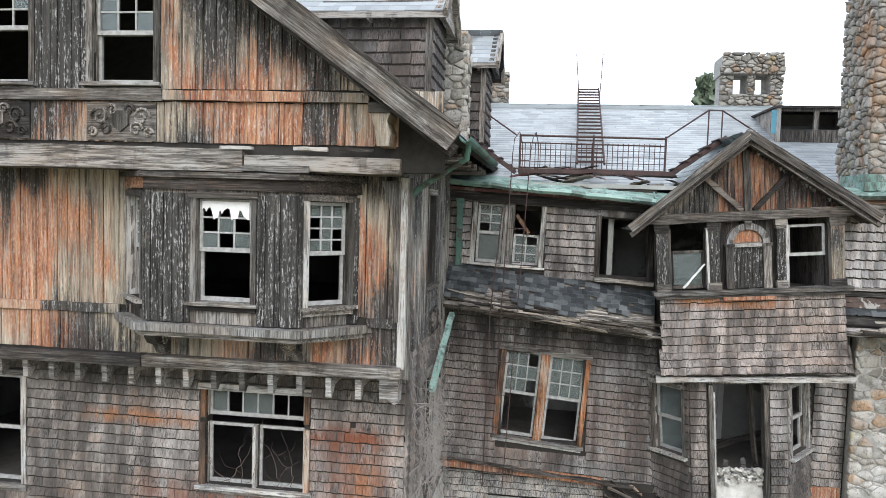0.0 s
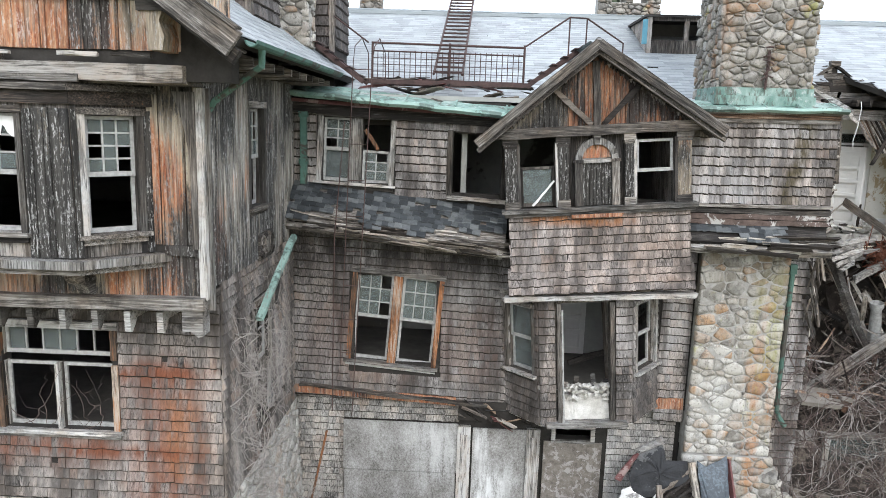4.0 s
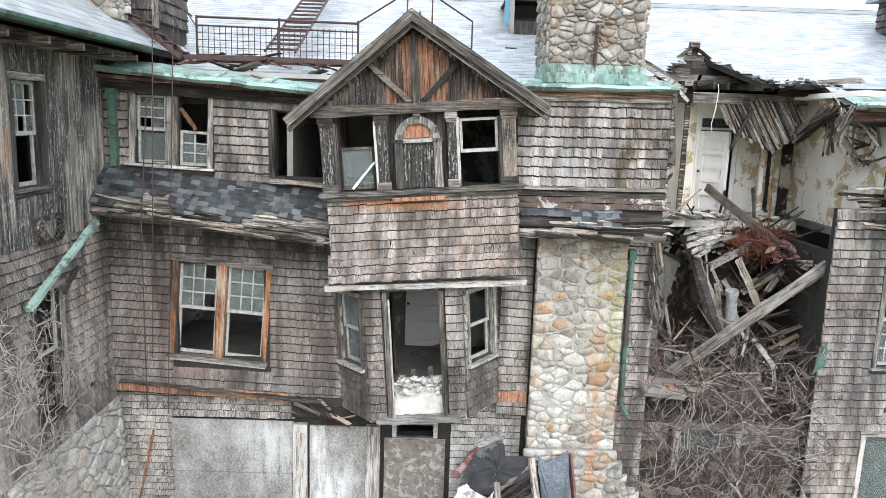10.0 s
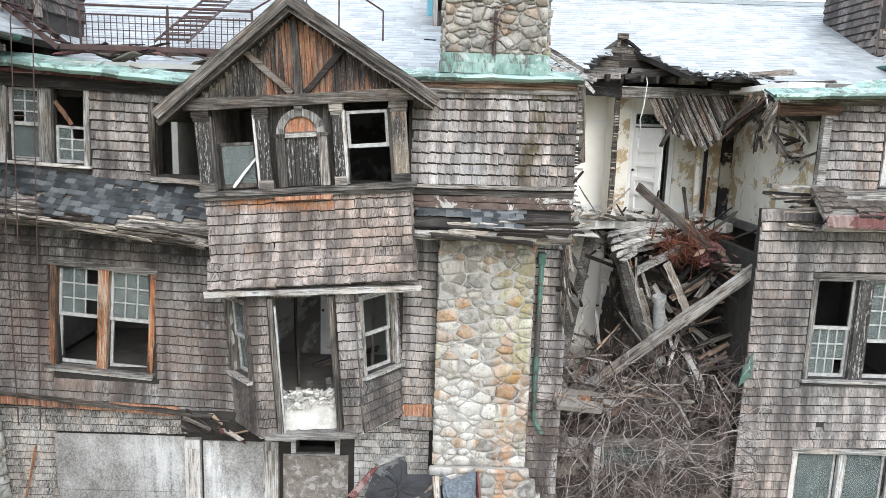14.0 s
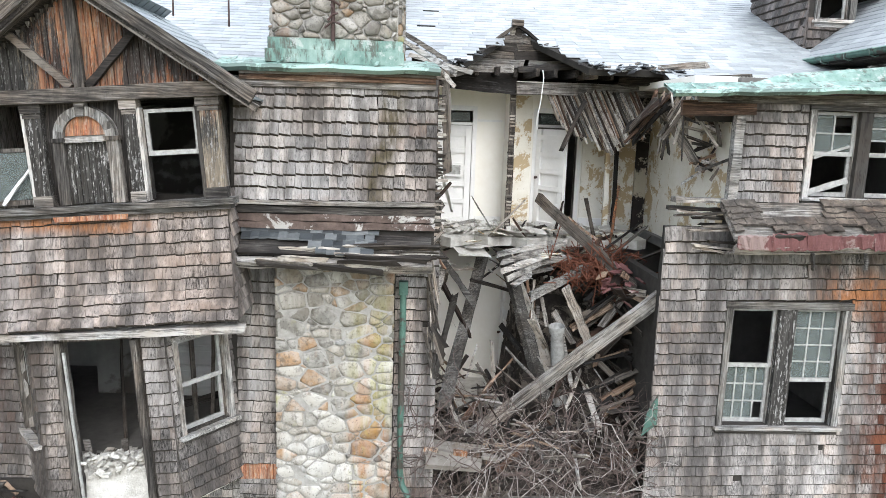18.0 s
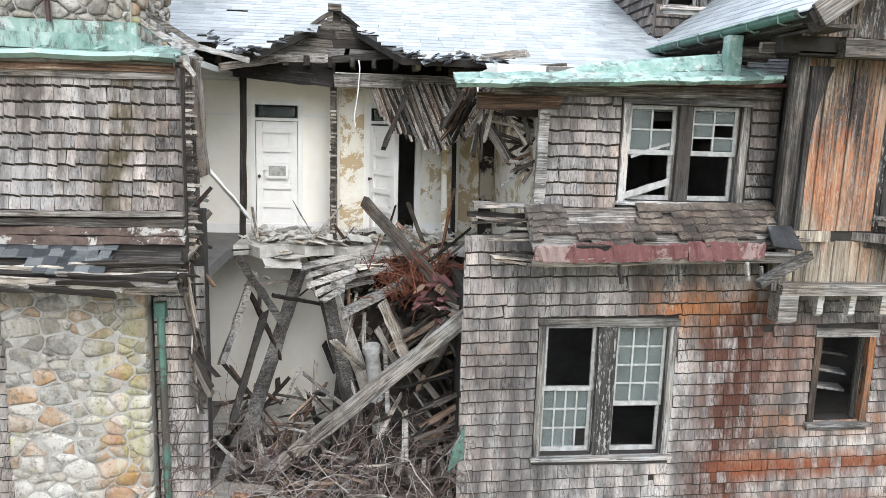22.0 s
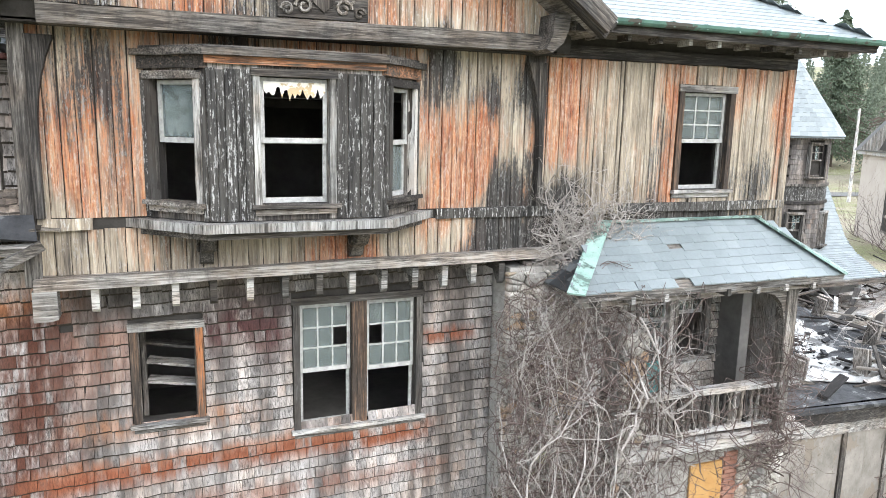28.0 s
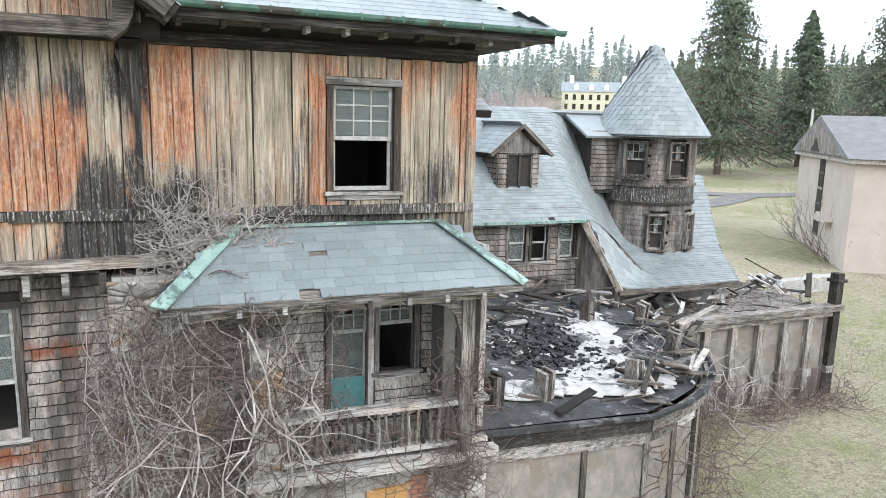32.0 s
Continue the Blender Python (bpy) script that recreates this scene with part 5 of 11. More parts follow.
# ---- the centre dormer ----
def dormer():
    D = pose(3.65, 13.08, 7.66, 0, -4.7, 0)
    d = thing("gabled_dormer", (3.65, 13.1, 6.2), "tilting gabled dormer with blind arch and shingled skirt", "dormer")
    part("core", Mesh().box(-1.5, -1.36, 0.06, 1.9, -0.1, 1.3, D).box(1.36, 1.5, 0.06, 1.9, -0.1, 1.3, D).box(-0.62, 0.58, 0.06, 0.18, 0, 1.3, D).box(-1.5, 1.5, 0.1, 0.8, -0.12, -0.04, D).box(-1.5, 1.5, 0.04, 2.6, 1.28, 1.36, D), M_WOOD_Z, d)
    gb = Mesh().prism([(-1.62, 1.4), (1.62, 1.4), (0, 2.55)], 0.05, 0.2, D)
    g = part("gable_wall", gb, M_WOOD_Z, d)
    board_wall(g, D @ pose(0, 0.05, 0), -1.5, 1.5, 1.4, 3, M_BOARD_RED, wide=(0.07, 0.12), seed=60, top=lambda u: 2.52 - 0.74 * abs(u))
    part("tie_beam", Mesh().plank(3.4, 0.2, 0.17, D @ pose(-1.7, -0.02, 1.33), 0.01, 8, rng=random.Random(1)), M_WOOD_X, d, "cracked grey tie beam")
    part("king_post", Mesh().plank(1.05, 0.06, 0.12, D @ pose(0, -0.02, 1.41, 0, -90, 0), 0.006, 5, rng=random.Random(2)), M_WOOD_Z, d)
    for s in (-1, 1):
        part("brace", Mesh().plank(0.98, 0.07, 0.085, D @ pose(s * 0.1, -0.03, 1.42, 0, -45 if s > 0 else -135, 0), 0.006, 5, rng=random.Random(3)), M_WOOD_DARK, d)
    rp = math.degrees(math.atan(0.74))
    ln = math.hypot(1.98, 1.98 * 0.74)
    for s, F in ((-1, D @ pose(-2.02, 3.3, 1.16, -(90 - rp), 0, -90)), (1, D @ pose(2.02, -0.28, 1.16, -(90 - rp), 0, 90))):
        r = part("roof_slope", Mesh().box(0, 3.58, 0.015, 0.07, 0, ln + 0.05, F), M_WOOD_Y, d)
        clad(r, F, 0, 3.58, 0, ln + 0.06, M_SLATE_GREEN, "slate", expo=0.2, wide=(0.18, 0.28), thick=0.014, curl=0.6, near=(0, 4, 0, 3), seed=61 + s, rugged=0.03, missing=0.03)
        for k, (o, w, h, zz) in enumerate(((-0.3, 0.06, 0.15, 0.0), (-0.22, 0.1, 0.08, -0.13))):
            a, b = Vector((s * 2.05, o, 1.2 + zz)), Vector((0, o, 1.2 + 2.05 * 0.74 + zz))
            beam("bargeboard", D @ a, D @ b, w, h, M_WOOD_L, d, 0.006, 8, 0.01, seed=s + 2 * k, local=True)
        trim = Mesh()
        for k in range(26):
            t = (k + 0.5) / 27
            x, z = s * 1.62 * (1 - t), 1.36 + 1.62 * t * 0.74
            trim.prism([(x - 0.03, z), (x + 0.03, z), (x, z - 0.07)][::-1], -0.0, 0.02, D)
        part("scalloped_trim", trim, M_WOOD_Z, d)
    part("ridge_cap", Mesh().lathe([(0.06, 0), (0.075, 0.04), (0.03, 0.09), (0.0, 0.1)], 8, D @ pose(0, -0.25, 2.72)), M_TRIM, d)
    pil = [(-1.58, -1.38, 0), (-0.68, -0.5, 1), (0.46, 0.6, 1), (1.34, 1.56, 2)]
    for a, b, k in pil:
        p = part("pilaster", Mesh().box(a, b, -0.05, 0.1, 0.05, 1.25, D).box(a + 0.03, a + 0.05, -0.062, -0.048, 0.1, 1.15, D).box(b - 0.05, b - 0.03, -0.062, -0.048, 0.1, 1.15, D), M_BOARD_GABLE if k == 2 else M_BOARD_DARK, d)
        part("capital", Mesh().box(a - 0.03, b + 0.03, -0.08, 0.1, 1.14, 1.25, D).box(a - 0.015, b + 0.015, -0.065, 0.1, 1.08, 1.13, D), M_WOOD_X, p)
        part("plinth", Mesh().box(a - 0.02, b + 0.02, -0.07, 0.1, 0.04, 0.17, D), M_WOOD_X, p)
    part("sill", Mesh().plank(3.32, 0.3, 0.07, D @ pose(-1.66, 0.0, 0.0), 0.006, 8, rng=random.Random(5)).plank(3.24, 0.2, 0.06, D @ pose(-1.62, -0.01, -0.065), 0.006, 8, rng=random.Random(6)), M_TRIM, d, "pale weathered sill")
    # the blind arched panel between the windows
    n = 12
    ring = [(0.36 * math.cos(math.pi * i / n), 0.36 * math.sin(math.pi * i / n)) for i in range(n + 1)]
    rin = [(0.25 * math.cos(math.pi * i / n), 0.25 * math.sin(math.pi * i / n)) for i in range(n + 1)]
    ar = part("blind_arch", Mesh().prism([(x - 0.02, z + 0.84) for x, z in ring], 0.02, 0.06, D), M_TRIM, d, "pale blind arch with keystone")
    for i in range(n):
        part("voussoir", Mesh().prism([(x - 0.02, z + 0.84) for x, z in (rin[i], ring[i], ring[i + 1], rin[i + 1])], -0.06, 0.02, D), M_ARCH, ar)
    part("keystone", Mesh().prism([(-0.06, 1.08), (0.02, 1.08), (0.045, 1.26), (-0.085, 1.26)], -0.09, 0.03, D), M_TRIM, ar)
    part("lunette", Mesh().prism([(x * 0.95 - 0.02, z * 0.95 + 0.86) for x, z in rin], -0.01, 0.04, D), M_BOARD_TAN, ar, "flaking tan lunette")
    for a, b in ((-0.4, -0.27), (0.23, 0.36)):
        part("pier", Mesh().box(a, b, -0.06, 0.05, 0.05, 0.82, D).box(a - 0.02, b + 0.02, -0.075, 0.05, 0.79, 0.84, D), M_WOOD_Z, ar)
    part("rail", Mesh().box(-0.27, 0.23, -0.05, 0.04, 0.78, 0.84, D), M_TRIM, ar)
    board_wall(ar, D @ pose(0, 0.03, 0), -0.27, 0.23, 0.05, 0.78, M_BOARD_DARK, wide=(0.06, 0.1), seed=66, out=0.0)
    part("bare_strip", Mesh().plank(0.85, 0.03, 0.06, D @ pose(-0.45, -0.11, -0.115), 0.004, 5, 0.03, random.Random(9)), M_BOARD_BARE, d, "bright orange bare strip under the sill")
    # the skirt
    s = part("skirt", Mesh().prism([(-1.52, -1.48), (1.56, -1.48), (1.52, -0.1), (-1.5, -0.1)], 0.02, 0.75, D), M_WOOD_Z, d)
    clad(s, D @ pose(0, -0.06, -1.08, -3), -1.55, 1.55, 0, 1.0, M_SH_DORMER, expo=0.148, thick=0.036, near=(-2, 2, 0, 1.2), seed=67, cap=150)
    clad(s, D @ pose(0, -0.2, -1.46, -18), -1.6, 1.6, 0, 0.42, M_SH_DORMER, expo=0.14, thick=0.03, near=(-2, 2, 0, 1.2), seed=68, rugged=0.06, cap=60)
    clad(s, D @ pose(1.54, 0.05, -1.48, 0, 0, 90), -0.2, 0.7, 0, 1.4, M_SH_DORMER, expo=0.17, seed=69, clip=lambda u, z: u > -0.2 + 0.17 * z)
    part("soffit", Mesh().plank(3.3, 0.16, 0.09, D @ pose(-1.66, -0.08, -1.52, 0, 1.2, 0), 0.012, 9, 0.02, random.Random(7)), M_TRIM, d)
    return d, D


DORMER, DM = dormer()
window(DM, -1.33, -0.72, 0.06, 1.14, upper=None, lower=(1, 1), broken=0.0, case=0.045, seed=70, split=0.62, sash_mat=M_WOOD_Z, label="dormer window with a raised cloudy sash", sill=False, head=False)
window(DM, 0.65, 1.29, 0.06, 1.14, upper=(1, 1), lower=None, broken=1.0, case=0.045, seed=71, split=0.5, label="dormer window with no glass left", sill=False, head=False)


stick = thing("leaning_stick", DM @ Vector((-1.1, 0.05, 0.08)), "pale stick leaning in the dormer window", "stick")
beam("stick", DM @ Vector((-1.12, 0.04, 0.08)), DM @ Vector((-0.74, 0.04, 0.5)), 0.03, 0.035, M_WHITE, stick, local=True)
stick = thing("leaning_stick", (-0.35, 13.9, 8.4), "orange lath leaning across the upper window", "stick")
beam("stick", (-0.52, 13.93, 8.86), (-0.28, 13.93, 8.5), 0.03, 0.06, M_TRIM_RUST, stick, local=True)


# ---- bay windows ----
def bay_faces(F, pts):
    """Frames along a bay's plan: a pose and a length for each face."""
    out = []
    for (x0, y0), (x1, y1) in zip(pts, pts[1:]):
        out.append((F @ pose(x0, y0, 0, 0, 0, math.degrees(math.atan2(y1 - y0, x1 - x0))), math.hypot(x1 - x0, y1 - y0)))
    return out


def bay_slab(F, pts, z0, z1, mesh=None, back=0.0):
    k = len(pts)
    m = mesh or Mesh()
    p = [(x, y, z) for z in (z0, z1) for x, y in pts]
    m.add(p, [tuple(range(k - 1, -1, -1)), tuple(range(k, 2 * k))] + [(i, (i + 1) % k, (i + 1) % k + k, i + k) for i in range(k)], F)
    return m


def outset(pts, o):
    (a, b), (c, d), (e, f), (g, h) = pts
    return [(a - 1.4 * o, b), (c - 0.5 * o, d - o), (e + 0.5 * o, f - o), (g + 1.4 * o, h)]


# the collapsed bay under the dormer
BC = pose(3.7, 13.15, 3.75, 0, -4.2, 0)
bc_pts = [(-1.42, 0.72), (-0.83, 0), (0.83, 0), (1.45, 0.72)]
bay_c = thing("bay_window", (3.7, 13.5, 3.7), "sagging shingled bay with an open doorway", "bay window")
holes_c = [[(0.12, 0.78, 0.86, 2.12)], [(0.36, 1.3, 0.0, 2.22)], [(0.14, 0.82, 0.86, 2.12)]]
for k, ((F, ln), hs) in enumerate(zip(bay_faces(BC, bc_pts), holes_c)):
    h = hs[0]
    m = Mesh().box(0, h[0], 0, 0.12, -0.05, 2.3, F).box(h[1], ln, 0, 0.12, -0.05, 2.3, F).box(h[0], h[1], 0, 0.12, h[3], 2.3, F)
    if h[2] > 0.1:
        m.box(h[0], h[1], 0, 0.12, -0.05, h[2], F)
    f = part("bay_face", m, M_WOOD_Z, bay_c)
    clad(f, F, 0, ln, -0.08, 2.2, M_SH_BAY, holes=[(h[0] - 0.07, h[1] + 0.07, h[2] - 0.1, 2.3)], near=(0, 3, -0.1, 3), seed=75 + k, cap=120)
    if k != 1:
        window(F, h[0], h[1], h[2], h[3], upper=(1, 1), lower=(1, 1), broken=0.75, case=0.07, seed=76 + k, label="tall sash window with clear gaps in the bay")
part("bay_top", bay_slab(BC, outset(bc_pts, 0.06), 2.28, 2.36), M_WOOD_X, bay_c)
part("bay_floor", bay_slab(BC, bc_pts, -0.1, -0.02), M_RUBBLE, bay_c, "plaster-covered bay floor")
F1 = bay_faces(BC, bc_pts)[1][0]
for x in (0.36, 1.3):
    part("door_jamb", Mesh().plank(2.25, 0.2, 0.08, F1 @ pose(x, 0.0, -0.02, 0, -90, 0), 0.008, 7, rng=random.Random(int(x * 9))), M_WOOD_Z, bay_c, "dark weathered door jamb")
part("white_stop", Mesh().plank(2.1, 0.03, 0.03, F1 @ pose(0.42, -0.06, 0, 0, -90, 0), 0.003, 5), M_SASH, bay_c)
part("threshold", Mesh().plank(1.5, 0.24, 0.1, F1 @ pose(0.1, -0.02, -0.05), 0.012, 8, 0.03), M_TRIM, bay_c)

heap = Mesh()
rng = random.Random(8)
for _ in range(620):
    x, y = rng.uniform(-0.75, 0.75), abs(rng.gauss(0, 0.5)) + 0.02
    s = rng.uniform(0.012, 0.055)
    z = max(0, 0.62 - 0.35 * y) * rng.uniform(0.6, 1.1)
    heap.box(-s, s, -s * 0.8, s * 0.8, -s * 0.4, s * 0.4, BC @ pose(x, y, z, rng.uniform(-40, 40), rng.uniform(-40, 40), rng.uniform(0, 180)))
hk = 14
heap.add([tuple(BC @ Vector((-0.78 + 1.56 * i / hk, 0.03 + 1.3 * j / hk, (0 if j == 0 else max(0, 0.6 - 0.4 * j / hk * 1.3)) * (0.75 + 0.5 * noise.noise((i * 0.5, j * 0.5, 1))) + 0.05 * noise.noise((i * 1.9, j * 1.9, 4))))) for j in range(hk + 1) for i in range(hk + 1)],
         [(j * (hk + 1) + i, j * (hk + 1) + i + 1, (j + 1) * (hk + 1) + i + 1, (j + 1) * (hk + 1) + i) for j in range(hk) for i in range(hk)])
tagged(solid("plaster_heap", heap, M_RUBBLE, "heap of broken white plaster in the doorway", "rubble", kind="stuff"))
fence = thing("broken_lath_panel", BC @ Vector((0, 0.75, 0.2)), "row of broken white laths behind the heap", "lath panel")
for k in range(8):
    part("lath", Mesh().plank(rng.uniform(0.3, 0.75), 0.03, 0.09, BC @ pose(-0.55 + 0.14 * k, 0.6, 0.05, rng.uniform(-8, 8), -90 + rng.uniform(-10, 10), 0), 0.006, 3, 0.02, rng), M_TRIM, fence)
part("crossbar", Mesh().plank(1.2, 0.03, 0.06, BC @ pose(-0.6, 0.64, 0.32, 0, rng.uniform(-4, 4), 0), 0.006, 4), M_WOOD_X, fence)


def boarded_bay(name, label, F, pts, z0, z1, front, diag, sill_z, seed, lowers):
    """A bay of dark boards with three windows, standing on a thick sill with corbels."""
    b = thing(name, F @ Vector((0.5 * (pts[1][0] + pts[2][0]), pts[1][1] + 0.3, sill_z - 0.5)), label, "bay window")
    hs = [diag, front, diag]
    for k, (G, ln) in enumerate(bay_faces(F, pts)):
        h = hs[k]
        m = Mesh().box(0, h[0], 0, 0.14, z0, z1, G).box(h[1], ln, 0, 0.14, z0, z1, G).box(h[0], h[1], 0, 0.14, h[3], z1, G).box(h[0], h[1], 0, 0.14, z0, h[2], G)
        f = part("bay_face", m, M_WOOD_Z, b)
        board_wall(f, G, 0.0, ln, z0, h[3] + 0.06, M_BOARD_DARK, holes=[(h[0] - 0.08, h[1] + 0.08, z0 - 1, z1 + 1)], wide=(0.09, 0.14), seed=seed + k, thick=0.03)
        part("frieze", Mesh().plank(ln + 0.03, 0.1, z1 - h[3] - 0.16, G @ pose(-0.015, 0.0, 0.5 * (z1 + h[3]) + 0.03), 0.006, 6, rng=random.Random(seed + k)), M_FRIEZE, f, "charred orange frieze board")
        part("cornice", Mesh().plank(ln + 0.1, 0.16, 0.07, G @ pose(-0.05, -0.03, z1 - 0.02), 0.006, 6, rng=random.Random(seed + 7 + k)), M_WOOD_X, f)
        up, lo, br = lowers[k]
        window(G, h[0], h[1], h[2], h[3], upper=up, lower=lo, broken=br, case=0.075, seed=seed + 20 + k, label="sash window in the blackened bay", frame_mat=M_WOOD_X)
    sl = bay_slab(F, outset(pts, 0.17), sill_z - 0.05, sill_z + 0.05)
    part("sill", sl, M_ARCH, b, "thick silver-grey weathered sill")
    part("sill_moulding", bay_slab(F, outset(pts, 0.08), sill_z - 0.13, sill_z - 0.05), M_WOOD_X, b)
    part("roof_board", bay_slab(F, outset(pts, 0.03), z1, z1 + 0.05), M_WOOD_X, b)
    for x in (pts[1][0] + 0.05, pts[2][0] - 0.12):
        prof = [(0, 0), (0, -0.36), (0.06, -0.38), (0.16, -0.34), (0.24, -0.22), (0.4, -0.16), (0.47, -0.08), (0.47, 0)]
        c = part("corbel", Mesh().prism([(-p, q) for p, q in prof][::-1], 0, 0.15, F @ pose(x, pts[0][1], sill_z - 0.13, 0, 0, 90)), M_WOOD_Y, b, "carved scroll corbel")
        roll = [(0.1 * math.cos(t * 0.7) * (1 - t / 14), 0.1 * math.sin(t * 0.7) * (1 - t / 14)) for t in range(13)]
        for e in (-0.162, 0.012):
            part("scroll", Mesh().tube([tuple(F @ Vector((x + e, pts[0][1] - 0.2 + p, sill_z - 0.27 + q))) for p, q in roll], 0.018, 5), M_WOOD_X, c)
    return b


boarded_bay("boarded_bay", "black and silver boarded bay window on corbels", I4, [(-5.9, 9.45), (-5.27, 8.85), (-3.15, 8.85), (-2.5, 9.45)], 7.33, 9.32, (0.72, 1.49, 7.62, 9.0), (0.14, 0.72, 7.6, 9.0), 7.27, 90,
            [((3, 4), "bare", 0.2), ((3, 3), "bare", 0.35), ((3, 4), "bare", 0.3)])
boarded_bay("boarded_bay", "charred boarded bay window on corbels", I4, [(15.87, 13.45), (16.5, 12.83), (18.45, 12.83), (19.08, 13.45)], 7.68, 9.5, (0.55, 1.31, 7.86, 9.25), (0.15, 0.74, 7.88, 9.2), 7.62, 120,
            [((1, 1), None, 0.0), ((1, 1), (1, 1), 1.0), ((1, 1), (1, 1), 0.5)])

curtain = thing("net_curtain", (16.2, 13.2, 8.5), "pale torn curtain behind the bay's side window", "curtain")
Gc = bay_faces(I4, [(15.87, 13.45), (16.5, 12.83), (18.45, 12.83), (19.08, 13.45)])
rng = random.Random(77)
for (G, _), x0, x1, z0 in ((Gc[0], 0.2, 0.7, 8.62), (Gc[2], 0.2, 0.42, 8.1)):
    low = [(x0 + (x1 - x0) * i / 12, z0 + rng.uniform(-0.08, 0.1)) for i in range(13)]
    part("cloth", Mesh().prism(low + [(x1, 9.18), (x0, 9.18)], 0.13, 0.136, G), M_MEMBRANE_FRESH, curtain)

# ---- windows in the walls ----
window(FL, -4.92, -3.38, 4.68, 5.62, units=2, upper=None, lower=(1, 1), broken=1.0, split=0.97, seed=130, side_mat=M_TRIM_RUST, mull=0.05, label="pair of casements without glass in the shingle wall", head=False)
window(FL, -4.92, -3.38, 5.72, 6.14, units=1, upper=None, lower=(6, 1), broken=0.4, split=0.95, seed=131, side_mat=M_TRIM_RUST, label="broken six-pane transom window", sill=False)
window(FL, -9.6, -7.98, 4.42, 6.14, units=2, upper=(1, 1), lower=(1, 1), broken=1.0, seed=132, label="double window without glass")
window(FLs, 1.35, 2.05, 7.68, 9.16, upper=(3, 3), lower="bare", broken=0.3, seed=133, frame_mat=M_WOOD_Y, label="narrow sash window in the boarded side wall")
window(FLs, 1.52, 2.25, 4.15, 6.12, upper=(1, 2), lower=None, broken=1.0, seed=134, frame_mat=M_WOOD_Y, label="gaping window overgrown with bare vines")
window(FG, -6.08, -5.2, 10.5, 12.0, upper=(3, 3), lower="bare", broken=0.3, seed=135, label="gable sash window with jagged glass", side_mat=M_WOOD_Z, split=0.45)
window(FG, -7.9, -7.02, 10.5, 12.0, upper=(3, 3), lower=(1, 1), broken=0.6, seed=136, label="gable sash window with a slipped sash", side_mat=M_WOOD_Z)
window(FC @ pose(0, 0, 0) @ Matrix.Translation((0.09, 0, 5.3)) @ pose(0, 0, 0, 0, 4.4, 0) @ Matrix.Translation((-0.09, 0, -5.3)), *w2[:4], units=2, upper=(3, 3), lower="bare", broken=0.15, seed=137, mull_mat=M_TRIM_RUST, side_mat=M_TRIM_RUST, mull=0.16, label="tilted double sash window with an orange mullion")
window(FU @ Matrix.Translation((-0.68, 0, 8.4)) @ pose(0, 0, 0, 0, 2.4, 0) @ Matrix.Translation((0.68, 0, -8.4)), *w3, units=2, upper=[(2, 3), None], lower=[(1, 1), (2, 3)], broken=0.15, seed=138, mull=0.2, label="double sash window with mismatched sashes")
window(FRl, 11.98, 13.6, 4.64, 6.38, units=2, upper=[(1, 1), (3, 4)], lower=[(4, 3), "bare"], broken=0.25, seed=139, mull=0.24, mull_mat=M_BOARD_DARK, split=[0.5, 0.38], label="double sash window with a blackened mullion", drop=0.0)
window(FRl, 15.67, 16.33, 5.06, 6.24, upper=None, lower=None, seed=140, side_mat=M_TRIM_RUST, label="small window frame without sashes")
shelf = thing("wall_shelf", (16.0, 14.5, 5.1), "grey plank shelves in the room behind the small window", "shelf")
for z in (5.35, 5.62, 5.88):
    part("board", Mesh().plank(0.75, 0.24, 0.035, pose(15.75, 14.6, z, 0, rng.uniform(3, 9), -14), 0.006, 4), M_TRIM, shelf)
part("upright", Mesh().box(15.68, 15.74, 14.45, 14.75, 4.9, 6.2), M_WOOD_Z, shelf)
window(FRl, 17.62, 19.24, 4.7, 6.42, units=2, upper=(3, 3), lower="bare", broken=0.25, seed=141, mull=0.2, mull_mat=M_TRIM_RUST, side_mat=M_TRIM_Z, split=[0.45, 0.42], label="double sash window with reddish casing", drop=0.02)
window(FRl, 11.98, 13.58, 1.4, 3.3, units=2, upper=(1, 1), lower=None, broken=0.0, seed=142, split=0.03, label="pale ground floor double window with papered glass")
window(FRu, *wU, units=2, upper=[(2, 2), (2, 3)], lower="bare", broken=0.35, seed=143, mull=0.17, label="double sash window with broken upper panes", side_mat=M_TRIM_Z)
window(FRj, 23.25, 24.12, 7.87, 9.32, upper=(3, 3), lower="bare", broken=0.3, seed=144, side_mat=M_TRIM_RUST, label="sash window in the orange boarded wall")


# ---- beams and trim of the left wing ----
def row(parent, name, x0, x1, step, make, material):
    k, x = 0, x0
    while x < x1:
        part(name, make(x, k), material, parent)
        x += step
        k += 1


beam("jetty_beam", (-12, 9.36, 6.62), (-5.6, 9.36, 6.64), 0.2, 0.13, M_WOOD_X, ju, seg=8)
beam("jetty_beam", (-5.58, 9.36, 6.66), (-1.84, 9.36, 6.7), 0.2, 0.15, M_WOOD_X, ju, seg=8)
row(ju, "joist_end", -11.68, -2.3, 0.42, lambda x, k: Mesh().box(x - 0.04, x + 0.04, 9.36, 9.92, 6.44, 6.57).prism([(-9.37, 6.44), (-9.37, 6.3), (-9.42, 6.28), (-9.5, 6.36), (-9.56, 6.44)][::-1], -0.04, 0.04, pose(x, 0, 0, 0, 0, -90)), M_TRIM)
part("corner_block", Mesh().prism([(0, 0), (0.26, 0), (0.26, -0.34), (0.2, -0.36), (0.1, -0.28), (0, -0.3)][::-1], 0, 0.24, pose(-2.12, 9.28, 6.64)), M_TRIM, ju, "pale scalloped corner block")
beam("soffit_board", (-12, 9.7, 6.73), (-1.9, 9.7, 6.75), 0.5, 0.03, M_WOOD_X, ju)
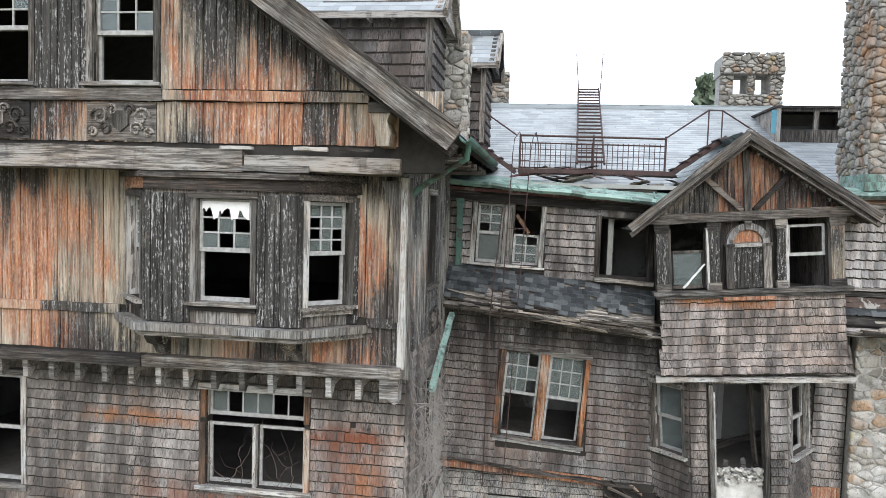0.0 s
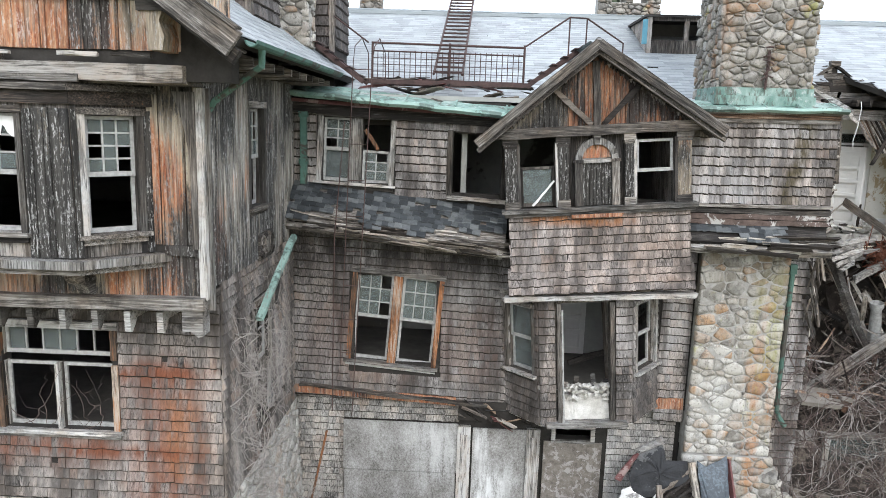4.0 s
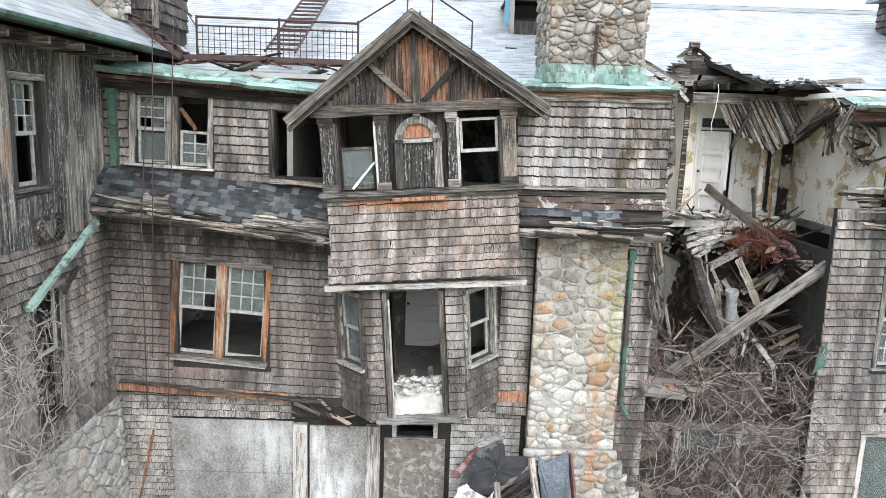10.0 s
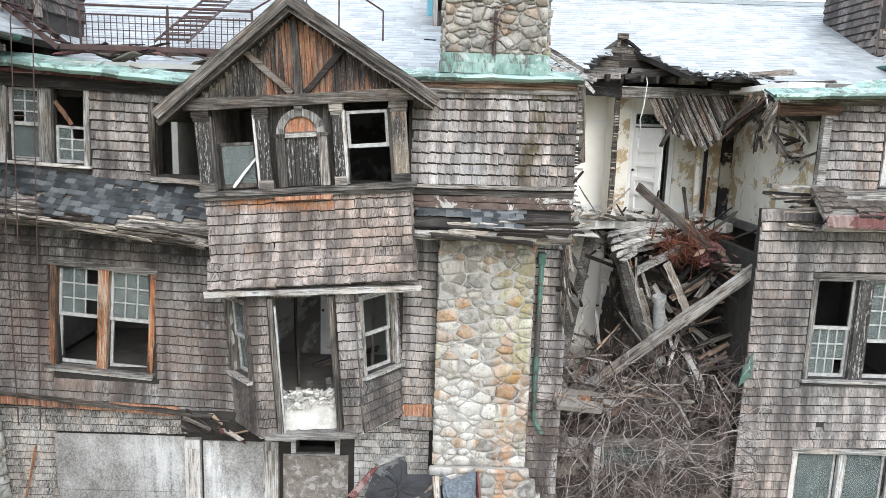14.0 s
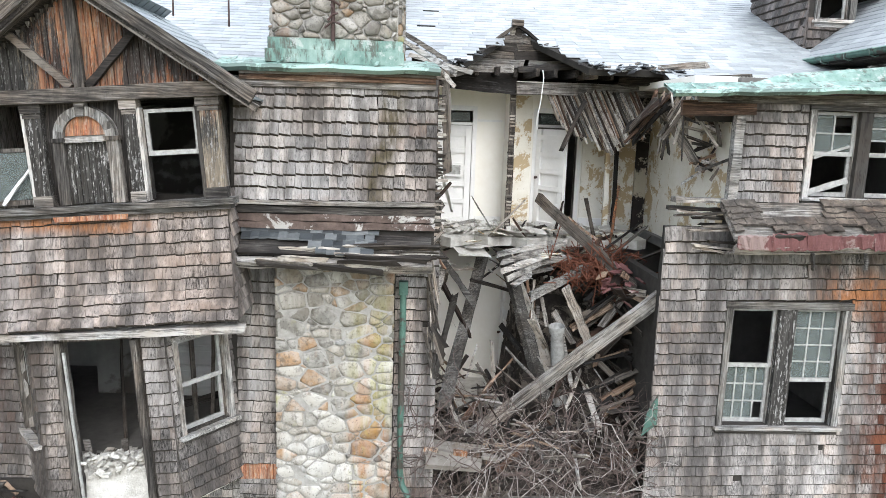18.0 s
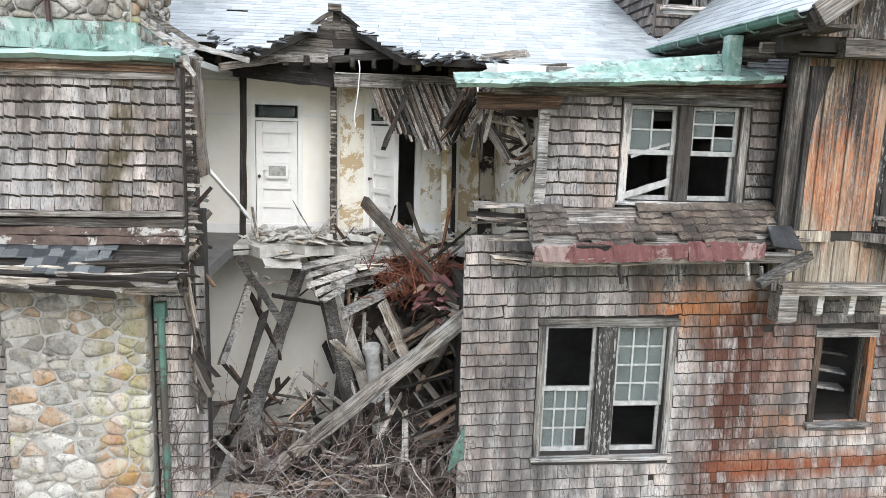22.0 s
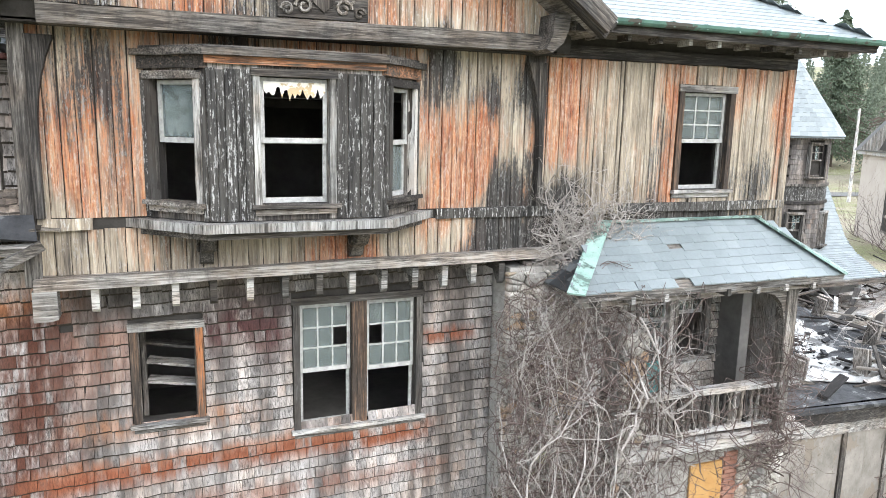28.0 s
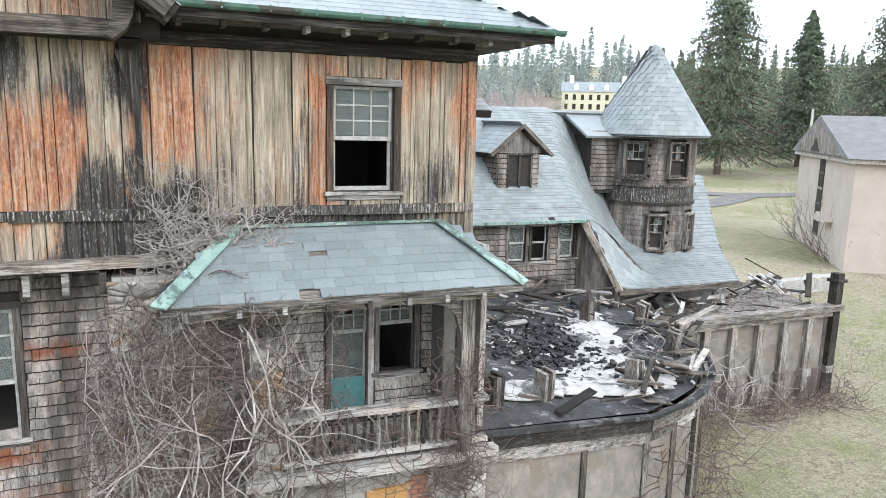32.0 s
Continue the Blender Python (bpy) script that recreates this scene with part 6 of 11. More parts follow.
for a, b in ((-12, -8.3), (-8.28, -6.0), (-2.35, -1.84)):
    beam("belt_board", (a, 9.41, 7.36), (b, 9.41, 7.37), 0.06, 0.13, M_BOARD_GABLE, ju, seg=5)
beam("gable_beam", (-12, 8.86, 9.54), (-3.9, 8.86, 9.5), 0.18, 0.3, M_WOOD_X, gl, seg=12)
beam("gable_beam", (-3.88, 8.88, 9.48), (-1.82, 8.88, 9.47), 0.16, 0.2, M_WOOD_X, gl, seg=6)
beam("gable_beam", (-4.7, 8.8, 9.4), (-3.0, 8.8, 9.4), 0.05, 0.08, M_TRIM, gl, seg=5)
part("soffit", Mesh().box(-12, -1.84, 8.97, 9.5, 9.36, 9.4), M_WOOD_X, gl)
beam("belt_board", (-12, 8.87, 10.34), (-5.05, 8.87, 10.34), 0.08, 0.15, M_WOOD_X, gl, seg=8)
beam("belt_board", (-5.04, 8.87, 10.34), (-2.25, 8.87, 10.33), 0.08, 0.13, M_BOARD_GABLE, gl, seg=8)
for x in (-4.2, -2.6, -3.2):
    beam("flat_patch", (x, 8.78, 9.67), (x + 0.45, 8.78, 9.66), 0.05, 0.04, M_TRIM, gl, seg=3)


def scrollwork(name, parent, F, w, h, seed):
    """A carved panel: a board with raised scrolls and a shield."""
    p = part(name, Mesh().box(0, w, -0.02, 0.03, 0, h, F), M_WOOD_X, parent, "carved panel with scrolls")
    m = Mesh()
    rng = random.Random(seed)
    for s in (-1, 1):
        for cx, cz, r in ((0.3, 0.62, 0.13), (0.22, 0.3, 0.1), (0.4, 0.2, 0.07), (0.12, 0.8, 0.08)):
            pts = []
            for k in range(16):
                t = k * 0.55
                q = r * (1 - k / 19)
                pts.append(tuple(F @ Vector((w / 2 + s * (cx * w + q * math.cos(t)), -0.035, cz * h + q * math.sin(t)))))
            m.tube(pts, 0.02, 5)
    m.prism([(w / 2 + 0.12 * x, h * 0.5 + 0.14 * z) for x, z in ((-1, 1), (-1, -0.3), (0, -1), (1, -0.3), (1, 1))], -0.05, 0.0, F)
    part("scrolls", m, M_WOOD_Z, p)


scrollwork("carved_panel", gl, FG @ pose(-6.15, -0.03, 9.74), 1.0, 0.5, 1)
scrollwork("carved_panel", gl, FG @ pose(-8.0, -0.03, 9.74), 1.0, 0.5, 2)
scrollwork("carved_panel", ls, FLs @ pose(1.62, -0.06, 6.82), 0.72, 0.42, 3)
scrollwork("carved_panel", gr, pose(0, 13.15, 0) @ pose(17.3, -0.05, 9.92), 1.03, 0.42, 4)
rl_run = 5.4
for s in (1, -1):
    for k, (y, w, h, dz) in enumerate(((8.36, 0.07, 0.28, 0.02), (8.46, 0.12, 0.16, -0.1), (8.4, 0.2, 0.05, 0.19))):
        beam("bargeboard", (-6.55 + s * (rl_run + (0.06 if k < 2 else 0.1)), y, 9.74 + dz), (-6.55, y, 9.74 + dz + rl_run * RS), w, h, M_WOOD_L, gl, 0.012, 14, 0.0, seed=k, local=True)
    part("rake_soffit", Mesh().slab([(-6.55 + s * rl_run, 8.5, 9.72), (-6.55, 8.5, 9.72 + rl_run * RS), (-6.55, 8.95, 9.72 + rl_run * RS), (-6.55 + s * rl_run, 8.95, 9.72)], 0.03), M_WOOD_Y, gl)
part("rake_bracket", Mesh().prism([(-2.13, 10.2), (-1.9, 10.2), (-1.9, 10.08), (-1.93, 10.0), (-1.88, 9.85), (-1.9, 9.7), (-2.05, 9.7), (-2.08, 9.9), (-2.13, 10.08)][::-1], 8.5, 8.95), M_BOARD_GABLE, gl, "curved bracket with pale cap")
part("bracket_cap", Mesh().box(-2.16, -1.88, 8.47, 8.95, 10.1, 10.22), M_TRIM, gl)
# curved braces at the corner posts
for name, par, x0, s, y, top in (("curved_brace", ju, -1.9, -1, 9.4, 9.3), ("curved_brace", rj, 14.78, 1, 13.38, 9.6), ("curved_brace", rj, 20.85, -1, 13.38, 9.6)):
    pts = []
    n = 9
    for k in range(n + 1):
        t = k / n
        inner = 0.07 + 0.2 * max(0, (t - 0.45) / 0.55) ** 2.2
        pts.append((inner, top - 1.9 * (1 - t)))
    out = [(x0 + s * p, z) for p, z in pts]
    poly = [(x0, top - 1.9)] + out + [(x0, top)]
    part(name, Mesh().prism(poly if s > 0 else poly[::-1], y - 0.08, y + 0.06), M_WOOD_Z, par, "curved grey corner brace")
beam("corner_board", (-1.86, 9.4, 6.75), (-1.86, 9.4, 9.35), 0.1, 0.1, M_TRIM_Z, ju, seg=6)
beam("corner_board", (-1.83, 9.46, 6.6), (-1.83, 9.46, 9.35), 0.06, 0.14, M_TRIM_Z, ls, seg=6)
beam("belt_board", (-1.9, 9.46, 7.33), (-1.9, 13.9, 7.33), 0.09, 0.13, M_WOOD_Y, ls, seg=8)
beam("belt_board", (-1.9, 9.6, 6.74), (-1.9, 13.9, 6.74), 0.1, 0.12, M_WOOD_Y, ls, seg=8)
beam("eave_board", (-1.6, 8.95, 9.72), (-1.6, 13.9, 9.72), 0.6, 0.04, M_WOOD_Y, ls, seg=4)
row(ls, "rafter_tail", 9.2, 13.8, 0.45, lambda y, k: Mesh().box(-1.85, -1.15, y, y + 0.06, 9.6, 9.7), M_WOOD_X)
gutter = thing("copper_gutter", (-1.0, 11, 9.7), "green copper gutter along the slate eave", "gutter")
half = [(0.075 * math.cos(math.pi + math.pi * k / 6), 0.075 * math.sin(math.pi + math.pi * k / 6)) for k in range(7)]
trough = half + [(0.062 * math.cos(2 * math.pi - math.pi * k / 6), 0.062 * math.sin(2 * math.pi - math.pi * k / 6)) for k in range(7)]
part("trough", Mesh().prism(trough, 0, 5.2, pose(-0.98, 8.6, 9.84)), M_COPPER_DARK, gutter)
part("outlet_pipe", Mesh().tube([(-0.98, 9.0, 9.78), (-1.0, 9.05, 9.6), (-1.2, 9.2, 9.5), (-1.7, 9.45, 9.2), (-1.78, 9.5, 9.1)], 0.04, 8), M_COPPER_DARK, gutter, "dark green outlet pipe")
fallen = thing("fallen_gutter", (-1.8, 12, 6.2), "length of pale copper gutter leaning on the wall", "gutter")
beam("length", (-1.62, 12.98, 7.0), (-1.66, 11.0, 6.05), 0.1, 0.07, M_COPPER_LIP, fallen, 0.01, 8, local=True)
beam("strap", (-1.82, 12.7, 6.3), (-1.68, 12.0, 6.05), 0.05, 0.06, M_TRIM, fallen, local=True)


# ---- dormers on the left wing's slope ----
def side_dormer(y, x_in, x_out, z0, z1, w, label):
    d = thing("roof_dormer", (0.5 * (x_in + x_out), y + w / 2, z0), label, "dormer", "dormers on the slate slope")
    b = part("cheek", Mesh().box(x_in, x_out, y, y + w, z0 - 1.2, z1), M_UNDER, d)
    clad(b, pose(0, y, z0 - 0.2), x_in, x_out, 0, z1 - z0 + 0.2, M_SH_DARK, expo=0.2, wide=(0.2, 0.4), near=(-9, 9, -1, 9), seed=int(y * 3))
    clad(b, pose(x_out, y, z0 - 0.2, 0, 0, 90), 0, w, 0, z1 - z0 + 0.2, M_SH_DARK, expo=0.2, seed=int(y * 5))
    beam("corner_board", (x_out - 0.03, y - 0.03, z0 - 0.3), (x_out - 0.03, y - 0.03, z1), 0.1, 0.1, M_WOOD_Z, d)
    hw = w / 2 + 0.3
    rp = math.degrees(math.atan(0.75))
    ln = math.hypot(hw, hw * 0.75)
    for F in (pose(x_in - 1.5, y - 0.3, z1 - 0.02, -(90 - rp), 0, 0), pose(x_out + 0.3, y + w + 0.3, z1 - 0.02, -(90 - rp), 0, 180)):
        run = x_out + 0.3 - x_in + 1.5
        r = part("roof_slope", Mesh().box(0, run, 0.01, 0.08, 0, ln, F), M_WOOD_X, d)
        clad(r, F, 0, run, 0, ln, M_SLATE, "slate", expo=0.2, wide=(0.2, 0.3), thick=0.014, curl=0.3, seed=int(y * 7), rugged=0.02)
    part("eave_board", Mesh().box(x_in - 1.4, x_out + 0.3, y - 0.3, y - 0.25, z1 - 0.12, z1 - 0.02), M_WOOD_X, d)
    row(d, "rafter_tail", x_in, x_out, 0.42, lambda x, k: Mesh().box(x, x + 0.05, y - 0.28, y, z1 - 0.14, z1 - 0.06), M_WOOD_Y)
    gm = Mesh().prism([(-0.3, 0), (w + 0.3, 0), (w / 2, hw * 0.75)], -0.2, -0.1, pose(x_out, y, z1, 0, 0, 90))
    part("gable_board", gm, M_WOOD_Y, d)
    for s in (0, 1):
        a = (x_out + 0.28, y - 0.34 if s == 0 else y + w + 0.34, z1 - 0.06)
        beam("bargeboard", a, (x_out + 0.28, y + w / 2, z1 + hw * 0.75), 0.07, 0.16, M_WOOD_O, d, local=True)


side_dormer(12.0, -3.9, -2.0, 10.75, 12.2, 1.5, "dark shingled dormer with slate gable roof")
side_dormer(15.2, -3.6, -1.35, 10.6, 12.0, 1.5, "dark shingled dormer behind the stone stack")
stack = thing("small_stone_stack", (-2.0, 14.3, 10.5), "narrow fieldstone stack between the dormers", "chimney")
part("mortar_core", Mesh().box(-2.4, -1.62, 13.95, 14.6, 10.0, 12.4), M_MORTAR, stack)
stones(stack, pose(0, 13.95, 0), 10.3, 12.4, lambda z: -2.45, lambda z: -1.6, seed=52)
stones(stack, pose(-1.62, 0, 0, 0, 0, 90), 10.3, 12.4, lambda z: 13.9, lambda z: 14.6, seed=53)
shed = thing("shed_dormer", (6.0, 17.6, 10.8), "low shed dormer with a broken double window", "dormer")
part("cheek", Mesh().box(5.4, 5.5, 18.0, 19.8, 10.7, 11.56).box(7.1, 7.2, 18.0, 19.8, 10.7, 11.56).box(5.5, 7.1, 18.0, 18.1, 10.7, 11.05).box(5.5, 7.1, 18.0, 18.1, 11.48, 11.56).box(6.25, 6.35, 18.0, 18.1, 11.05, 11.48), M_WOOD_Z, shed)
part("roof_slope", Mesh().box(5.34, 7.26, 17.95, 20.0, 11.56, 11.61), M_WOOD_X, shed)
part("back", Mesh().box(5.5, 7.1, 19.2, 19.3, 10.7, 11.56), M_DUST, shed)
part("blue_tarp", Mesh().box(5.28, 5.39, 17.96, 18.0, 10.95, 11.5), plain("blue_tarp", (0.07, 0.22, 0.3), (0.15, 0.36, 0.43), 6.0, 0.5), shed, "scrap of blue tarpaulin")

valley = thing("valley_dormer", (15.0, 17.0, 10.2), "dark shingled dormer in the roof valley", "dormer")
vb = part("cheek", Mesh().box(14.34, 15.9, 17.02, 19.2, 10.1, 10.74).box(14.34, 14.44, 17.02, 19.2, 10.74, 11.9).box(15.8, 15.9, 17.02, 19.2, 10.74, 11.9).box(14.44, 15.8, 18.4, 18.5, 10.74, 11.9), M_UNDER, valley)
clad(vb, pose(0, 17.02, 0), 14.34, 15.9, 10.15, 10.7, M_SH_DARK, seed=88)
clad(vb, pose(14.34, 19.2, 0, 0, 0, -90), 0, 2.18, 10.2, 11.9, M_SH_DARK, seed=89)
part("roof_slope", Mesh().box(14.1, 16.1, 16.75, 19.4, 11.9, 11.98), M_SLATE_FAR, valley)
window(pose(0, 17.02, 0), 14.52, 15.72, 10.8, 11.8, units=2, upper=(2, 2), lower="bare", broken=0.4, seed=87, label="broken double window of the valley dormer", case=0.08)

# ---- the centre: eaves, gutters and pent roofs ----
part("frieze", Mesh().plank(3.95, 0.08, 0.2, pose(-1.85, 13.84, 9.24, 0, 2.6, 0), 0.008, 8), M_WOOD_X, cu, "grey frieze board")
part("frieze", Mesh().plank(3.95, 0.12, 0.06, pose(-1.85, 13.78, 9.36, 0, 3.2, 0), 0.008, 8), M_REDMETAL, cu)
for x in (1.04, 2.03):
    beam("opening_post", (x, 13.86, 7.65), (x, 13.86, 8.9), 0.1, 0.1, M_WOOD_Z, cu)
beam("opening_sill", (1.0, 13.84, 7.68), (2.1, 13.84, 7.62), 0.16, 0.07, M_WOOD_X, cu)


def copper_eave(name, label, a, b, depth, rise, seed, drop=0.08):
    """A sagging copper gutter from a to b: a bent front sheet, a sloping bed and cross straps."""
    g = thing(name, a, label, "gutter")
    rng = random.Random(seed)
    n = 14
    a, b = Vector(a), Vector(b)
    front, bed = [], []
    for k in range(n + 1):
        p = a.lerp(b, k / n) + Vector((0, rng.uniform(-0.015, 0.015), rng.uniform(-0.012, 0.012)))
        front += [p + Vector((0, 0.04, -drop)), p + Vector((0, -0.02, -drop * 0.5)), p + Vector((0, 0, 0)), p + Vector((0, 0.04, 0.01)), p + Vector((0, 0.08, -drop))]
        bed += [p + Vector((0, 0.05, -0.02)), p + Vector((0, depth, rise)), p + Vector((0, depth, rise - 0.04)), p + Vector((0, 0.05, -0.05))]
    m = Mesh().add([tuple(v) for v in front], [(5 * k + j, 5 * k + (j + 1) % 5, 5 * k + 5 + (j + 1) % 5, 5 * k + 5 + j)[::-1] for k in range(n) for j in range(5)])
    part("gutter_front", m, M_COPPER_LIP, g, "pale green copper front")
    m = Mesh().add([tuple(v) for v in bed], [(4 * k + j, 4 * k + (j + 1) % 4, 4 * k + 4 + (j + 1) % 4, 4 * k + 4 + j) for k in range(n) for j in range(4)])
    part("gutter_bed", m, M_COPPER, g)
    for k in range(1, n, 3):
        p = a.lerp(b, k / n)
        beam("strap", p + Vector((0, 0.02, 0.02)), p + Vector((0.03, depth * 0.7, rise * 0.7 + 0.03)), 0.03, 0.01, M_COPPER, g)
    return g


copper_eave("copper_gutter", "sagging pale green copper gutter over the centre", (-1.86, 13.62, 9.52), (2.3, 13.25, 9.2), 0.75, 0.16, 1, 0.1)
copper_eave("copper_gutter", "bent pale green copper gutter beside the chimney", (5.0, 13.2, 9.42), (7.75, 13.2, 9.45), 0.6, 0.12, 2)
copper_eave("copper_gutter", "torn green copper gutter over the upper window", (10.7, 13.3, 9.3), (14.5, 13.4, 9.48), 0.45, 0.11, 3)
sheet = thing("copper_flashing", (13, 13.9, 9.6), "stepped copper flashing against the wing", "flashing")
part("upper_sheet", Mesh().slab([(11.8, 13.76, 9.42), (14.0, 13.78, 9.56), (14.0, 13.95, 9.76), (12.4, 13.95, 9.6)], 0.03), M_COPPER, sheet)
part("downspout", Mesh().box(13.95, 14.12, 13.68, 13.84, 9.45, 9.95), M_COPPER, sheet)
sp = thing("copper_downspout", (-1.6, 13.8, 7.9), "green copper downspout beside the window", "downspout")
part("pipe", Mesh().box(-1.68, -1.57, 13.72, 13.83, 7.85, 9.15), M_COPPER_DARK, sp)
for z in (8.2, 9.05):
    part("collar", Mesh().box(-1.7, -1.55, 13.7, 13.84, z, z + 0.1), M_COPPER_DARK, sp)
rotten = thing("rotten_eave_boards", (0.2, 14.3, 9.4), "charred boards and felt scraps on the eave", "debris")
rng = random.Random(12)
for k in range(46):
    x, y = rng.uniform(-0.9, 2.5), rng.uniform(14.0, 15.0)
    part("scrap", Mesh().plank(rng.uniform(0.2, 0.7), rng.uniform(0.05, 0.16), 0.02, None, 0.012, 3, 0.03, rng), M_REDMETAL if k % 6 == 0 else M_WOOD_DARK, rotten, m=pose(x, y, 9.42 + 0.4 * (y - 14) + rng.uniform(0, 0.12) - 0.03 * x, rng.uniform(-20, 20), rng.uniform(-14, 14), rng.uniform(-40, 40)))


def pent(name, label, F, length, up, material, seed, keep, fascia=None, piece="slate"):
    """A narrow pent roof in ruins: F has x along the eave and z up the slope; keep says which slates remain."""
    p = thing(name, F @ Vector((length / 2, 0, 0)), label, "pent roof")
    rng = random.Random(seed)
    deck = part("deck", Mesh().box(0, length, 0.03, 0.08, 0.05, up, F), M_WOOD_X, p)
    clad(deck, F @ pose(0, -0.01, 0), 0, length, 0.02, up, material, piece, expo=0.112, wide=(0.1, 0.17), thick=0.022, curl=6, seed=seed, rugged=0.12, missing=0.03, clip=keep, near=(0, 99, -1, 9))
    for k in range(int(length * (2 if fascia else 9))):
        u, w = rng.uniform(0, length - 0.3), rng.uniform(0.3, 1.1)
        part("torn_board", Mesh().plank(w, rng.uniform(0.03, 0.09), 0.025, None, 0.012, 4, 0.05, rng), M_WOOD_O, p, m=F @ pose(u, rng.uniform(-0.04, 0.1), rng.uniform(-0.12, 0.2), rng.uniform(-30, 30), rng.uniform(-4, 4), rng.uniform(-6, 6)))
    part("eave_beam", Mesh().plank(length, 0.12, 0.09, F @ pose(0, 0.14, -0.02), 0.012, 12, 0.02, rng), M_WOOD_X, p)
    part("soffit", Mesh().plank(length, 0.5, 0.04, F @ pose(0, 0.34, 0.1, 40), 0.01, 12, 0.02, rng), M_WOOD_X, p)
    if fascia:
        for k in range(int(length / 0.45)):
            part("metal_strip", Mesh().plank(0.46, 0.02, 0.2 * rng.uniform(0.8, 1.1), None, 0.022, 9, 0.01, rng), fascia, p, m=F @ pose(0.45 * k, 0.02, -0.02, 50 + rng.uniform(-6, 6), rng.uniform(-2, 2), 0))
    return p


pent("pent_roof", "sagging pent roof of dark broken slates", pose(-1.88, 13.18, 7.27, -48, 6.2, 0), 3.98, 0.85, M_SLATE_DARK, 150, lambda u, z: z > 0.2 + 0.12 * math.sin(u * 2.3) + 0.1 * math.sin(u * 7) or u < 0.4)
pent("pent_roof", "wrecked pent roof above the stone chimney", pose(5.28, 13.1, 7.13, -52, 0.5, 0), 2.42, 0.42, M_SLATE_DARK, 151, lambda u, z: 0.9 < u < 1.7 or (z > 0.2 and u < 0.9))
pent("pent_roof", "mossy pent roof with red metal edge", pose(11.62, 13.14, 7.44, -52, -1.5, 0), 3.1, 0.72, M_SH_PENT, 152, lambda u, z: (z > 0.12 + 0.1 * math.sin(u * 5) and not (0.5 < u < 1.3 and z > 0.3)), fascia=M_REDMETAL, piece="shingle")
M_BAND = plain("flaking_band", (0.05, 0.034, 0.03), (0.17, 0.125, 0.105), 6.0, 0.9, 0.01, c=(0.40, 0.38, 0.355), speck=0.5)
part("band", Mesh().box(5.2, 7.74, 13.44, 13.47, 7.4, 7.76), M_UNDER, cr)
for k in range(3):
    beam("band_plank", (5.2, 13.42, 7.45 + 0.1 * k), (7.74, 13.42, 7.46 + 0.1 * k), 0.05, 0.09, (M_BAND, M_BAND, M_WOOD_X)[k], cr, 0.014, 10, 0.02, seed=k)
beam("water_table", (5.2, 13.4, 7.74), (7.74, 13.4, 7.76), 0.1, 0.05, M_WOOD_X, cr)
for k, z in enumerate((9.22, 9.29, 9.36)):
    beam("frieze", (5.3, 13.42 - 0.03 * k, z), (7.7, 13.42 - 0.03 * k, z + 0.02), 0.06, 0.09, (M_WOOD_X, M_WOOD_BROWN, M_WOOD_X)[k], cr)
beam("frieze", (11.2, 13.8, 9.24), (14.72, 13.82, 9.3), 0.1, 0.12, M_WOOD_X, ru)
beam("frieze", (11.2, 13.72, 9.34), (14.72, 13.72, 9.4), 0.12, 0.06, M_REDMETAL, ru)
beam("base_board", (-1.85, 13.84, 3.88), (1.3, 13.84, 3.72), 0.07, 0.16, M_BOARD_BARE, cl, seg=10)
beam("base_board", (4.6, 13.84, 3.85), (5.64, 13.84, 3.87), 0.07, 0.22, M_BOARD_BARE, cl, seg=6)
beam("torn_sill", (-1.8, 13.8, 3.98), (1.9, 13.78, 3.68), 0.14, 0.05, M_WOOD_X, cl, 0.02, 14, 0.05)

# ---- ground floor of the centre ----
ply = thing("plywood_cover", (0.2, 14, 1.1), "weathered grey plywood over a window", "plywood")
part("sheet", Mesh().box(-0.9, 1.36, 13.96, 13.985, 2.16, 3.2), M_OSB, ply)
part("sheet", Mesh().box(-0.88, 1.34, 13.96, 13.985, 1.15, 2.15), M_OSB, ply)
part("ledge", Mesh().box(-0.7, 1.3, 13.95, 14.0, 1.09, 1.14), M_TRIM, ply)
door_b = thing("boarded_door", (2.2, 14, 0.4), "boarded doorway with peeling white paint between pilasters", "door")
part("sheet", Mesh().box(1.66, 2.76, 13.99, 14.02, 0.5, 3.12), M_OSB, door_b)
for x in (1.36, 2.72):
    p = part("pilaster", Mesh().box(x, x + 0.26, 13.92, 14.03, 0.5, 3.16).box(x + 0.06, x + 0.2, 13.905, 13.92, 1.45, 3.0), M_TRIM_Z, door_b, "grey pilaster")
    part("plinth", Mesh().box(x - 0.03, x + 0.29, 13.88, 14.03, 0.4, 1.35).box(x - 0.04, x + 0.3, 13.87, 14.03, 1.35, 1.42), M_TRIM, p)
part("step", Mesh().box(1.2, 3.2, 13.5, 14.0, 0.3, 0.48), M_TRIM, door_b)
ply2 = thing("plywood_cover", (3.7, 14, 1.7), "dark plywood sheet below a small vent", "plywood")
part("sheet", Mesh().box(3.06, 4.2, 13.97, 13.995, 0.9, 2.92), plain("stained_plywood", (0.10, 0.085, 0.072), (0.27, 0.245, 0.215), 13.0, 0.9, 0.006, speck=0.6, c=(0.34, 0.32, 0.3)), ply2)
part("vent_frame", Mesh().box(3.2, 4.05, 13.96, 14.02, 3.2, 3.27).box(3.2, 4.05, 13.96, 14.02, 2.9, 2.95).box(3.2, 3.28, 13.96, 14.02, 2.95, 3.2).box(3.97, 4.05, 13.96, 14.02, 2.95, 3.2), M_TRIM, ply2)
gap = thing("torn_sill_scraps", (1.9, 13.9, 3.5), "splintered boards and rusty scraps in the gap over the doorway", "debris")
# dark block painted in for the shaded hollow
part("dark_gap", Mesh().box(1.36, 2.5, 13.8, 13.86, 3.36, 3.74), M_UNDER, gap)
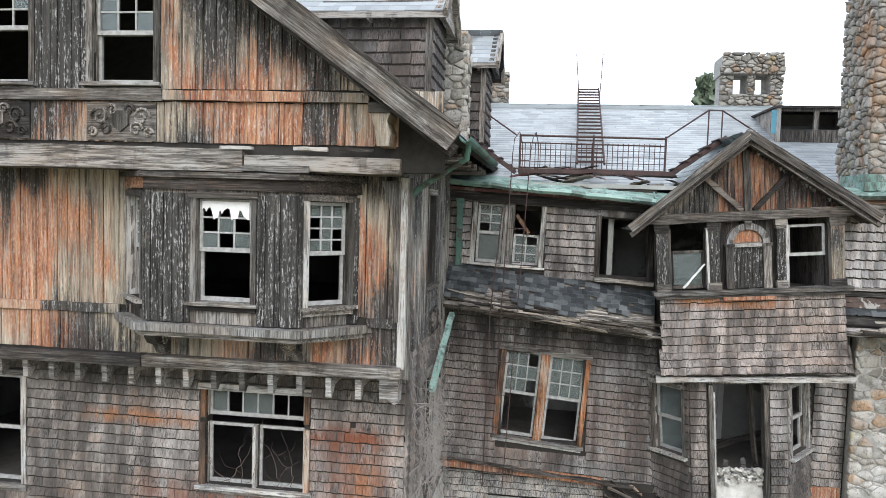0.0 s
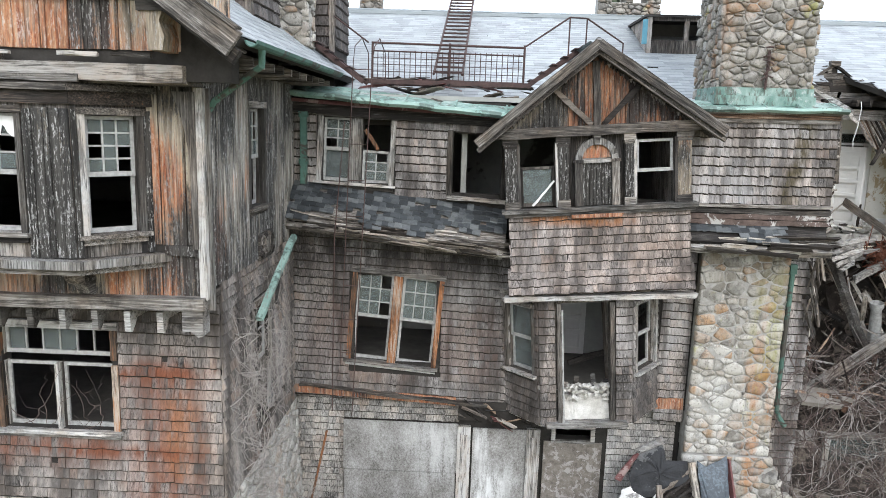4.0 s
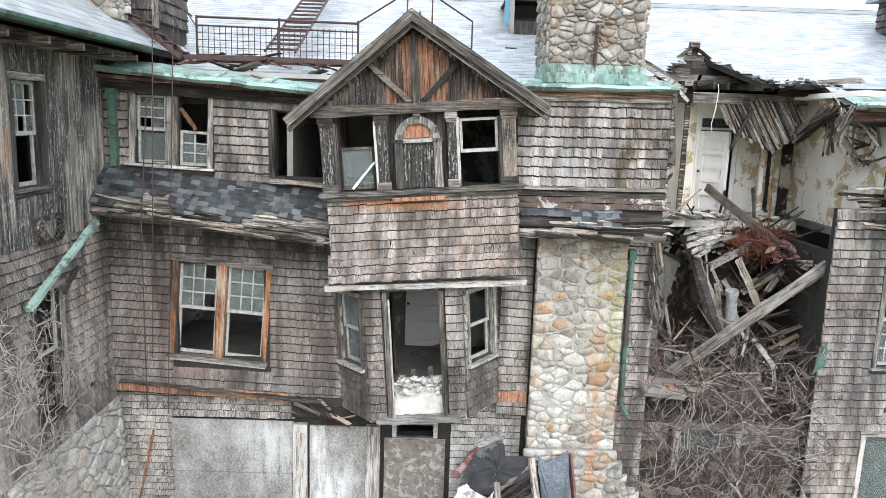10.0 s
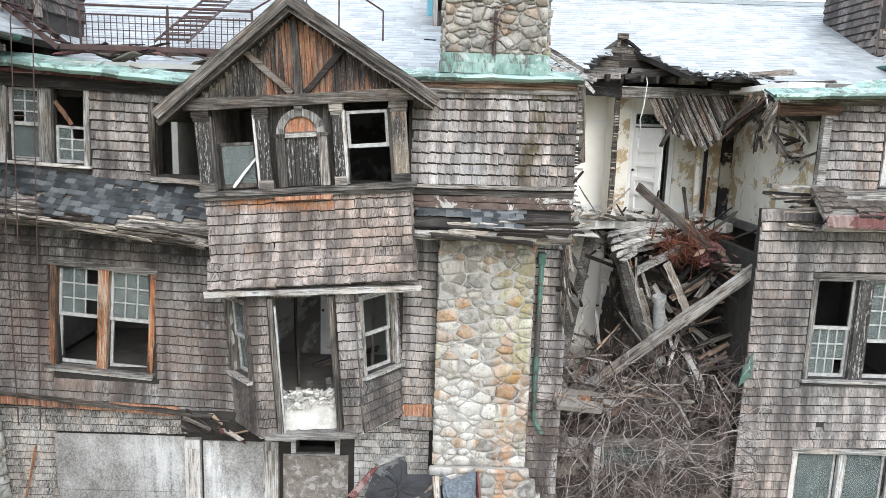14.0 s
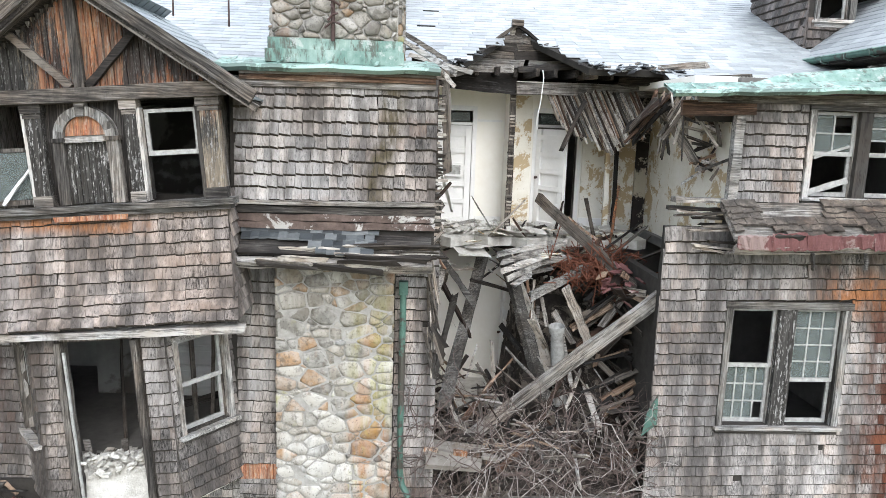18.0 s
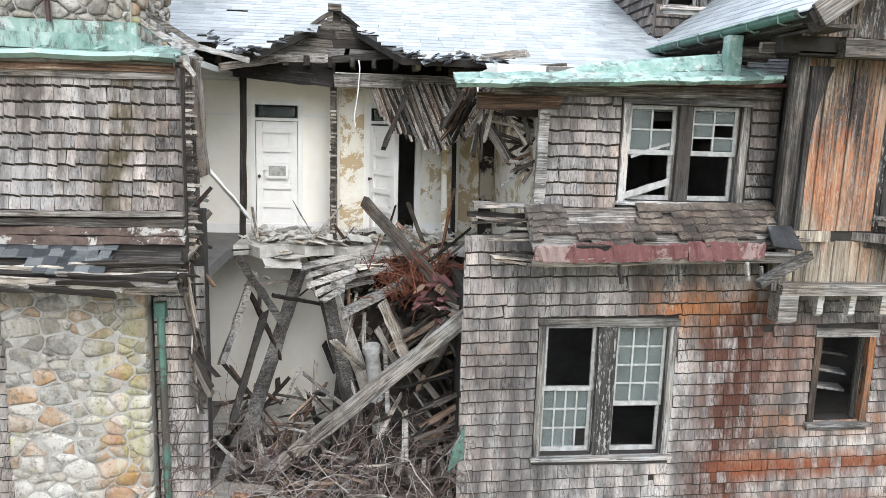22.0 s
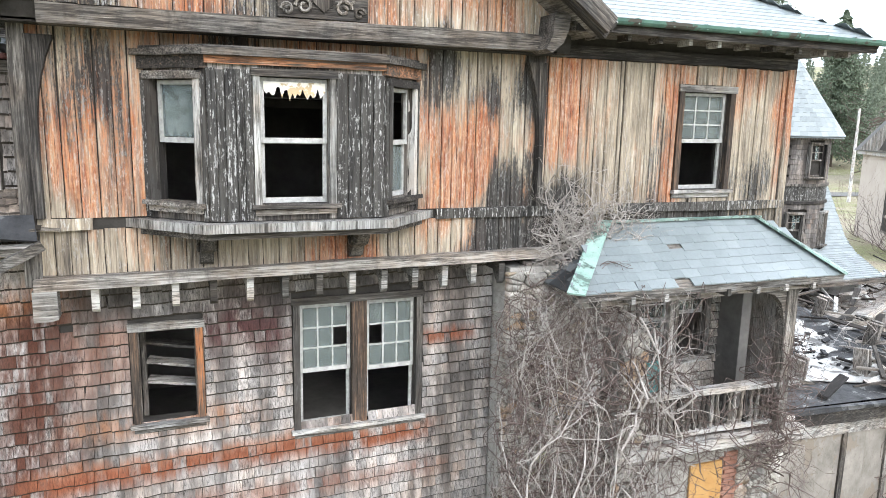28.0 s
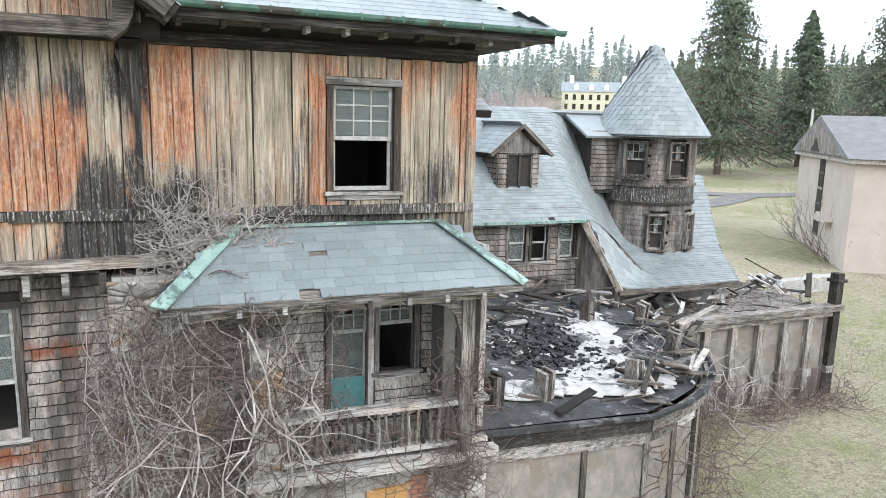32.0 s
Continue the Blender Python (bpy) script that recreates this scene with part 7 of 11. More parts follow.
for k in range(16):
    x = rng.uniform(1.25, 2.7)
    part("scrap", Mesh().plank(rng.uniform(0.15, 0.6), rng.uniform(0.04, 0.12), 0.02, None, 0.012, 3, 0.04, rng), (M_WOOD_BROWN, M_WOOD_DARK, M_WOOD_O, M_WOOD_DARK, M_WOOD_DARK, M_REDMETAL)[k % 6], gap, m=pose(x, 13.76 + rng.uniform(-0.04, 0.05), 3.72 - 0.22 * abs(x - 1.4) + rng.uniform(-0.2, 0.1), rng.uniform(-30, 30), rng.uniform(-25, 45), rng.uniform(-30, 30)))
pole = thing("orange_pole", (-1.5, 13.8, 0), "rusty orange pole leaning on the grey shingles", "pole")
part("shaft", Mesh().tube([(-1.75, 13.55, 0.0), (-1.54, 13.8, 1.38), (-1.23, 13.95, 2.95)], 0.022, 6), M_TRIM_RUST, pole)

# ---- the fallen porch roof below the chimney ----
wreck = thing("collapsed_porch_roof", (4.9, 12.6, 0), "collapsed porch roof with black felt, white membrane and balusters", "porch roof")
FW = pose(0, 13.45, 3.1, -21.8)
rng = random.Random(77)


def sheet_on(name, outline, out, thick, material, label, rough=0.05):
    """A torn sheet on the slope of the fallen roof; the outline in x and height, its edges broken up, its face crumpled."""
    pts = []
    for (ax, az), (bx, bz) in zip(outline, outline[1:] + outline[:1]):
        k = max(1, int(math.hypot(bx - ax, bz - az) / 0.12))
        for i in range(k):
            pts.append((ax + (bx - ax) * i / k + rng.uniform(-rough, rough), (az + (bz - az) * i / k + rng.uniform(-rough, rough) - 3.1) * 1.077))
    n = len(pts)
    cx, cz = sum(p[0] for p in pts) / n, sum(p[1] for p in pts) / n
    m = Mesh()
    rings = [[(cx + (x - cx) * f, -out - (thick + rng.uniform(0, 1.5 * rough)) * (f < 1) - 0.5 * thick, cz + (z - cz) * f) for x, z in pts] for f in (1.0, 0.72, 0.4, 0.12)]
    m.add([p for r in rings for p in r] + [(x, -out + thick, z) for x, z in pts],
          [(r * n + i, r * n + n + i, r * n + n + (i + 1) % n, r * n + (i + 1) % n) for r in range(3) for i in range(n)] + [tuple(3 * n + i for i in range(n - 1, -1, -1))] + [(i, (i + 1) % n, 4 * n + (i + 1) % n, 4 * n + i) for i in range(n)], FW)
    return part(name, m, material, wreck, label)


sheet_on("felt", [(4.7, 3.04), (5.21, 3.22), (5.29, 2.9), (5.75, 2.92), (5.68, 2.6), (5.08, 2.3), (4.71, 2.27), (4.58, 2.6)], 0.04, 0.02, M_FELT, "torn black roofing felt", 0.025)
sheet_on("felt", [(3.29, 1.72), (4.18, 1.98), (4.26, 1.73), (4.1, 1.46), (3.82, 1.4)], 0.1, 0.02, M_FELT, "torn black roofing felt", 0.025)
sheet_on("felt", [(4.9, 2.2), (5.22, 2.3), (5.26, 1.2), (4.9, 1.2)], 0.0, 0.02, M_FELT, "torn black roofing felt", 0.025)
sheet_on("membrane", [(4.12, 2.06), (4.55, 2.5), (4.62, 2.35), (4.81, 2.27), (5.05, 2.32), (4.95, 1.95), (5.0, 1.68), (4.82, 1.46), (4.5, 1.36), (4.31, 1.68), (4.35, 1.8)], 0.08, 0.015, M_MEMBRANE_FRESH, "crumpled white membrane", 0.05)
sheet_on("membrane", [(3.5, 1.6), (3.78, 1.58), (3.95, 1.4), (4.2, 1.46), (4.6, 1.5), (4.95, 1.3), (5.0, 1.05), (4.4, 0.75), (3.9, 1.1)], 0.12, 0.015, M_MEMBRANE_FRESH, "crumpled white membrane", 0.05)
sheet_on("flap", [(4.3, 2.6), (4.66, 3.0), (4.8, 3.06), (4.42, 2.55)], 0.07, 0.015, M_REDMETAL, "curled faded red edge", 0.015)
sheet_on("flap", [(4.68, 3.1), (5.2, 3.34), (5.25, 3.2), (4.75, 3.0)], 0.08, 0.02, M_SILL, "bent pale roof edge", 0.015)
sheet_on("underlay", [(3.6, 1.5), (4.4, 1.7), (4.7, 2.3), (5.3, 2.6), (6.3, 2.9), (6.6, 1.2), (6.7, 0.0), (3.4, 0.0)], -0.1, 0.03, M_WOOD_DARK, "dark boards of the fallen roof", 0.02)
beam("edge_board", (3.1, 12.85, 1.72), (4.22, 12.97, 2.06), 0.05, 0.09, M_SILL, wreck, 0.012, 6, local=True)
beam("rail", (5.11, 13.14, 2.54), (5.3, 12.1, 0.0), 0.11, 0.09, M_WOOD_O, wreck, local=True)
beam("rail", (5.73, 13.3, 2.94), (6.12, 12.1, 0.0), 0.11, 0.09, M_WOOD_O, wreck, local=True)


def baluster_mesh():
    rings = [(0.035, 0), (0.035, 0.06), (0.022, 0.08), (0.045, 0.16), (0.05, 0.22), (0.03, 0.32), (0.022, 0.42), (0.03, 0.46), (0.022, 0.5), (0.035, 0.54), (0.035, 0.6)]
    return Mesh().lathe(rings, 8)


BALUSTER = baluster_mesh().data("baluster", M_WOOD_Z, True)
BALUSTER_DARK = baluster_mesh().data("baluster", M_WOOD_DARK, True)
for k in range(17):
    t = k / 16.5
    a, b = Vector((5.16 + 0.16 * t, 13.12 - 0.9 * t, 2.4 - 2.1 * t)), Vector((5.7 + 0.34 * t, 13.28 - 1.0 * t, 2.78 - 2.4 * t))
    d = (b - a)
    m = Matrix.Translation(a) @ d.to_track_quat("Z", "Y").to_matrix().to_4x4() @ Matrix.Diagonal((1.15, 1.15, d.length / 0.6, 1))
    part("baluster", BALUSTER_DARK, M_WOOD_DARK, wreck, m=m)
sheet_on("blue_felt", [(5.84, 2.92), (6.02, 2.86), (6.4, 3.05), (6.42, 2.2), (6.5, 0.1), (6.1, 0.1), (6.02, 1.2)], 0.05, 0.02, slated("blue_felt", [(0.0, (0.02, 0.022, 0.025)), (0.45, (0.06, 0.072, 0.085)), (0.7, (0.2, 0.245, 0.285)), (1.0, (0.5, 0.54, 0.56))], 0.6, 0.0), "blue-grey worn felt strip", 0.02)
beam("edge_board", (6.42, 13.38, 3.0), (6.75, 12.2, 0.1), 0.04, 0.12, M_REDMETAL, wreck, local=True)
for k in range(44):
    x = rng.uniform(2.9, 5.3)
    part("splinter", Mesh().plank(rng.uniform(0.4, 1.4), rng.uniform(0.03, 0.09), 0.025, None, 0.01, 4, 0.04, rng), (M_WOOD_O, M_WOOD_BROWN, M_WOOD_DARK)[k % 3], wreck, m=pose(x, rng.uniform(12.5, 13.2), 0.3 + 0.7 * rng.random() + 0.25 * (x - 3), rng.uniform(-30, 30), rng.uniform(-85, 85), rng.uniform(-40, 40)))
shed_roof = thing("fallen_board_roof", (0.6, 12.6, 0), "fallen slope of grey boards on the ground", "debris")
for k in range(7):
    part("board", Mesh().plank(2.3, 0.2, 0.035, None, 0.012, 6, 0.06, rng), M_WOOD_O, shed_roof, m=pose(0.12 - 0.1 * k, 12.5 - 0.09 * k, 2.1 - 0.17 * k, 38, 33, 4) @ pose(0, 0.0, rng.uniform(-0.02, 0.02)))
part("rib", Mesh().plank(2.4, 0.06, 0.07, None, 0.01, 5), M_WOOD_O, shed_roof, m=pose(0.14, 12.5, 2.16, 38, 33, 4))
part("panel", Mesh().plank(1.2, 0.9, 0.04, None, 0.012, 5), M_PANEL, shed_roof, m=pose(-1.4, 12.3, 1.5, 30, 6, 3))
beam("sill_beam", (-1.6, 13.4, 0.45), (1.2, 13.3, 0.5), 0.2, 0.2, M_TRIM, shed_roof, local=True)

# ---- fire escape ----
fe = thing("fire_escape", (0.9, 14.6, 9.6), "rusty iron fire escape platform with railing", "fire escape")
for y in (14.25, 14.9):
    part("platform_beam", Mesh().box(-0.55, 2.4, y - 0.03, y + 0.03, 9.7, 9.78), M_IRON, fe)
for y0, xs in ((14.9, [-0.54, 0.95, 2.38]),):
    for x in xs:
        part("post", Mesh().tube([(x, y0, 9.7), (x, y0, 10.52)], 0.022, 6), M_IRON, fe)
    for z in (9.84, 10.35, 10.5):
        part("rail", Mesh().tube([(xs[0], y0, z), (xs[-1], y0, z - 0.03)], 0.015 if z < 10.4 else 0.022, 6), M_IRON, fe)
    for k in range(1, 28):
        x = xs[0] + (xs[-1] - xs[0]) * k / 28
        part("bar", Mesh().tube([(x, y0, 9.8), (x, y0, 10.36)], 0.008, 5), M_IRON, fe)
    for z in (9.97, 10.1, 10.22):
        part("cross_bar", Mesh().tube([(xs[0], y0, z), (xs[-1], y0, z - 0.02)], 0.007, 5), M_IRON, fe)
for x, s in ((-0.62, -1), (2.4, 1)):
    for y in (14.3, 14.85):
        beam("stringer", (x, y, 9.72), (x + s * 1.05, y + 0.15, 10.48), 0.03, 0.09, M_IRON, fe, local=True)
    for k in range(5):
        part("tread", Mesh().box(x + s * 0.2 * (k + 0.5) - 0.05, x + s * 0.2 * (k + 0.5) + 0.05, 14.3, 14.9, 9.84 + 0.145 * k, 9.86 + 0.145 * k), M_IRON, fe)
    part("handrail", Mesh().tube([(x, 14.9, 10.5), (x + s * 0.85, 15.2, 11.1), (x + s * 1.3, 16.0, 11.2), (x + s * 2.1, 16.2, 10.75), (x + s * 2.1, 16.2, 10.2)], 0.018, 6), M_IRON, fe)
    part("handrail", Mesh().tube([(x + s * 0.85, 15.2, 11.1), (x + s * 0.85, 15.2, 10.3)], 0.015, 6).tube([(x + s * 1.3, 16.0, 11.2), (x + s * 1.3, 16.0, 10.3)], 0.015, 6), M_IRON, fe)
ladder = thing("roof_ladder", (0.95, 15, 9.8), "dark ladder lying up the slate roof", "ladder")
la, lb = Vector((0.92, 15.1, 9.95)), Vector((1.1, 20.5, 12.4))
for s in (-0.28, 0.28):
    part("side_rail", Mesh().tube([tuple(la + Vector((s, 0, 0))), tuple(lb + Vector((s, 0, 0)))], 0.025, 6), M_IRON, ladder)
    part("grab_rail", Mesh().tube([tuple(lb + Vector((s, -0.6, -0.3))), tuple(lb + Vector((s * 1.3, 0, 0.95)))], 0.012, 5), M_IRON, ladder)
for k in range(22):
    p = la.lerp(lb, (k + 0.5) / 22)
    part("rung", Mesh().box(p.x - 0.28, p.x + 0.28, p.y - 0.05, p.y + 0.05, p.z - 0.015, p.z + 0.015), M_IRON, ladder)
drop = thing("drop_ladder", (-0.6, 13, 3.7), "thin rusty rods of a hanging drop ladder", "ladder")
part("rod", Mesh().tube([(-0.8, 13.0, 4.7), (-0.6, 13.0, 10.0), (-0.58, 13.05, 10.25), (-0.5, 13.3, 10.4), (-0.45, 13.7, 10.2), (-0.45, 13.8, 9.7)], 0.009, 5), M_IRON, drop)
part("rod", Mesh().tube([(-0.58, 13.0, 3.7), (-0.28, 13.0, 10.0), (-0.25, 13.05, 10.25), (-0.2, 13.3, 10.4), (-0.15, 13.7, 10.2), (-0.15, 13.8, 9.7)], 0.009, 5), M_IRON, drop)
part("rod", Mesh().tube([(-0.95, 13.05, 3.75), (-0.92, 13.05, 7.0), (-0.75, 13.05, 9.0)], 0.011, 5), M_IRON, drop)
for k in range(9):
    z = 4.9 + 0.62 * k
    part("rung", Mesh().tube([(-0.8 + 0.2 * (z - 4.7) / 5.3, 13.0, z), (-0.53 + 0.3 * (z - 4.7) / 6.3 - 0.02, 13.0, z)], 0.008, 5), M_IRON, drop)

# scraps and a painted reflection in the windows
def torn_sheet(name, label, x0, x1, y, z1, deep, seed, material):
    """A sheet hanging from a window's head with a jagged lower edge."""
    rng = random.Random(seed)
    n = 24
    low = [(x0 + (x1 - x0) * i / n, z1 - deep * rng.uniform(0.25, 1.0)) for i in range(n + 1)]
    t = thing(name, (0.5 * (x0 + x1), y, z1 - deep), label, "scrap")
    part("sheet", Mesh().prism(low + [(x1, z1), (x0, z1)], y, y + 0.006), material, t)


torn_sheet("jagged_window_sheet", "jagged remains of a white window blind", 17.1, 17.78, 12.88, 9.2, 0.2, 3, M_PLASTER)
# white stands for the sky mirrored in what is left of the pane
torn_sheet("jagged_window_sheet", "jagged white sheet painted for the sky's reflection in broken glass", -4.5, -3.84, 8.9, 8.96, 0.26, 4, M_WHITE)
fallen_sash = thing("fallen_strips", (13.2, 13.95, 8.0), "white wooden strips fallen across the window", "wood strip")
beam("strip", (12.9, 13.93, 8.02), (13.46, 13.93, 8.2), 0.03, 0.08, M_SASH, fallen_sash, local=True)
beam("strip", (12.95, 13.95, 8.5), (13.44, 13.95, 8.66), 0.03, 0.035, M_SASH, fallen_sash, local=True)

# ---- beams and trim of the right wing ----
beam("jetty_beam", (14.7, 13.36, 6.98), (21.05, 13.36, 7.04), 0.2, 0.13, M_WOOD_X, rj, seg=12)
row(rj, "joist_end", 15.28, 20.8, 0.42, lambda x, k: Mesh().box(x - 0.04, x + 0.04, 13.36, 13.83, 6.8, 6.92).prism([(-13.37, 6.8), (-13.37, 6.66), (-13.42, 6.62), (-13.5, 6.7), (-13.56, 6.8)][::-1], -0.04, 0.04, pose(x, 0, 0, 0, 0, -90)), M_TRIM)
part("corner_block", Mesh().prism([(0, 0), (0.24, 0), (0.24, -0.32), (0.16, -0.34), (0.0, -0.34)][::-1], 0, 0.24, pose(14.68, 13.26, 6.92)), M_TRIM, rj, "pale corner block")
beam("soffit_board", (14.7, 13.62, 7.0), (20.9, 13.62, 7.02), 0.4, 0.03, M_WOOD_X, rj)
beam("corner_post", (14.7, 13.42, 6.95), (14.7, 13.42, 9.75), 0.12, 0.16, M_WOOD_Z, rj, seg=8)
for a, b, mt in ((14.75, 15.3, M_BOARD_GABLE), (19.35, 21.5, M_BOARD_DARK), (21.5, 23.4, M_BOARD_GABLE), (23.4, 25.36, M_BOARD_GABLE)):
    beam("belt_board", (a, 13.4, 7.62), (b, 13.4, 7.62), 0.07, 0.13, mt, rj, seg=5)
beam("frieze_board", (20.95, 13.4, 9.78), (25.36, 13.4, 9.8), 0.06, 0.16, M_WOOD_X, rj, seg=8)
beam("corner_board", (25.3, 13.41, 7.1), (25.3, 13.41, 9.85), 0.06, 0.14, M_BOARD, rj, seg=6)
beam("lower_belt", (20.95, 13.38, 7.08), (25.36, 13.38, 7.1), 0.1, 0.1, M_WOOD_X, rj, seg=8)
beam("gable_beam", (14.95, 13.1, 9.78), (20.6, 13.1, 9.82), 0.18, 0.2, M_WOOD_X, gr, seg=12)
part("soffit", Mesh().box(14.5, 20.9, 13.15, 13.6, 9.7, 9.74), M_WOOD_X, gr)
for s in (1, -1):
    for k, (y, w, h, dz) in enumerate(((12.4, 0.07, 0.24, 0.08), (12.5, 0.12, 0.15, -0.01))):
        beam("bargeboard", (17.7 + s * 3.5, y, 9.92 + dz), (17.7, y, 9.92 + dz + 3.5 * RS), w, h, M_WOOD_L, gr, 0.01, 10, seed=k + 3, local=True)
    part("rake_soffit", Mesh().slab([(17.7 + s * 3.45, 12.5, 9.9), (17.7, 12.5, 9.9 + 3.45 * RS), (17.7, 13.2, 9.9 + 3.45 * RS), (17.7 + s * 3.45, 13.2, 9.9)], 0.03), M_WOOD_Y, gr)
part("rake_bracket", Mesh().prism([(20.62, 10.15), (20.85, 10.15), (20.82, 9.95), (20.75, 9.8), (20.6, 9.68), (20.52, 9.72), (20.6, 9.9)][::-1], 12.75, 13.15), M_WOOD_X, gr, "curved grey bracket")
row(gr, "rafter_tail", 13.3, 17.5, 0.5, lambda y, k: Mesh().box(14.15, 14.8, y, y + 0.07, 9.72, 9.84), M_WOOD_X)
beam("eave_board", (14.46, 12.6, 9.94), (14.46, 18, 9.96), 0.6, 0.03, M_WOOD_Y, gr)
g2 = thing("copper_gutter", (14.0, 14, 9.9), "green copper gutter on the gable's eave", "gutter")
part("trough", Mesh().prism(trough, 0, 4.6, pose(14.08, 12.46, 10.05)), M_COPPER_DARK, g2)
part("bright_rim", Mesh().tube([(14.0, 12.46, 10.06), (14.0, 17.0, 10.06)], 0.012, 5), M_COPPER_LIP, g2)
row(g2, "bracket", 12.8, 16.5, 0.62, lambda y, k: Mesh().tube([(14.0, y, 10.06), (14.02, y, 9.97), (14.1, y, 9.95), (14.2, y, 9.98)], 0.012, 5), M_COPPER)
g3 = thing("copper_gutter", (23, 12.65, 10.0), "dark green gutter along the slate eave", "gutter")
part("trough", Mesh().prism(trough, 0, 5.4, pose(20.95, 12.66, 10.14, 0, 0, -90)), M_COPPER_DARK, g3)
row(g3, "bracket", 21.2, 26.2, 0.55, lambda x, k: Mesh().box(x, x + 0.02, 12.6, 12.74, 10.08, 10.16), M_COPPER)
row(rj, "rafter_tail", 21.3, 25.9, 0.5, lambda x, k: Mesh().box(x - 0.03, x + 0.03, 12.84, 13.08, 9.9, 9.98), M_TRIM)
part("eave_board", Mesh().box(20.95, 26.15, 12.78, 13.5, 9.98, 10.02).box(25.35, 26.2, 13.5, 18, 9.98, 10.02), M_WOOD_X, rj)
part("fascia", Mesh().plank(5.3, 0.04, 0.14, pose(20.93, 12.74, 10.04), 0.006, 10), M_WOOD_X, rj)
bent = thing("torn_eave_piece", (14.5, 13, 7.2), "bent pale eave piece hanging off the corner", "debris")
beam("board", (14.2, 12.95, 7.12), (14.85, 13.05, 7.46), 0.1, 0.1, M_TRIM, bent, local=True)
part("felt", Mesh().slab([(14.4, 13.05, 7.55), (14.8, 13.1, 7.5), (14.75, 13.3, 7.75), (14.45, 13.3, 7.75)], 0.02), M_FELT, bent)
for x, z in ((14.12, 7.35), (14.3, 7.3), (12.6, 7.3), (13.3, 7.32)):
    beam("splinter", (x, 13.1, z), (x + 0.05, 13.12, z - 0.22), 0.04, 0.03, M_TRIM, bent, local=True)


# ---- the collapse: what is left of two rooms ----
FP = pose(0, 17.65, 0)
pw = wall("wall_pit_back", FP, 6.55, 11.3, 6.9, 9.5, [(7.86, 8.56, 6.9, 9.05), (9.78, 10.53, 6.9, 9.05)], M_PLASTER_CLEAN, 0.15, "cream plaster wall of a room laid open")
part("baseboard", Mesh().box(8.66, 9.14, -0.03, 0, 6.9, 7.1, FP), M_WHITE, pw)
part("baseboard", Mesh().box(6.62, 7.76, -0.03, 0, 6.9, 7.06, FP), M_WHITE, pw)
part("baseboard", Mesh().box(10.63, 11.28, -0.045, -0.012, 6.9, 7.12, FP), M_WHITE, pw)
part("picture_rail", Mesh().box(8.66, 9.12, -0.02, 0, 8.86, 8.9, FP), M_WHITE, pw)
part("picture_rail", Mesh().box(6.62, 7.76, -0.02, 0, 8.86, 8.89, FP), M_WHITE, pw)
for a, b, z in ((9.26, 9.66, 6.92), (10.64, 11.24, 7.13), (11.3, 11.64, 7.0)):
    part("peeling_panel", Mesh().box(a, b, -0.035, -0.006, z, 9.35, FP), M_PLASTER, pw)
part("burnt_panel", Mesh().box(11.66, 11.89, -0.05, -0.01, 6.9, 9.4, FP), plain("charred_plaster", (0.016, 0.013, 0.012), (0.035, 0.027, 0.024), 3.0, 0.9, c=(0.42, 0.38, 0.30), cut=0.6), pw, "charred black strip of plaster")
wall("wall_pit_far", pose(0, 17.67, 0), 11.3, 12.6, 6.9, 9.5, [], M_PLASTER, 0.12, "peeling plaster wall behind the open window")
solid("wall_pit_side", Mesh().box(11.9, 12.0, 14.2, 17.6, 6.95, 9.45), M_PLASTER, "peeling plaster side wall", "wall")
solid("wall_pit_below", Mesh().box(6.95, 9.3, 17.6, 17.75, 3.9, 6.7).box(10.0, 11.0, 17.6, 17.75, 3.9, 6.7), M_PLASTER_CLEAN, "pale plaster wall of the lower room", "wall")
solid("wall_pit_left_inner", Mesh().box(6.5, 6.58, 14.95, 17.65, 6.9, 9.42), M_PLASTER, "plaster side wall of the opened room", "wall")
lp = bpy.data.objects["wall_pit_left_inner"]
part("lower_lining", Mesh().box(6.85, 6.93, 14.95, 17.6, 3.9, 6.73), M_PANEL, lp, "stained grey lining boards")
rng = random.Random(31)
for k in range(46):
    z = 6.95 + 0.053 * k
    part("lath", Mesh().plank(rng.uniform(0.45, 0.75), 0.012, 0.036, None, 0.003, 3, 0.05, rng), M_WOOD_O, lp, m=pose(7.68, 13.6, z, 0, rng.uniform(-1, 1), 90))
for k in range(3):
    beam("stud", (7.7 + 0.03 * k, 13.56 + 0.2 * k, 6.9 + 0.3 * k), (7.72, 13.58 + 0.24 * k, 9.35), 0.05, 0.06, (M_WOOD_BROWN, M_WOOD_DARK, M_WOOD_DARK)[k], lp, 0.01, 6, 0.03, local=True)
for k in range(16):
    z = rng.uniform(6.9, 8.0)
    beam("splinter", (7.66, rng.uniform(13.5, 14.1), z), (7.66 + rng.uniform(0.05, 0.3), rng.uniform(13.5, 14.2), z + rng.uniform(-0.4, 0.4)), 0.02, rng.uniform(0.03, 0.08), (M_WOOD_BROWN, M_WOOD_O, M_TRIM, M_WOOD_DARK)[k % 4], lp, 0.006, 3, 0.05, local=True)
for k in range(44):
    z = 7.3 + 0.048 * k
    part("lath", Mesh().plank(rng.uniform(0.14, 0.27), 0.012, 0.034, None, 0.003, 2, 0.05, rng), M_WOOD_O if k % 5 else M_TRIM, lp, m=pose(7.6, 13.6, z, 0, rng.uniform(-4, 4), rng.uniform(-6, 14)))
beam("charred_stud", (7.9, 13.72, 8.15), (7.84, 13.74, 9.42), 0.07, 0.1, M_WOOD_DARK, lp, 0.014, 8, 0.05, local=True)
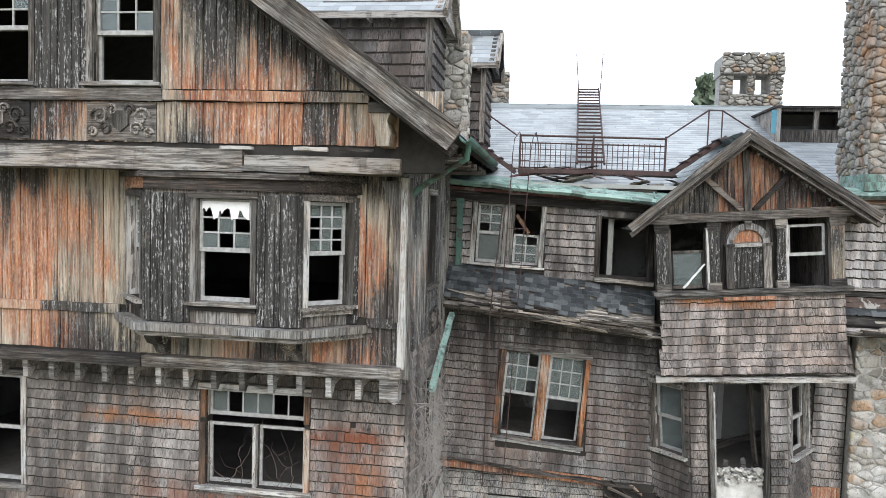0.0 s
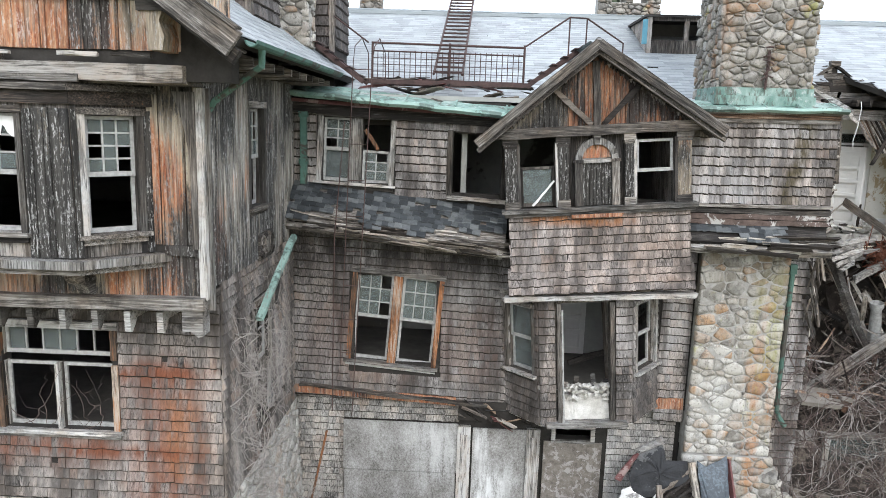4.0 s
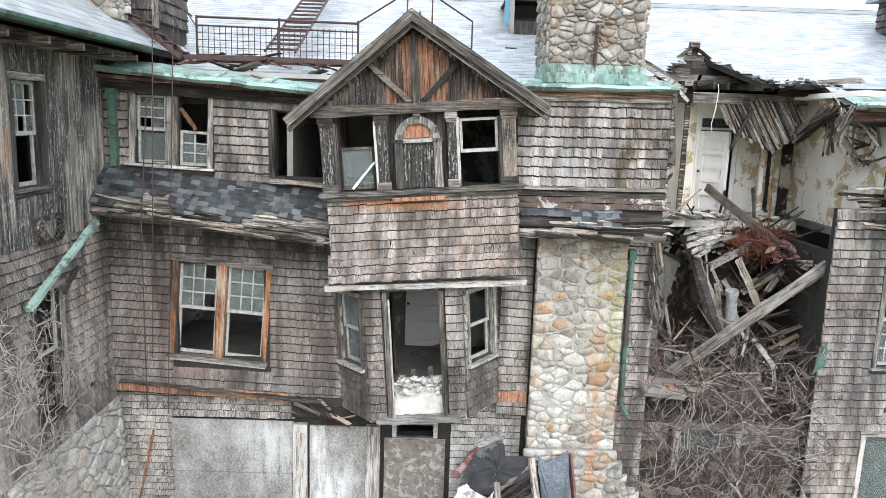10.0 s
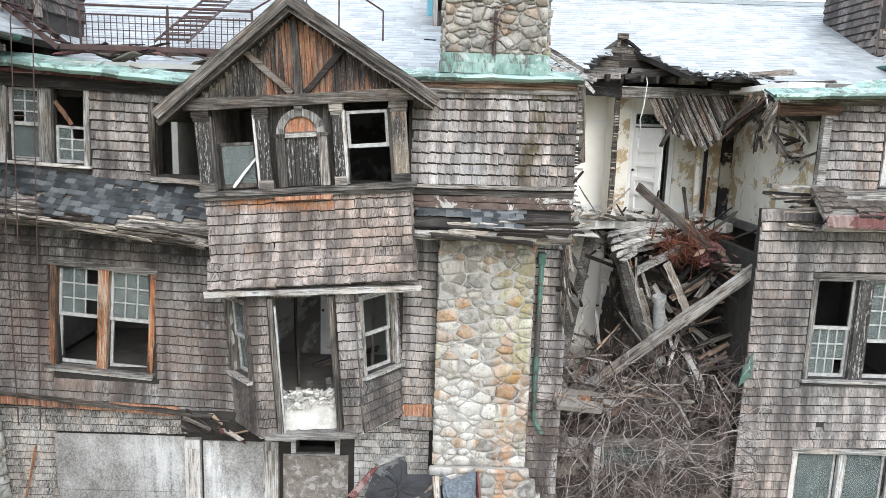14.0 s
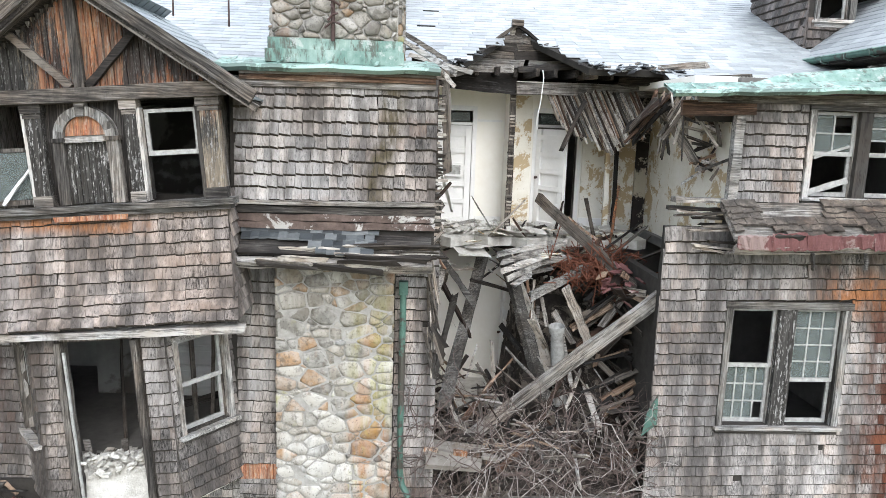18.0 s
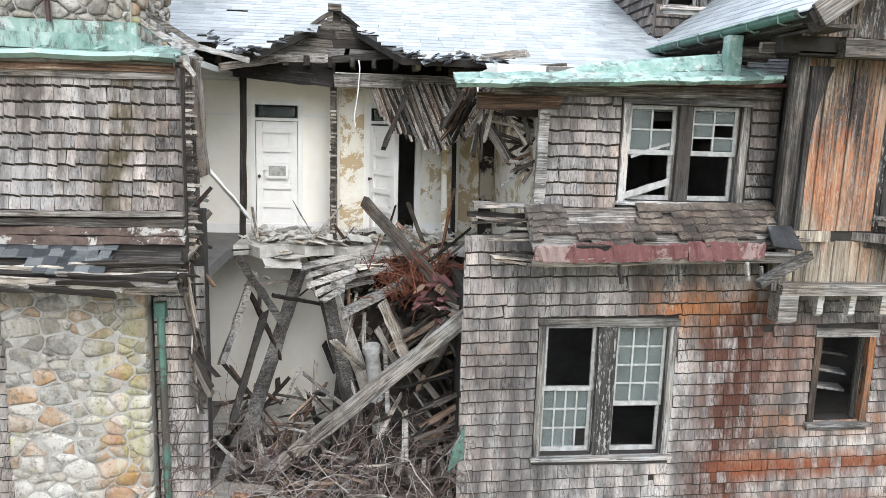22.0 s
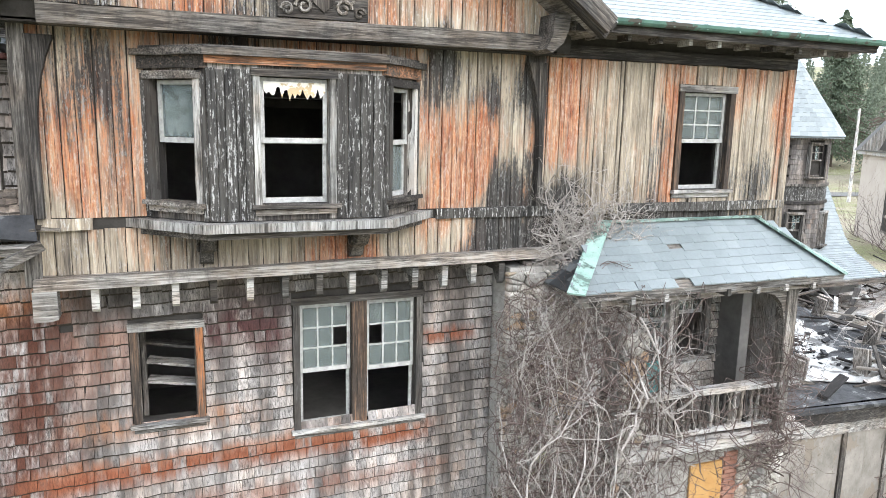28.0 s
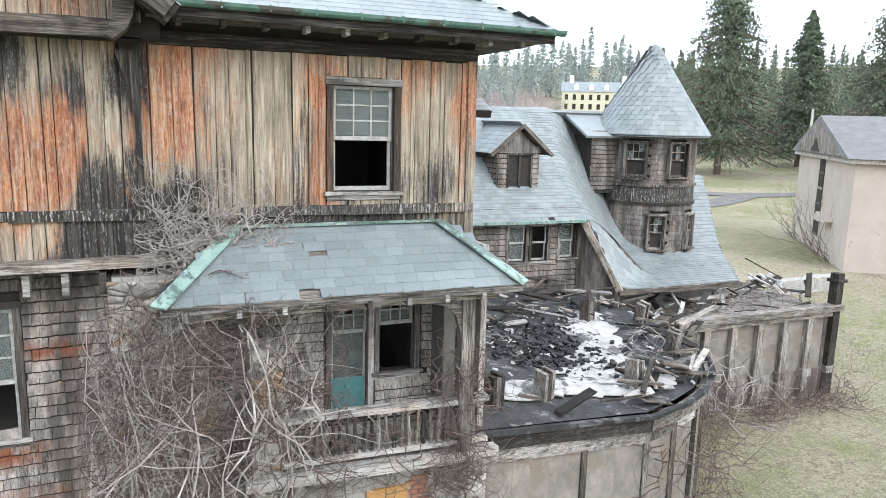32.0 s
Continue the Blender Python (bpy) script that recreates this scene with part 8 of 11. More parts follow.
beam("corner_stud", (7.78, 13.92, 3.9), (7.72, 13.92, 6.95), 0.1, 0.12, M_WOOD_BROWN, lp, 0.016, 10, 0.05, local=True)
for k in range(20):
    z = rng.uniform(5.6, 7.4)
    beam("splinter", (7.66 + rng.uniform(0, 0.1), rng.uniform(13.5, 13.9), z), (7.75 + rng.uniform(-0.05, 0.2), rng.uniform(13.5, 13.9), z - rng.uniform(0.2, 0.7)), 0.015, rng.uniform(0.03, 0.07), (M_WOOD_DARK, M_WOOD_L, M_WOOD_O)[k % 3], lp, 0.006, 3, 0.06, local=True)
floor3 = Mesh()
n = 18
edge = [(7.7 + 3.9 * k / n, 16.4 + 0.18 * math.sin(k * 2.1) + 0.1 * math.sin(k * 5.3)) for k in range(n + 1)]
for (x0, y0), (x1, y1) in zip(edge, edge[1:]):
    floor3.add([(x0, y0, 6.74), (x1, y1, 6.74), (x1, 18.4, 6.74), (x0, 18.4, 6.74), (x0, y0, 6.9), (x1, y1, 6.9), (x1, 18.4, 6.9), (x0, 18.4, 6.9)], [(3, 2, 1, 0), (4, 5, 6, 7), (0, 1, 5, 4), (2, 3, 7, 6)])
solid("floor_pit_upper", floor3, M_RUBBLE, "broken upper floor covered in plaster", "floor")
solid("floor_pit_lower", Mesh().box(7.27, 11.2, 16.4, 18, 3.8, 3.92), M_RUBBLE, "lower floor covered in plaster", "floor")
# unseen; pale to bounce light onto the walls, second box shuts out sky
solid("ceiling_pit", Mesh().box(7.72, 12.4, 17.1, 18.4, 9.5, 9.58).box(11.3, 12.5, 14.2, 17.1, 9.46, 9.56), M_PLASTER_CLEAN, "pale ceiling added to bounce light into the opened room", "ceiling")
wpr = solid("wall_pit_right", Mesh().box(11.0, 11.12, 14.05, 17.6, 0, 6.7), M_UNDER, "dark inner side of the right wing", "wall")
for k in range(26):
    y, z = rng.uniform(14.1, 16.4), 3.9 + 0.1 * k
    part("lath_board", Mesh().plank(rng.uniform(0.5, 1.3), 0.02, rng.uniform(0.05, 0.11), None, 0.008, 3, 0.05, rng), (M_WOOD_BROWN, M_WOOD_O, M_WOOD_DARK)[k % 3], wpr, m=pose(10.96 - 0.05 * rng.random(), y, z, rng.uniform(-12, 12), rng.uniform(-10, 10), 90 + rng.uniform(-8, 8)))


def panel_door(F, w, h, label):
    """A white door with five raised panels, a letter box and knob."""
    COUNT["door"] += 1
    d = thing("door_%d" % COUNT["door"], F @ Vector((w / 2, 0, 0)), label, "door", kind="structure")
    part("leaf", Mesh().box(0, w, 0, 0.03, 0, h, F), M_WHITE, d)
    ph = (h - 0.3) / 5
    for s in (0.0, w - 0.11):
        part("stile", Mesh().box(s, s + 0.11, -0.05, 0.0, 0, h, F), M_WHITE, d)
    for k in range(6):
        z = 0.0 if k == 0 else 0.14 + ph * k - 0.03
        part("rail", Mesh().box(0.11, w - 0.11, -0.048, 0.0, z, z + (0.14 if k == 0 else 0.08), F), M_WHITE, d)
    for k in range(5):
        z = 0.16 + ph * k
        part("panel", Mesh().box(0.15, w - 0.15, -0.01, 0.0, z + 0.03, z + ph - 0.08, F), M_WHITE, d)
    part("knob", Mesh().lathe([(0.0, 0.06), (0.025, 0.055), (0.03, 0.04), (0.015, 0.02), (0.02, 0.0)], 8, F @ pose(0.055, -0.05, 0.95, 90)), M_IRON, d, "dark door knob")
    return d


d1 = panel_door(FP @ pose(7.87, 0.04, 6.92), 0.68, 1.86, "white five-panel door with a wall box")
part("mail_box", Mesh().box(0.17, 0.53, -0.1, -0.05, 0.92, 1.17, FP @ pose(7.87, 0.04, 6.92)), M_WHITE, d1, "white wall box")
part("box_face", Mesh().box(0.21, 0.49, -0.105, -0.1, 0.96, 1.13, FP @ pose(7.87, 0.04, 6.92)), M_SASH, d1)
for x0, x1 in ((7.86, 8.56), (9.78, 10.53)):
    fr = part("door_frame", Mesh().box(x0 - 0.08, x0, -0.03, 0.1, 6.9, 9.13, FP).box(x1, x1 + 0.08, -0.03, 0.1, 6.9, 9.13, FP).box(x0, x1, -0.03, 0.1, 9.05, 9.14, FP).box(x0, x1, -0.02, 0.06, 8.79, 8.84, FP), M_WHITE, pw)
    part("transom", Mesh().box(x0 + 0.05, x1 - 0.05, 0.02, 0.03, 8.86, 9.02, FP), M_GLASS, pw)
panel_door(pose(9.8, 17.62, 6.92, 0, 0, -56), 0.72, 1.84, "white panel door standing open")
panel_door(pose(9.26, 17.5, 3.95, 0, 0, -75), 0.75, 2.0, "white door hanging open below")
panel_door(pose(3.3, 16.5, 3.93, 0, 0, 0), 0.85, 2.1, "white door seen through the bay's doorway")
props = thing("leaning_studs", (4.2, 14.6, 3.9), "dark studs leaning in the room behind the bay", "timber")
for a, b in (((4.35, 14.5, 3.95), (4.1, 14.9, 6.5)), ((4.55, 14.55, 3.95), (4.5, 14.95, 6.6)), ((3.2, 14.7, 3.95), (3.0, 15.2, 6.2)), ((3.5, 14.4, 4.4), (4.6, 15.2, 4.5))):
    beam("stud", a, b, 0.05, 0.1, M_WOOD_DARK, props, 0.01, 6, 0.03, local=True)
solid("wall_beyond_door", Mesh().box(7.7, 12.6, 19.6, 19.7, 6.9, 9.5).box(7.6, 7.7, 18.2, 19.7, 6.9, 9.5), M_DUST, "dark passage behind the doors", "wall")
solid("wall_partition", Mesh().box(9.16, 9.23, 16.95, 17.64, 6.9, 9.45), M_PLASTER_CLEAN, "end of a lath partition", "wall")
pt = bpy.data.objects["wall_partition"]
beam("stud", (9.19, 16.92, 6.85), (9.19, 16.92, 9.46), 0.05, 0.1, M_WOOD_DARK, pt, 0.01, 8, 0.02, local=True)
beam("stud", (7.74, 17.0, 6.8), (7.79, 17.0, 9.5), 0.05, 0.1, M_WOOD_DARK, pt, 0.01, 8, 0.02, local=True)
for k in range(40):
    beam("lath_end", (9.14, 16.9, 7.0 + 0.058 * k), (9.14 + rng.uniform(0.08, 0.1), 16.9 + rng.uniform(-0.03, 0.02), 7.0 + 0.058 * k), 0.02, 0.03, M_WOOD_O, pt, 0.003, 2, 0.01, local=True)
header = thing("broken_ceiling_frame", (9.5, 16.9, 9.3), "charred headers and joists under the roof edge", "beams")
beam("header", (7.2, 16.7, 9.66), (9.2, 16.8, 9.5), 0.14, 0.36, M_WOOD_DARK, header, 0.016, 8, 0.02, local=True)
beam("header", (9.2, 16.75, 9.43), (11.6, 16.7, 9.46), 0.14, 0.2, M_WOOD_L, header, 0.012, 8, 0.02, local=True)
for k in range(14):
    x = 7.5 + 0.33 * k
    beam("joist", (x, 16.35 + rng.uniform(-0.1, 0.2), 9.68), (x, 17.6, 9.72), 0.07, 0.13, M_WOOD_O if k % 4 == 1 else M_WOOD_DARK, header, 0.008, 3, 0.03, local=True)
for k in range(5):
    z = 9.86 + 0.135 * k
    hw = 1.1 * (1 - (z + 0.06 - 9.74) / 0.76)
    cut = 9.2 + rng.uniform(-0.3, 0.3) * hw
    for a, b in ((9.2 - hw, cut - 0.01), (cut + 0.01, 9.2 + hw)):
        beam("gable_plank", (a, 16.95, z + rng.uniform(-0.012, 0.012)), (b, 16.95, z + rng.uniform(-0.015, 0.015)), 0.03, 0.132, M_WOOD_O if k % 3 else M_TRIM, header, 0.006, 4, 0.04, local=True)
for s in (-1, 1):
    beam("gable_rake", (9.2 + s * 1.1, 16.9, 9.74), (9.2, 16.9, 10.5), 0.05, 0.045, M_WOOD_DARK, header, 0.012, 6, 0.04, local=True)
part("ridge_block", Mesh().plank(0.2, 0.14, 0.1, pose(9.1, 16.9, 10.53, 0, 0, 0), 0.01, 2), M_WOOD_L, header)
beam("loose_rake", (8.1, 16.7, 9.7), (8.95, 16.85, 10.2), 0.04, 0.1, M_WOOD_L, header, 0.012, 5, 0.05, local=True)
beam("fallen_board", (8.25, 16.4, 9.72), (9.1, 16.5, 9.74), 0.03, 0.13, M_WOOD_L, header, 0.01, 5, 0.05, local=True)
beam("fallen_board", (9.25, 16.5, 9.73), (10.1, 16.5, 9.82), 0.03, 0.1, M_WOOD_L, header, 0.01, 5, 0.05, local=True)
roof_at = lambda x, t: (x, 14.15 + 0.916 * t, 9.05 + 0.4 * t)
for k in range(210):
    x = rng.uniform(7.4, 11.6)
    if abs(x - 9.2) < 1.0 and k % 6:
        continue
    p = roof_at(x, torn(x) + rng.uniform(-0.1, 0.06))
    part("shard", Mesh().plank(rng.uniform(0.06, 0.16), rng.uniform(0.04, 0.1), 0.01, None, 0.008, 2, 0.02, rng), (M_FELT, M_SLATE_DARK, M_WOOD_DARK, M_FELT, M_WOOD_DARK, M_FELT, M_SLATE)[k % 7], header,
         m=pose(p[0], p[1], p[2] + rng.uniform(-0.03, 0.04), rng.uniform(10, 40), rng.uniform(-14, 14), rng.uniform(-60, 60)))
for a, b, w in (((7.75, 15.6, 9.5), (8.5, 16.6, 9.72), 0.1), ((11.0, 16.7, 9.6), (12.2, 14.5, 9.55), 0.14), ((10.6, 16.9, 9.75), (11.9, 15.2, 9.8), 0.1), ((10.3, 16.5, 9.8), (11.8, 15.8, 9.75), 0.1)):
    beam("rafter", a, b, 0.06, w, M_WOOD_O, header, 0.01, 6, 0.05, local=True)
for a, b, w, mt in (((7.05, 13.75, 9.95), (7.95, 13.5, 9.42), 0.06, M_SILL), ((7.2, 13.9, 9.98), (7.85, 13.8, 9.6), 0.05, M_TRIM), ((7.4, 14.6, 9.72), (8.25, 14.7, 9.52), 0.06, M_SILL), ((7.75, 13.4, 9.45), (7.9, 13.3, 9.28), 0.05, M_SILL)):
    beam("bent_strip", a, b, 0.02, w, mt, header, 0.012, 6, 0.05, local=True)

# hanging lath and plaster
fan = thing("hanging_lath", (10.6, 16.3, 8.6), "sheet of lath hanging from the ceiling", "lath")
for k in range(64):
    t = k / 63
    a = Vector((9.74 + 1.5 * t, 16.78 - 0.25 * t, 9.4 + rng.uniform(-0.04, 0.03)))
    ln = (0.62 + 0.95 * min(t, 0.45) - 0.75 * max(0, t - 0.45)) * rng.uniform(0.86, 1.06)
    b = a + Vector((0.36 + rng.uniform(-0.05, 0.05), -0.42 + rng.uniform(-0.05, 0.05), -0.95)) * ln
    beam("lath", a, b, 0.012, 0.042, (M_WOOD_O, M_TRIM, M_WOOD_BROWN, M_WOOD_O)[k % 4], fan, 0.003, 3, 0.03, local=True)
beam("crossing_stud", (10.3, 16.3, 9.25), (9.95, 16.35, 8.4), 0.05, 0.07, M_WOOD_DARK, fan, 0.008, 5, 0.04, local=True)
for k in range(22):
    a = Vector((11.0 + rng.uniform(-0.1, 0.3), 14.6 + rng.uniform(-0.2, 0.4), 9.22 + rng.uniform(-0.08, 0.12)))
    b = Vector((10.66 + rng.uniform(-0.08, 0.3), 15.5 + rng.uniform(-0.2, 0.2), 8.62 + rng.uniform(-0.06, 0.2)))
    beam("torn_strip", a, a.lerp(b, rng.uniform(0.6, 1.05)), 0.03, rng.uniform(0.04, 0.1), M_WOOD_DARK if k % 3 else M_WOOD_BROWN, fan, 0.008, 4, 0.06, local=True)
beam("torn_stud", (11.15, 15.0, 9.1), (11.56, 14.6, 8.38), 0.08, 0.11, M_WOOD_O, fan, 0.01, 6, 0.06, local=True)
for k in range(26):
    a = Vector((11.15 + rng.uniform(-0.1, 0.6), 14.6 + rng.uniform(-0.5, 0.8), 9.3 + rng.uniform(-0.15, 0.1)))
    b = a + Vector((rng.uniform(-0.5, 0.35), rng.uniform(-0.3, 0.3), rng.uniform(-0.9, -0.2)))
    beam("lath", a, b, 0.02, 0.05, M_WOOD_O, fan, 0.004, 3, 0.04, local=True)
jumble = thing("splintered_lath", (11.7, 14.6, 8.6), "splintered laths and studs behind the open frame", "lath")
for k in range(34):
    q = rng.random()
    a = Vector((11.86 - 0.1 * rng.random(), 14.4 + rng.uniform(-0.2, 0.5), 8.25 + 0.85 * q))
    b = a + Vector((-rng.uniform(0.1, 0.25 + 0.35 * q), rng.uniform(-0.2, 0.2), rng.uniform(-0.22, 0.16)))
    beam("lath", a, b, 0.015, 0.04, (M_WOOD_O, M_TRIM, M_WOOD_BROWN)[k % 3], jumble, 0.004, 3, 0.05, local=True)
for x, w, mt in ((11.0, 0.07, M_PLASTER), (11.16, 0.05, M_WOOD_DARK)):
    beam("stud", (x, 17.1, 6.9), (x - 0.04, 17.1, 9.4), w, w + 0.02, mt, jumble, 0.008, 8, 0.02, local=True)
rope = thing("hanging_rope", (9.55, 16.4, 9.2), "white cord hanging from a charred joist", "cord")
part("cord", Mesh().tube([(9.58, 16.38, 9.72), (9.6, 16.36, 9.6), (9.57, 16.36, 9.2), (9.52, 16.38, 8.9), (9.54, 16.38, 8.74)], 0.009, 5), M_WHITE, rope)
openw = thing("open_window_frame", (11.4, 13.9, 7.8), "remains of an upper window frame without a wall", "window")
beam("sill", (11.0, 13.84, 7.88), (11.84, 13.84, 7.88), 0.2, 0.06, M_TRIM, openw, local=True)
beam("post", (11.8, 13.86, 7.8), (11.82, 13.86, 9.2), 0.12, 0.12, M_TRIM, openw, local=True)
beam("head", (11.0, 13.82, 9.1), (12.0, 13.82, 9.14), 0.08, 0.2, M_WOOD_BROWN, openw, local=True)
beam("rail", (10.95, 13.9, 7.76), (11.8, 13.9, 7.74), 0.1, 0.05, M_WOOD_O, openw, local=True)
for k in range(16):
    a = (10.95 + rng.uniform(0, 0.7), 13.7 + rng.uniform(-0.2, 0.5), 7.2 + 0.035 * k)
    beam("splinter", a, (a[0] + rng.uniform(0.3, 0.8), a[1] + rng.uniform(-0.1, 0.1), a[2] + rng.uniform(-0.08, 0.06)), 0.05, 0.03, M_WOOD_O, openw, 0.01, 3, 0.05, local=True)

# the heap of timbers
pile = thing("timber_heap", (9.4, 15.5, 3.9), "heap of broken beams, planks and laths", "debris")
big = [((9.7, 16.7, 7.55), (11.0, 15.1, 6.35), 0.1, 0.16, M_WOOD_DARK), ((11.15, 14.15, 6.52), (8.3, 14.6, 3.95), 0.1, 0.19, M_WOOD_L), ((7.81, 16.0, 6.84), (8.58, 15.6, 5.81), 0.06, 0.1, M_TRIM),
       ((8.05, 16.0, 6.5), (7.66, 15.6, 5.3), 0.06, 0.1, M_TRIM), ((8.7, 16.4, 6.5), (8.05, 15.2, 4.3), 0.19, 0.1, M_TRIM), ((8.24, 16.0, 6.01), (7.8, 15.3, 4.4), 0.05, 0.1, M_TRIM),
       ((9.02, 15.9, 6.7), (9.62, 14.95, 4.6), 0.2, 0.12, M_TRIM), ((9.12, 16.1, 6.55), (9.85, 15.35, 4.7), 0.05, 0.2, M_WOOD_O)]
big2 = [((9.4, 15.4, 6.1), (10.45, 15.8, 6.55), 0.08, 0.14, M_TRIM),
       ((7.9, 16.3, 6.3), (8.5, 15.7, 5.3), 0.05, 0.08, M_WOOD_BROWN), ((10.0, 15.4, 6.2), (10.35, 15.2, 5.4), 0.06, 0.14, M_WOOD_O), ((10.6, 15.6, 5.0), (11.0, 14.6, 6.2), 0.07, 0.13, M_WOOD_DARK),
       ((9.3, 15.3, 4.9), (10.9, 15.0, 4.4), 0.07, 0.14, M_WOOD_DARK), ((7.75, 14.0, 8.38), (8.1, 15.5, 7.45), 0.04, 0.04, M_WHITE)]
for k, (a, b, w, h, mt) in enumerate(big + big2):
    beam("beam", a, b, w, h, mt, pile, 0.012, 8, 0.06, roll=rng.uniform(-20, 20), seed=k, local=True)
part("turned_column", Mesh().lathe([(0.13, 0), (0.13, 0.1), (0.11, 0.14), (0.12, 0.5), (0.115, 0.9), (0.1, 1.25), (0.13, 1.3), (0.13, 1.4)], 14, pose(9.98, 15.4, 4.3, 8, -7, 0)), M_SASH, pile, "white turned column", smooth=True)
for k in range(9):
    part("pale_slat", Mesh().plank(rng.uniform(0.5, 0.95), 0.02, 0.07, None, 0.006, 3, 0.03, rng), M_TRIM, pile, m=pose(9.15 + 0.03 * k, 15.9 + 0.02 * k, 6.3 + 0.055 * k, rng.uniform(-20, 20), -16 + rng.uniform(-6, 6), rng.uniform(-8, 8)))
for k in range(230):
    y = rng.uniform(14.2, 16.9)
    x = rng.uniform(7.9, 11.2)
    zt = 3.9 + 2.9 * max(0, min(1, (y - 14.4) / 2.2)) ** 1.3 * (1.0 if x > 9.1 or y > 16.3 else 0.25)
    ln = rng.uniform(0.25, 1.2)
    mt = rng.choice([M_WOOD_O, M_WOOD_O, M_WOOD_BROWN, M_WOOD_BROWN, M_WOOD_DARK, M_TRIM])
    part("plank", Mesh().plank(ln, rng.uniform(0.02, 0.1), rng.uniform(0.01, 0.03), None, 0.008, 3, 0.04, rng), mt, pile, m=pose(x, y, zt + rng.uniform(-0.1, 0.2), rng.uniform(-60, 60), rng.uniform(-55, 55), rng.uniform(0, 360)))
for k in range(26):
    x, y = rng.uniform(7.9, 11.3), rng.uniform(16.0, 17.4)
    part("plaster_sheet", Mesh().plank(rng.uniform(0.2, 0.55), rng.uniform(0.12, 0.34), 0.014, None, 0.012, 2, 0.05, rng), M_RUBBLE if k % 3 else M_PLASTER, pile,
         m=pose(x, y, (6.95 if y > 16.4 else 6.78 - 0.5 * (16.4 - y)) + rng.uniform(0, 0.08), rng.uniform(-30, 8), rng.uniform(-14, 14), rng.uniform(0, 360)))
for k in range(5):
    beam("pale_plank", (8.85 + 0.06 * k, 15.4, 6.5 - 0.13 * k + 0.28), (9.65 - 0.05 * k, 15.55, 6.75 - 0.12 * k + 0.2), 0.03, 0.09, M_SILL, pile, 0.008, 5, 0.05, roll=rng.uniform(-25, 5), local=True)
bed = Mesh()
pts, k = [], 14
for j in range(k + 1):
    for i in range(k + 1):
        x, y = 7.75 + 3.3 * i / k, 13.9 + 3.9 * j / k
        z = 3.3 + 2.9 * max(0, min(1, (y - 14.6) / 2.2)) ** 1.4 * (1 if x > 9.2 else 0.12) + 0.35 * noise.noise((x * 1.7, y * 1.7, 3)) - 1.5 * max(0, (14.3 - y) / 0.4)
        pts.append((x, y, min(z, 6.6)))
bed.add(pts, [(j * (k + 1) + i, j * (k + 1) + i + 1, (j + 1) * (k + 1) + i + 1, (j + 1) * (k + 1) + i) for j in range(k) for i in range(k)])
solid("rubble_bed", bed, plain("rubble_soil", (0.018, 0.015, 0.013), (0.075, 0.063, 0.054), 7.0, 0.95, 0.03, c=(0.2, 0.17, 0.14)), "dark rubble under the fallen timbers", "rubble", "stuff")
rust = thing("rusted_mesh", (10.4, 16.0, 6.6), "rust-red bundle of wire and rotten wood", "debris")
m = Mesh()
for k in range(260):
    p = Vector((rng.gauss(10.5, 0.3), rng.gauss(15.8, 0.18), rng.gauss(6.5, 0.13)))
    m.tube([tuple(p), tuple(p + Vector([rng.uniform(-0.2, 0.2) for _ in range(3)])), tuple(p + Vector([rng.uniform(-0.35, 0.35) for _ in range(3)]))], 0.009, 4)
tagged(part("wire", m, plain("rust_red", (0.09, 0.032, 0.02), (0.2, 0.075, 0.045), 9.0, 0.9), rust), kind="stuff")
for a, b in (((10.78, 16.0, 6.5), (11.13, 16.8, 7.8)), ((10.2, 16.6, 7.25), (10.95, 16.1, 6.7))):
    beam("rusty_pole", a, b, 0.04, 0.04, M_TRIM_RUST, rust, local=True)
for k in range(26):
    part("scrap", Mesh().plank(rng.uniform(0.1, 0.3), rng.uniform(0.06, 0.16), 0.02, None, 0.015, 3, 0.02, rng), M_REDMETAL if k % 3 else M_WOOD_BROWN, rust, m=pose(rng.gauss(10.75, 0.22), rng.gauss(14.9, 0.35), rng.gauss(6.42, 0.1), rng.uniform(-50, 50), rng.uniform(-30, 30), rng.uniform(0, 360)))
for k in range(34):
    x, y = rng.uniform(10.55, 11.1), rng.uniform(14.5, 16.2)
    part("board", Mesh().plank(rng.uniform(0.4, 1.3), rng.uniform(0.05, 0.13), 0.025, None, 0.01, 3, 0.05, rng), (M_WOOD_BROWN, M_WOOD_DARK, M_WOOD_L, M_WOOD_DARK)[k % 4], rust, m=pose(x - 0.4, y, 3.9 + 1.35 * (y - 14.2) + rng.uniform(-0.15, 0.35), rng.uniform(-25, 45), rng.uniform(-45, -10), rng.uniform(-20, 40)))
chips = Mesh()
for k in range(480):
    x, y = rng.uniform(7.8, 11.2), rng.uniform(16.2, 17.9)
    zt = 6.92 if y > 16.4 else 3.9 + 2.9 * max(0, min(1, (y - 14.4) / 2.2)) ** 1.3 * (1.0 if x > 9.1 or y > 16.3 else 0.25)
    s = rng.uniform(0.012, 0.06)
    chips.box(-s, s, -0.7 * s, 0.7 * s, -0.2 * s, 0.2 * s, pose(x, y, zt + rng.uniform(0, 0.12), rng.uniform(-35, 35), rng.uniform(-35, 35), rng.uniform(0, 180)))
solid("plaster_chips", chips, M_RUBBLE, "pale plaster chips over the broken floor and timbers", "rubble", "stuff")
tarp = thing("green_scrap", (10.9, 13.6, 4.7), "scrap of torn green copper sheet", "scrap")
part("sheet", Mesh().slab([(10.78, 13.7, 4.5), (10.98, 13.66, 4.7), (10.98, 13.7, 5.15), (10.86, 13.75, 4.85)], 0.015), M_COPPER_DARK, tarp)
stub = thing("brick_stub", (7.95, 13.6, 4.0), "orange and white painted brick stub", "brickwork")
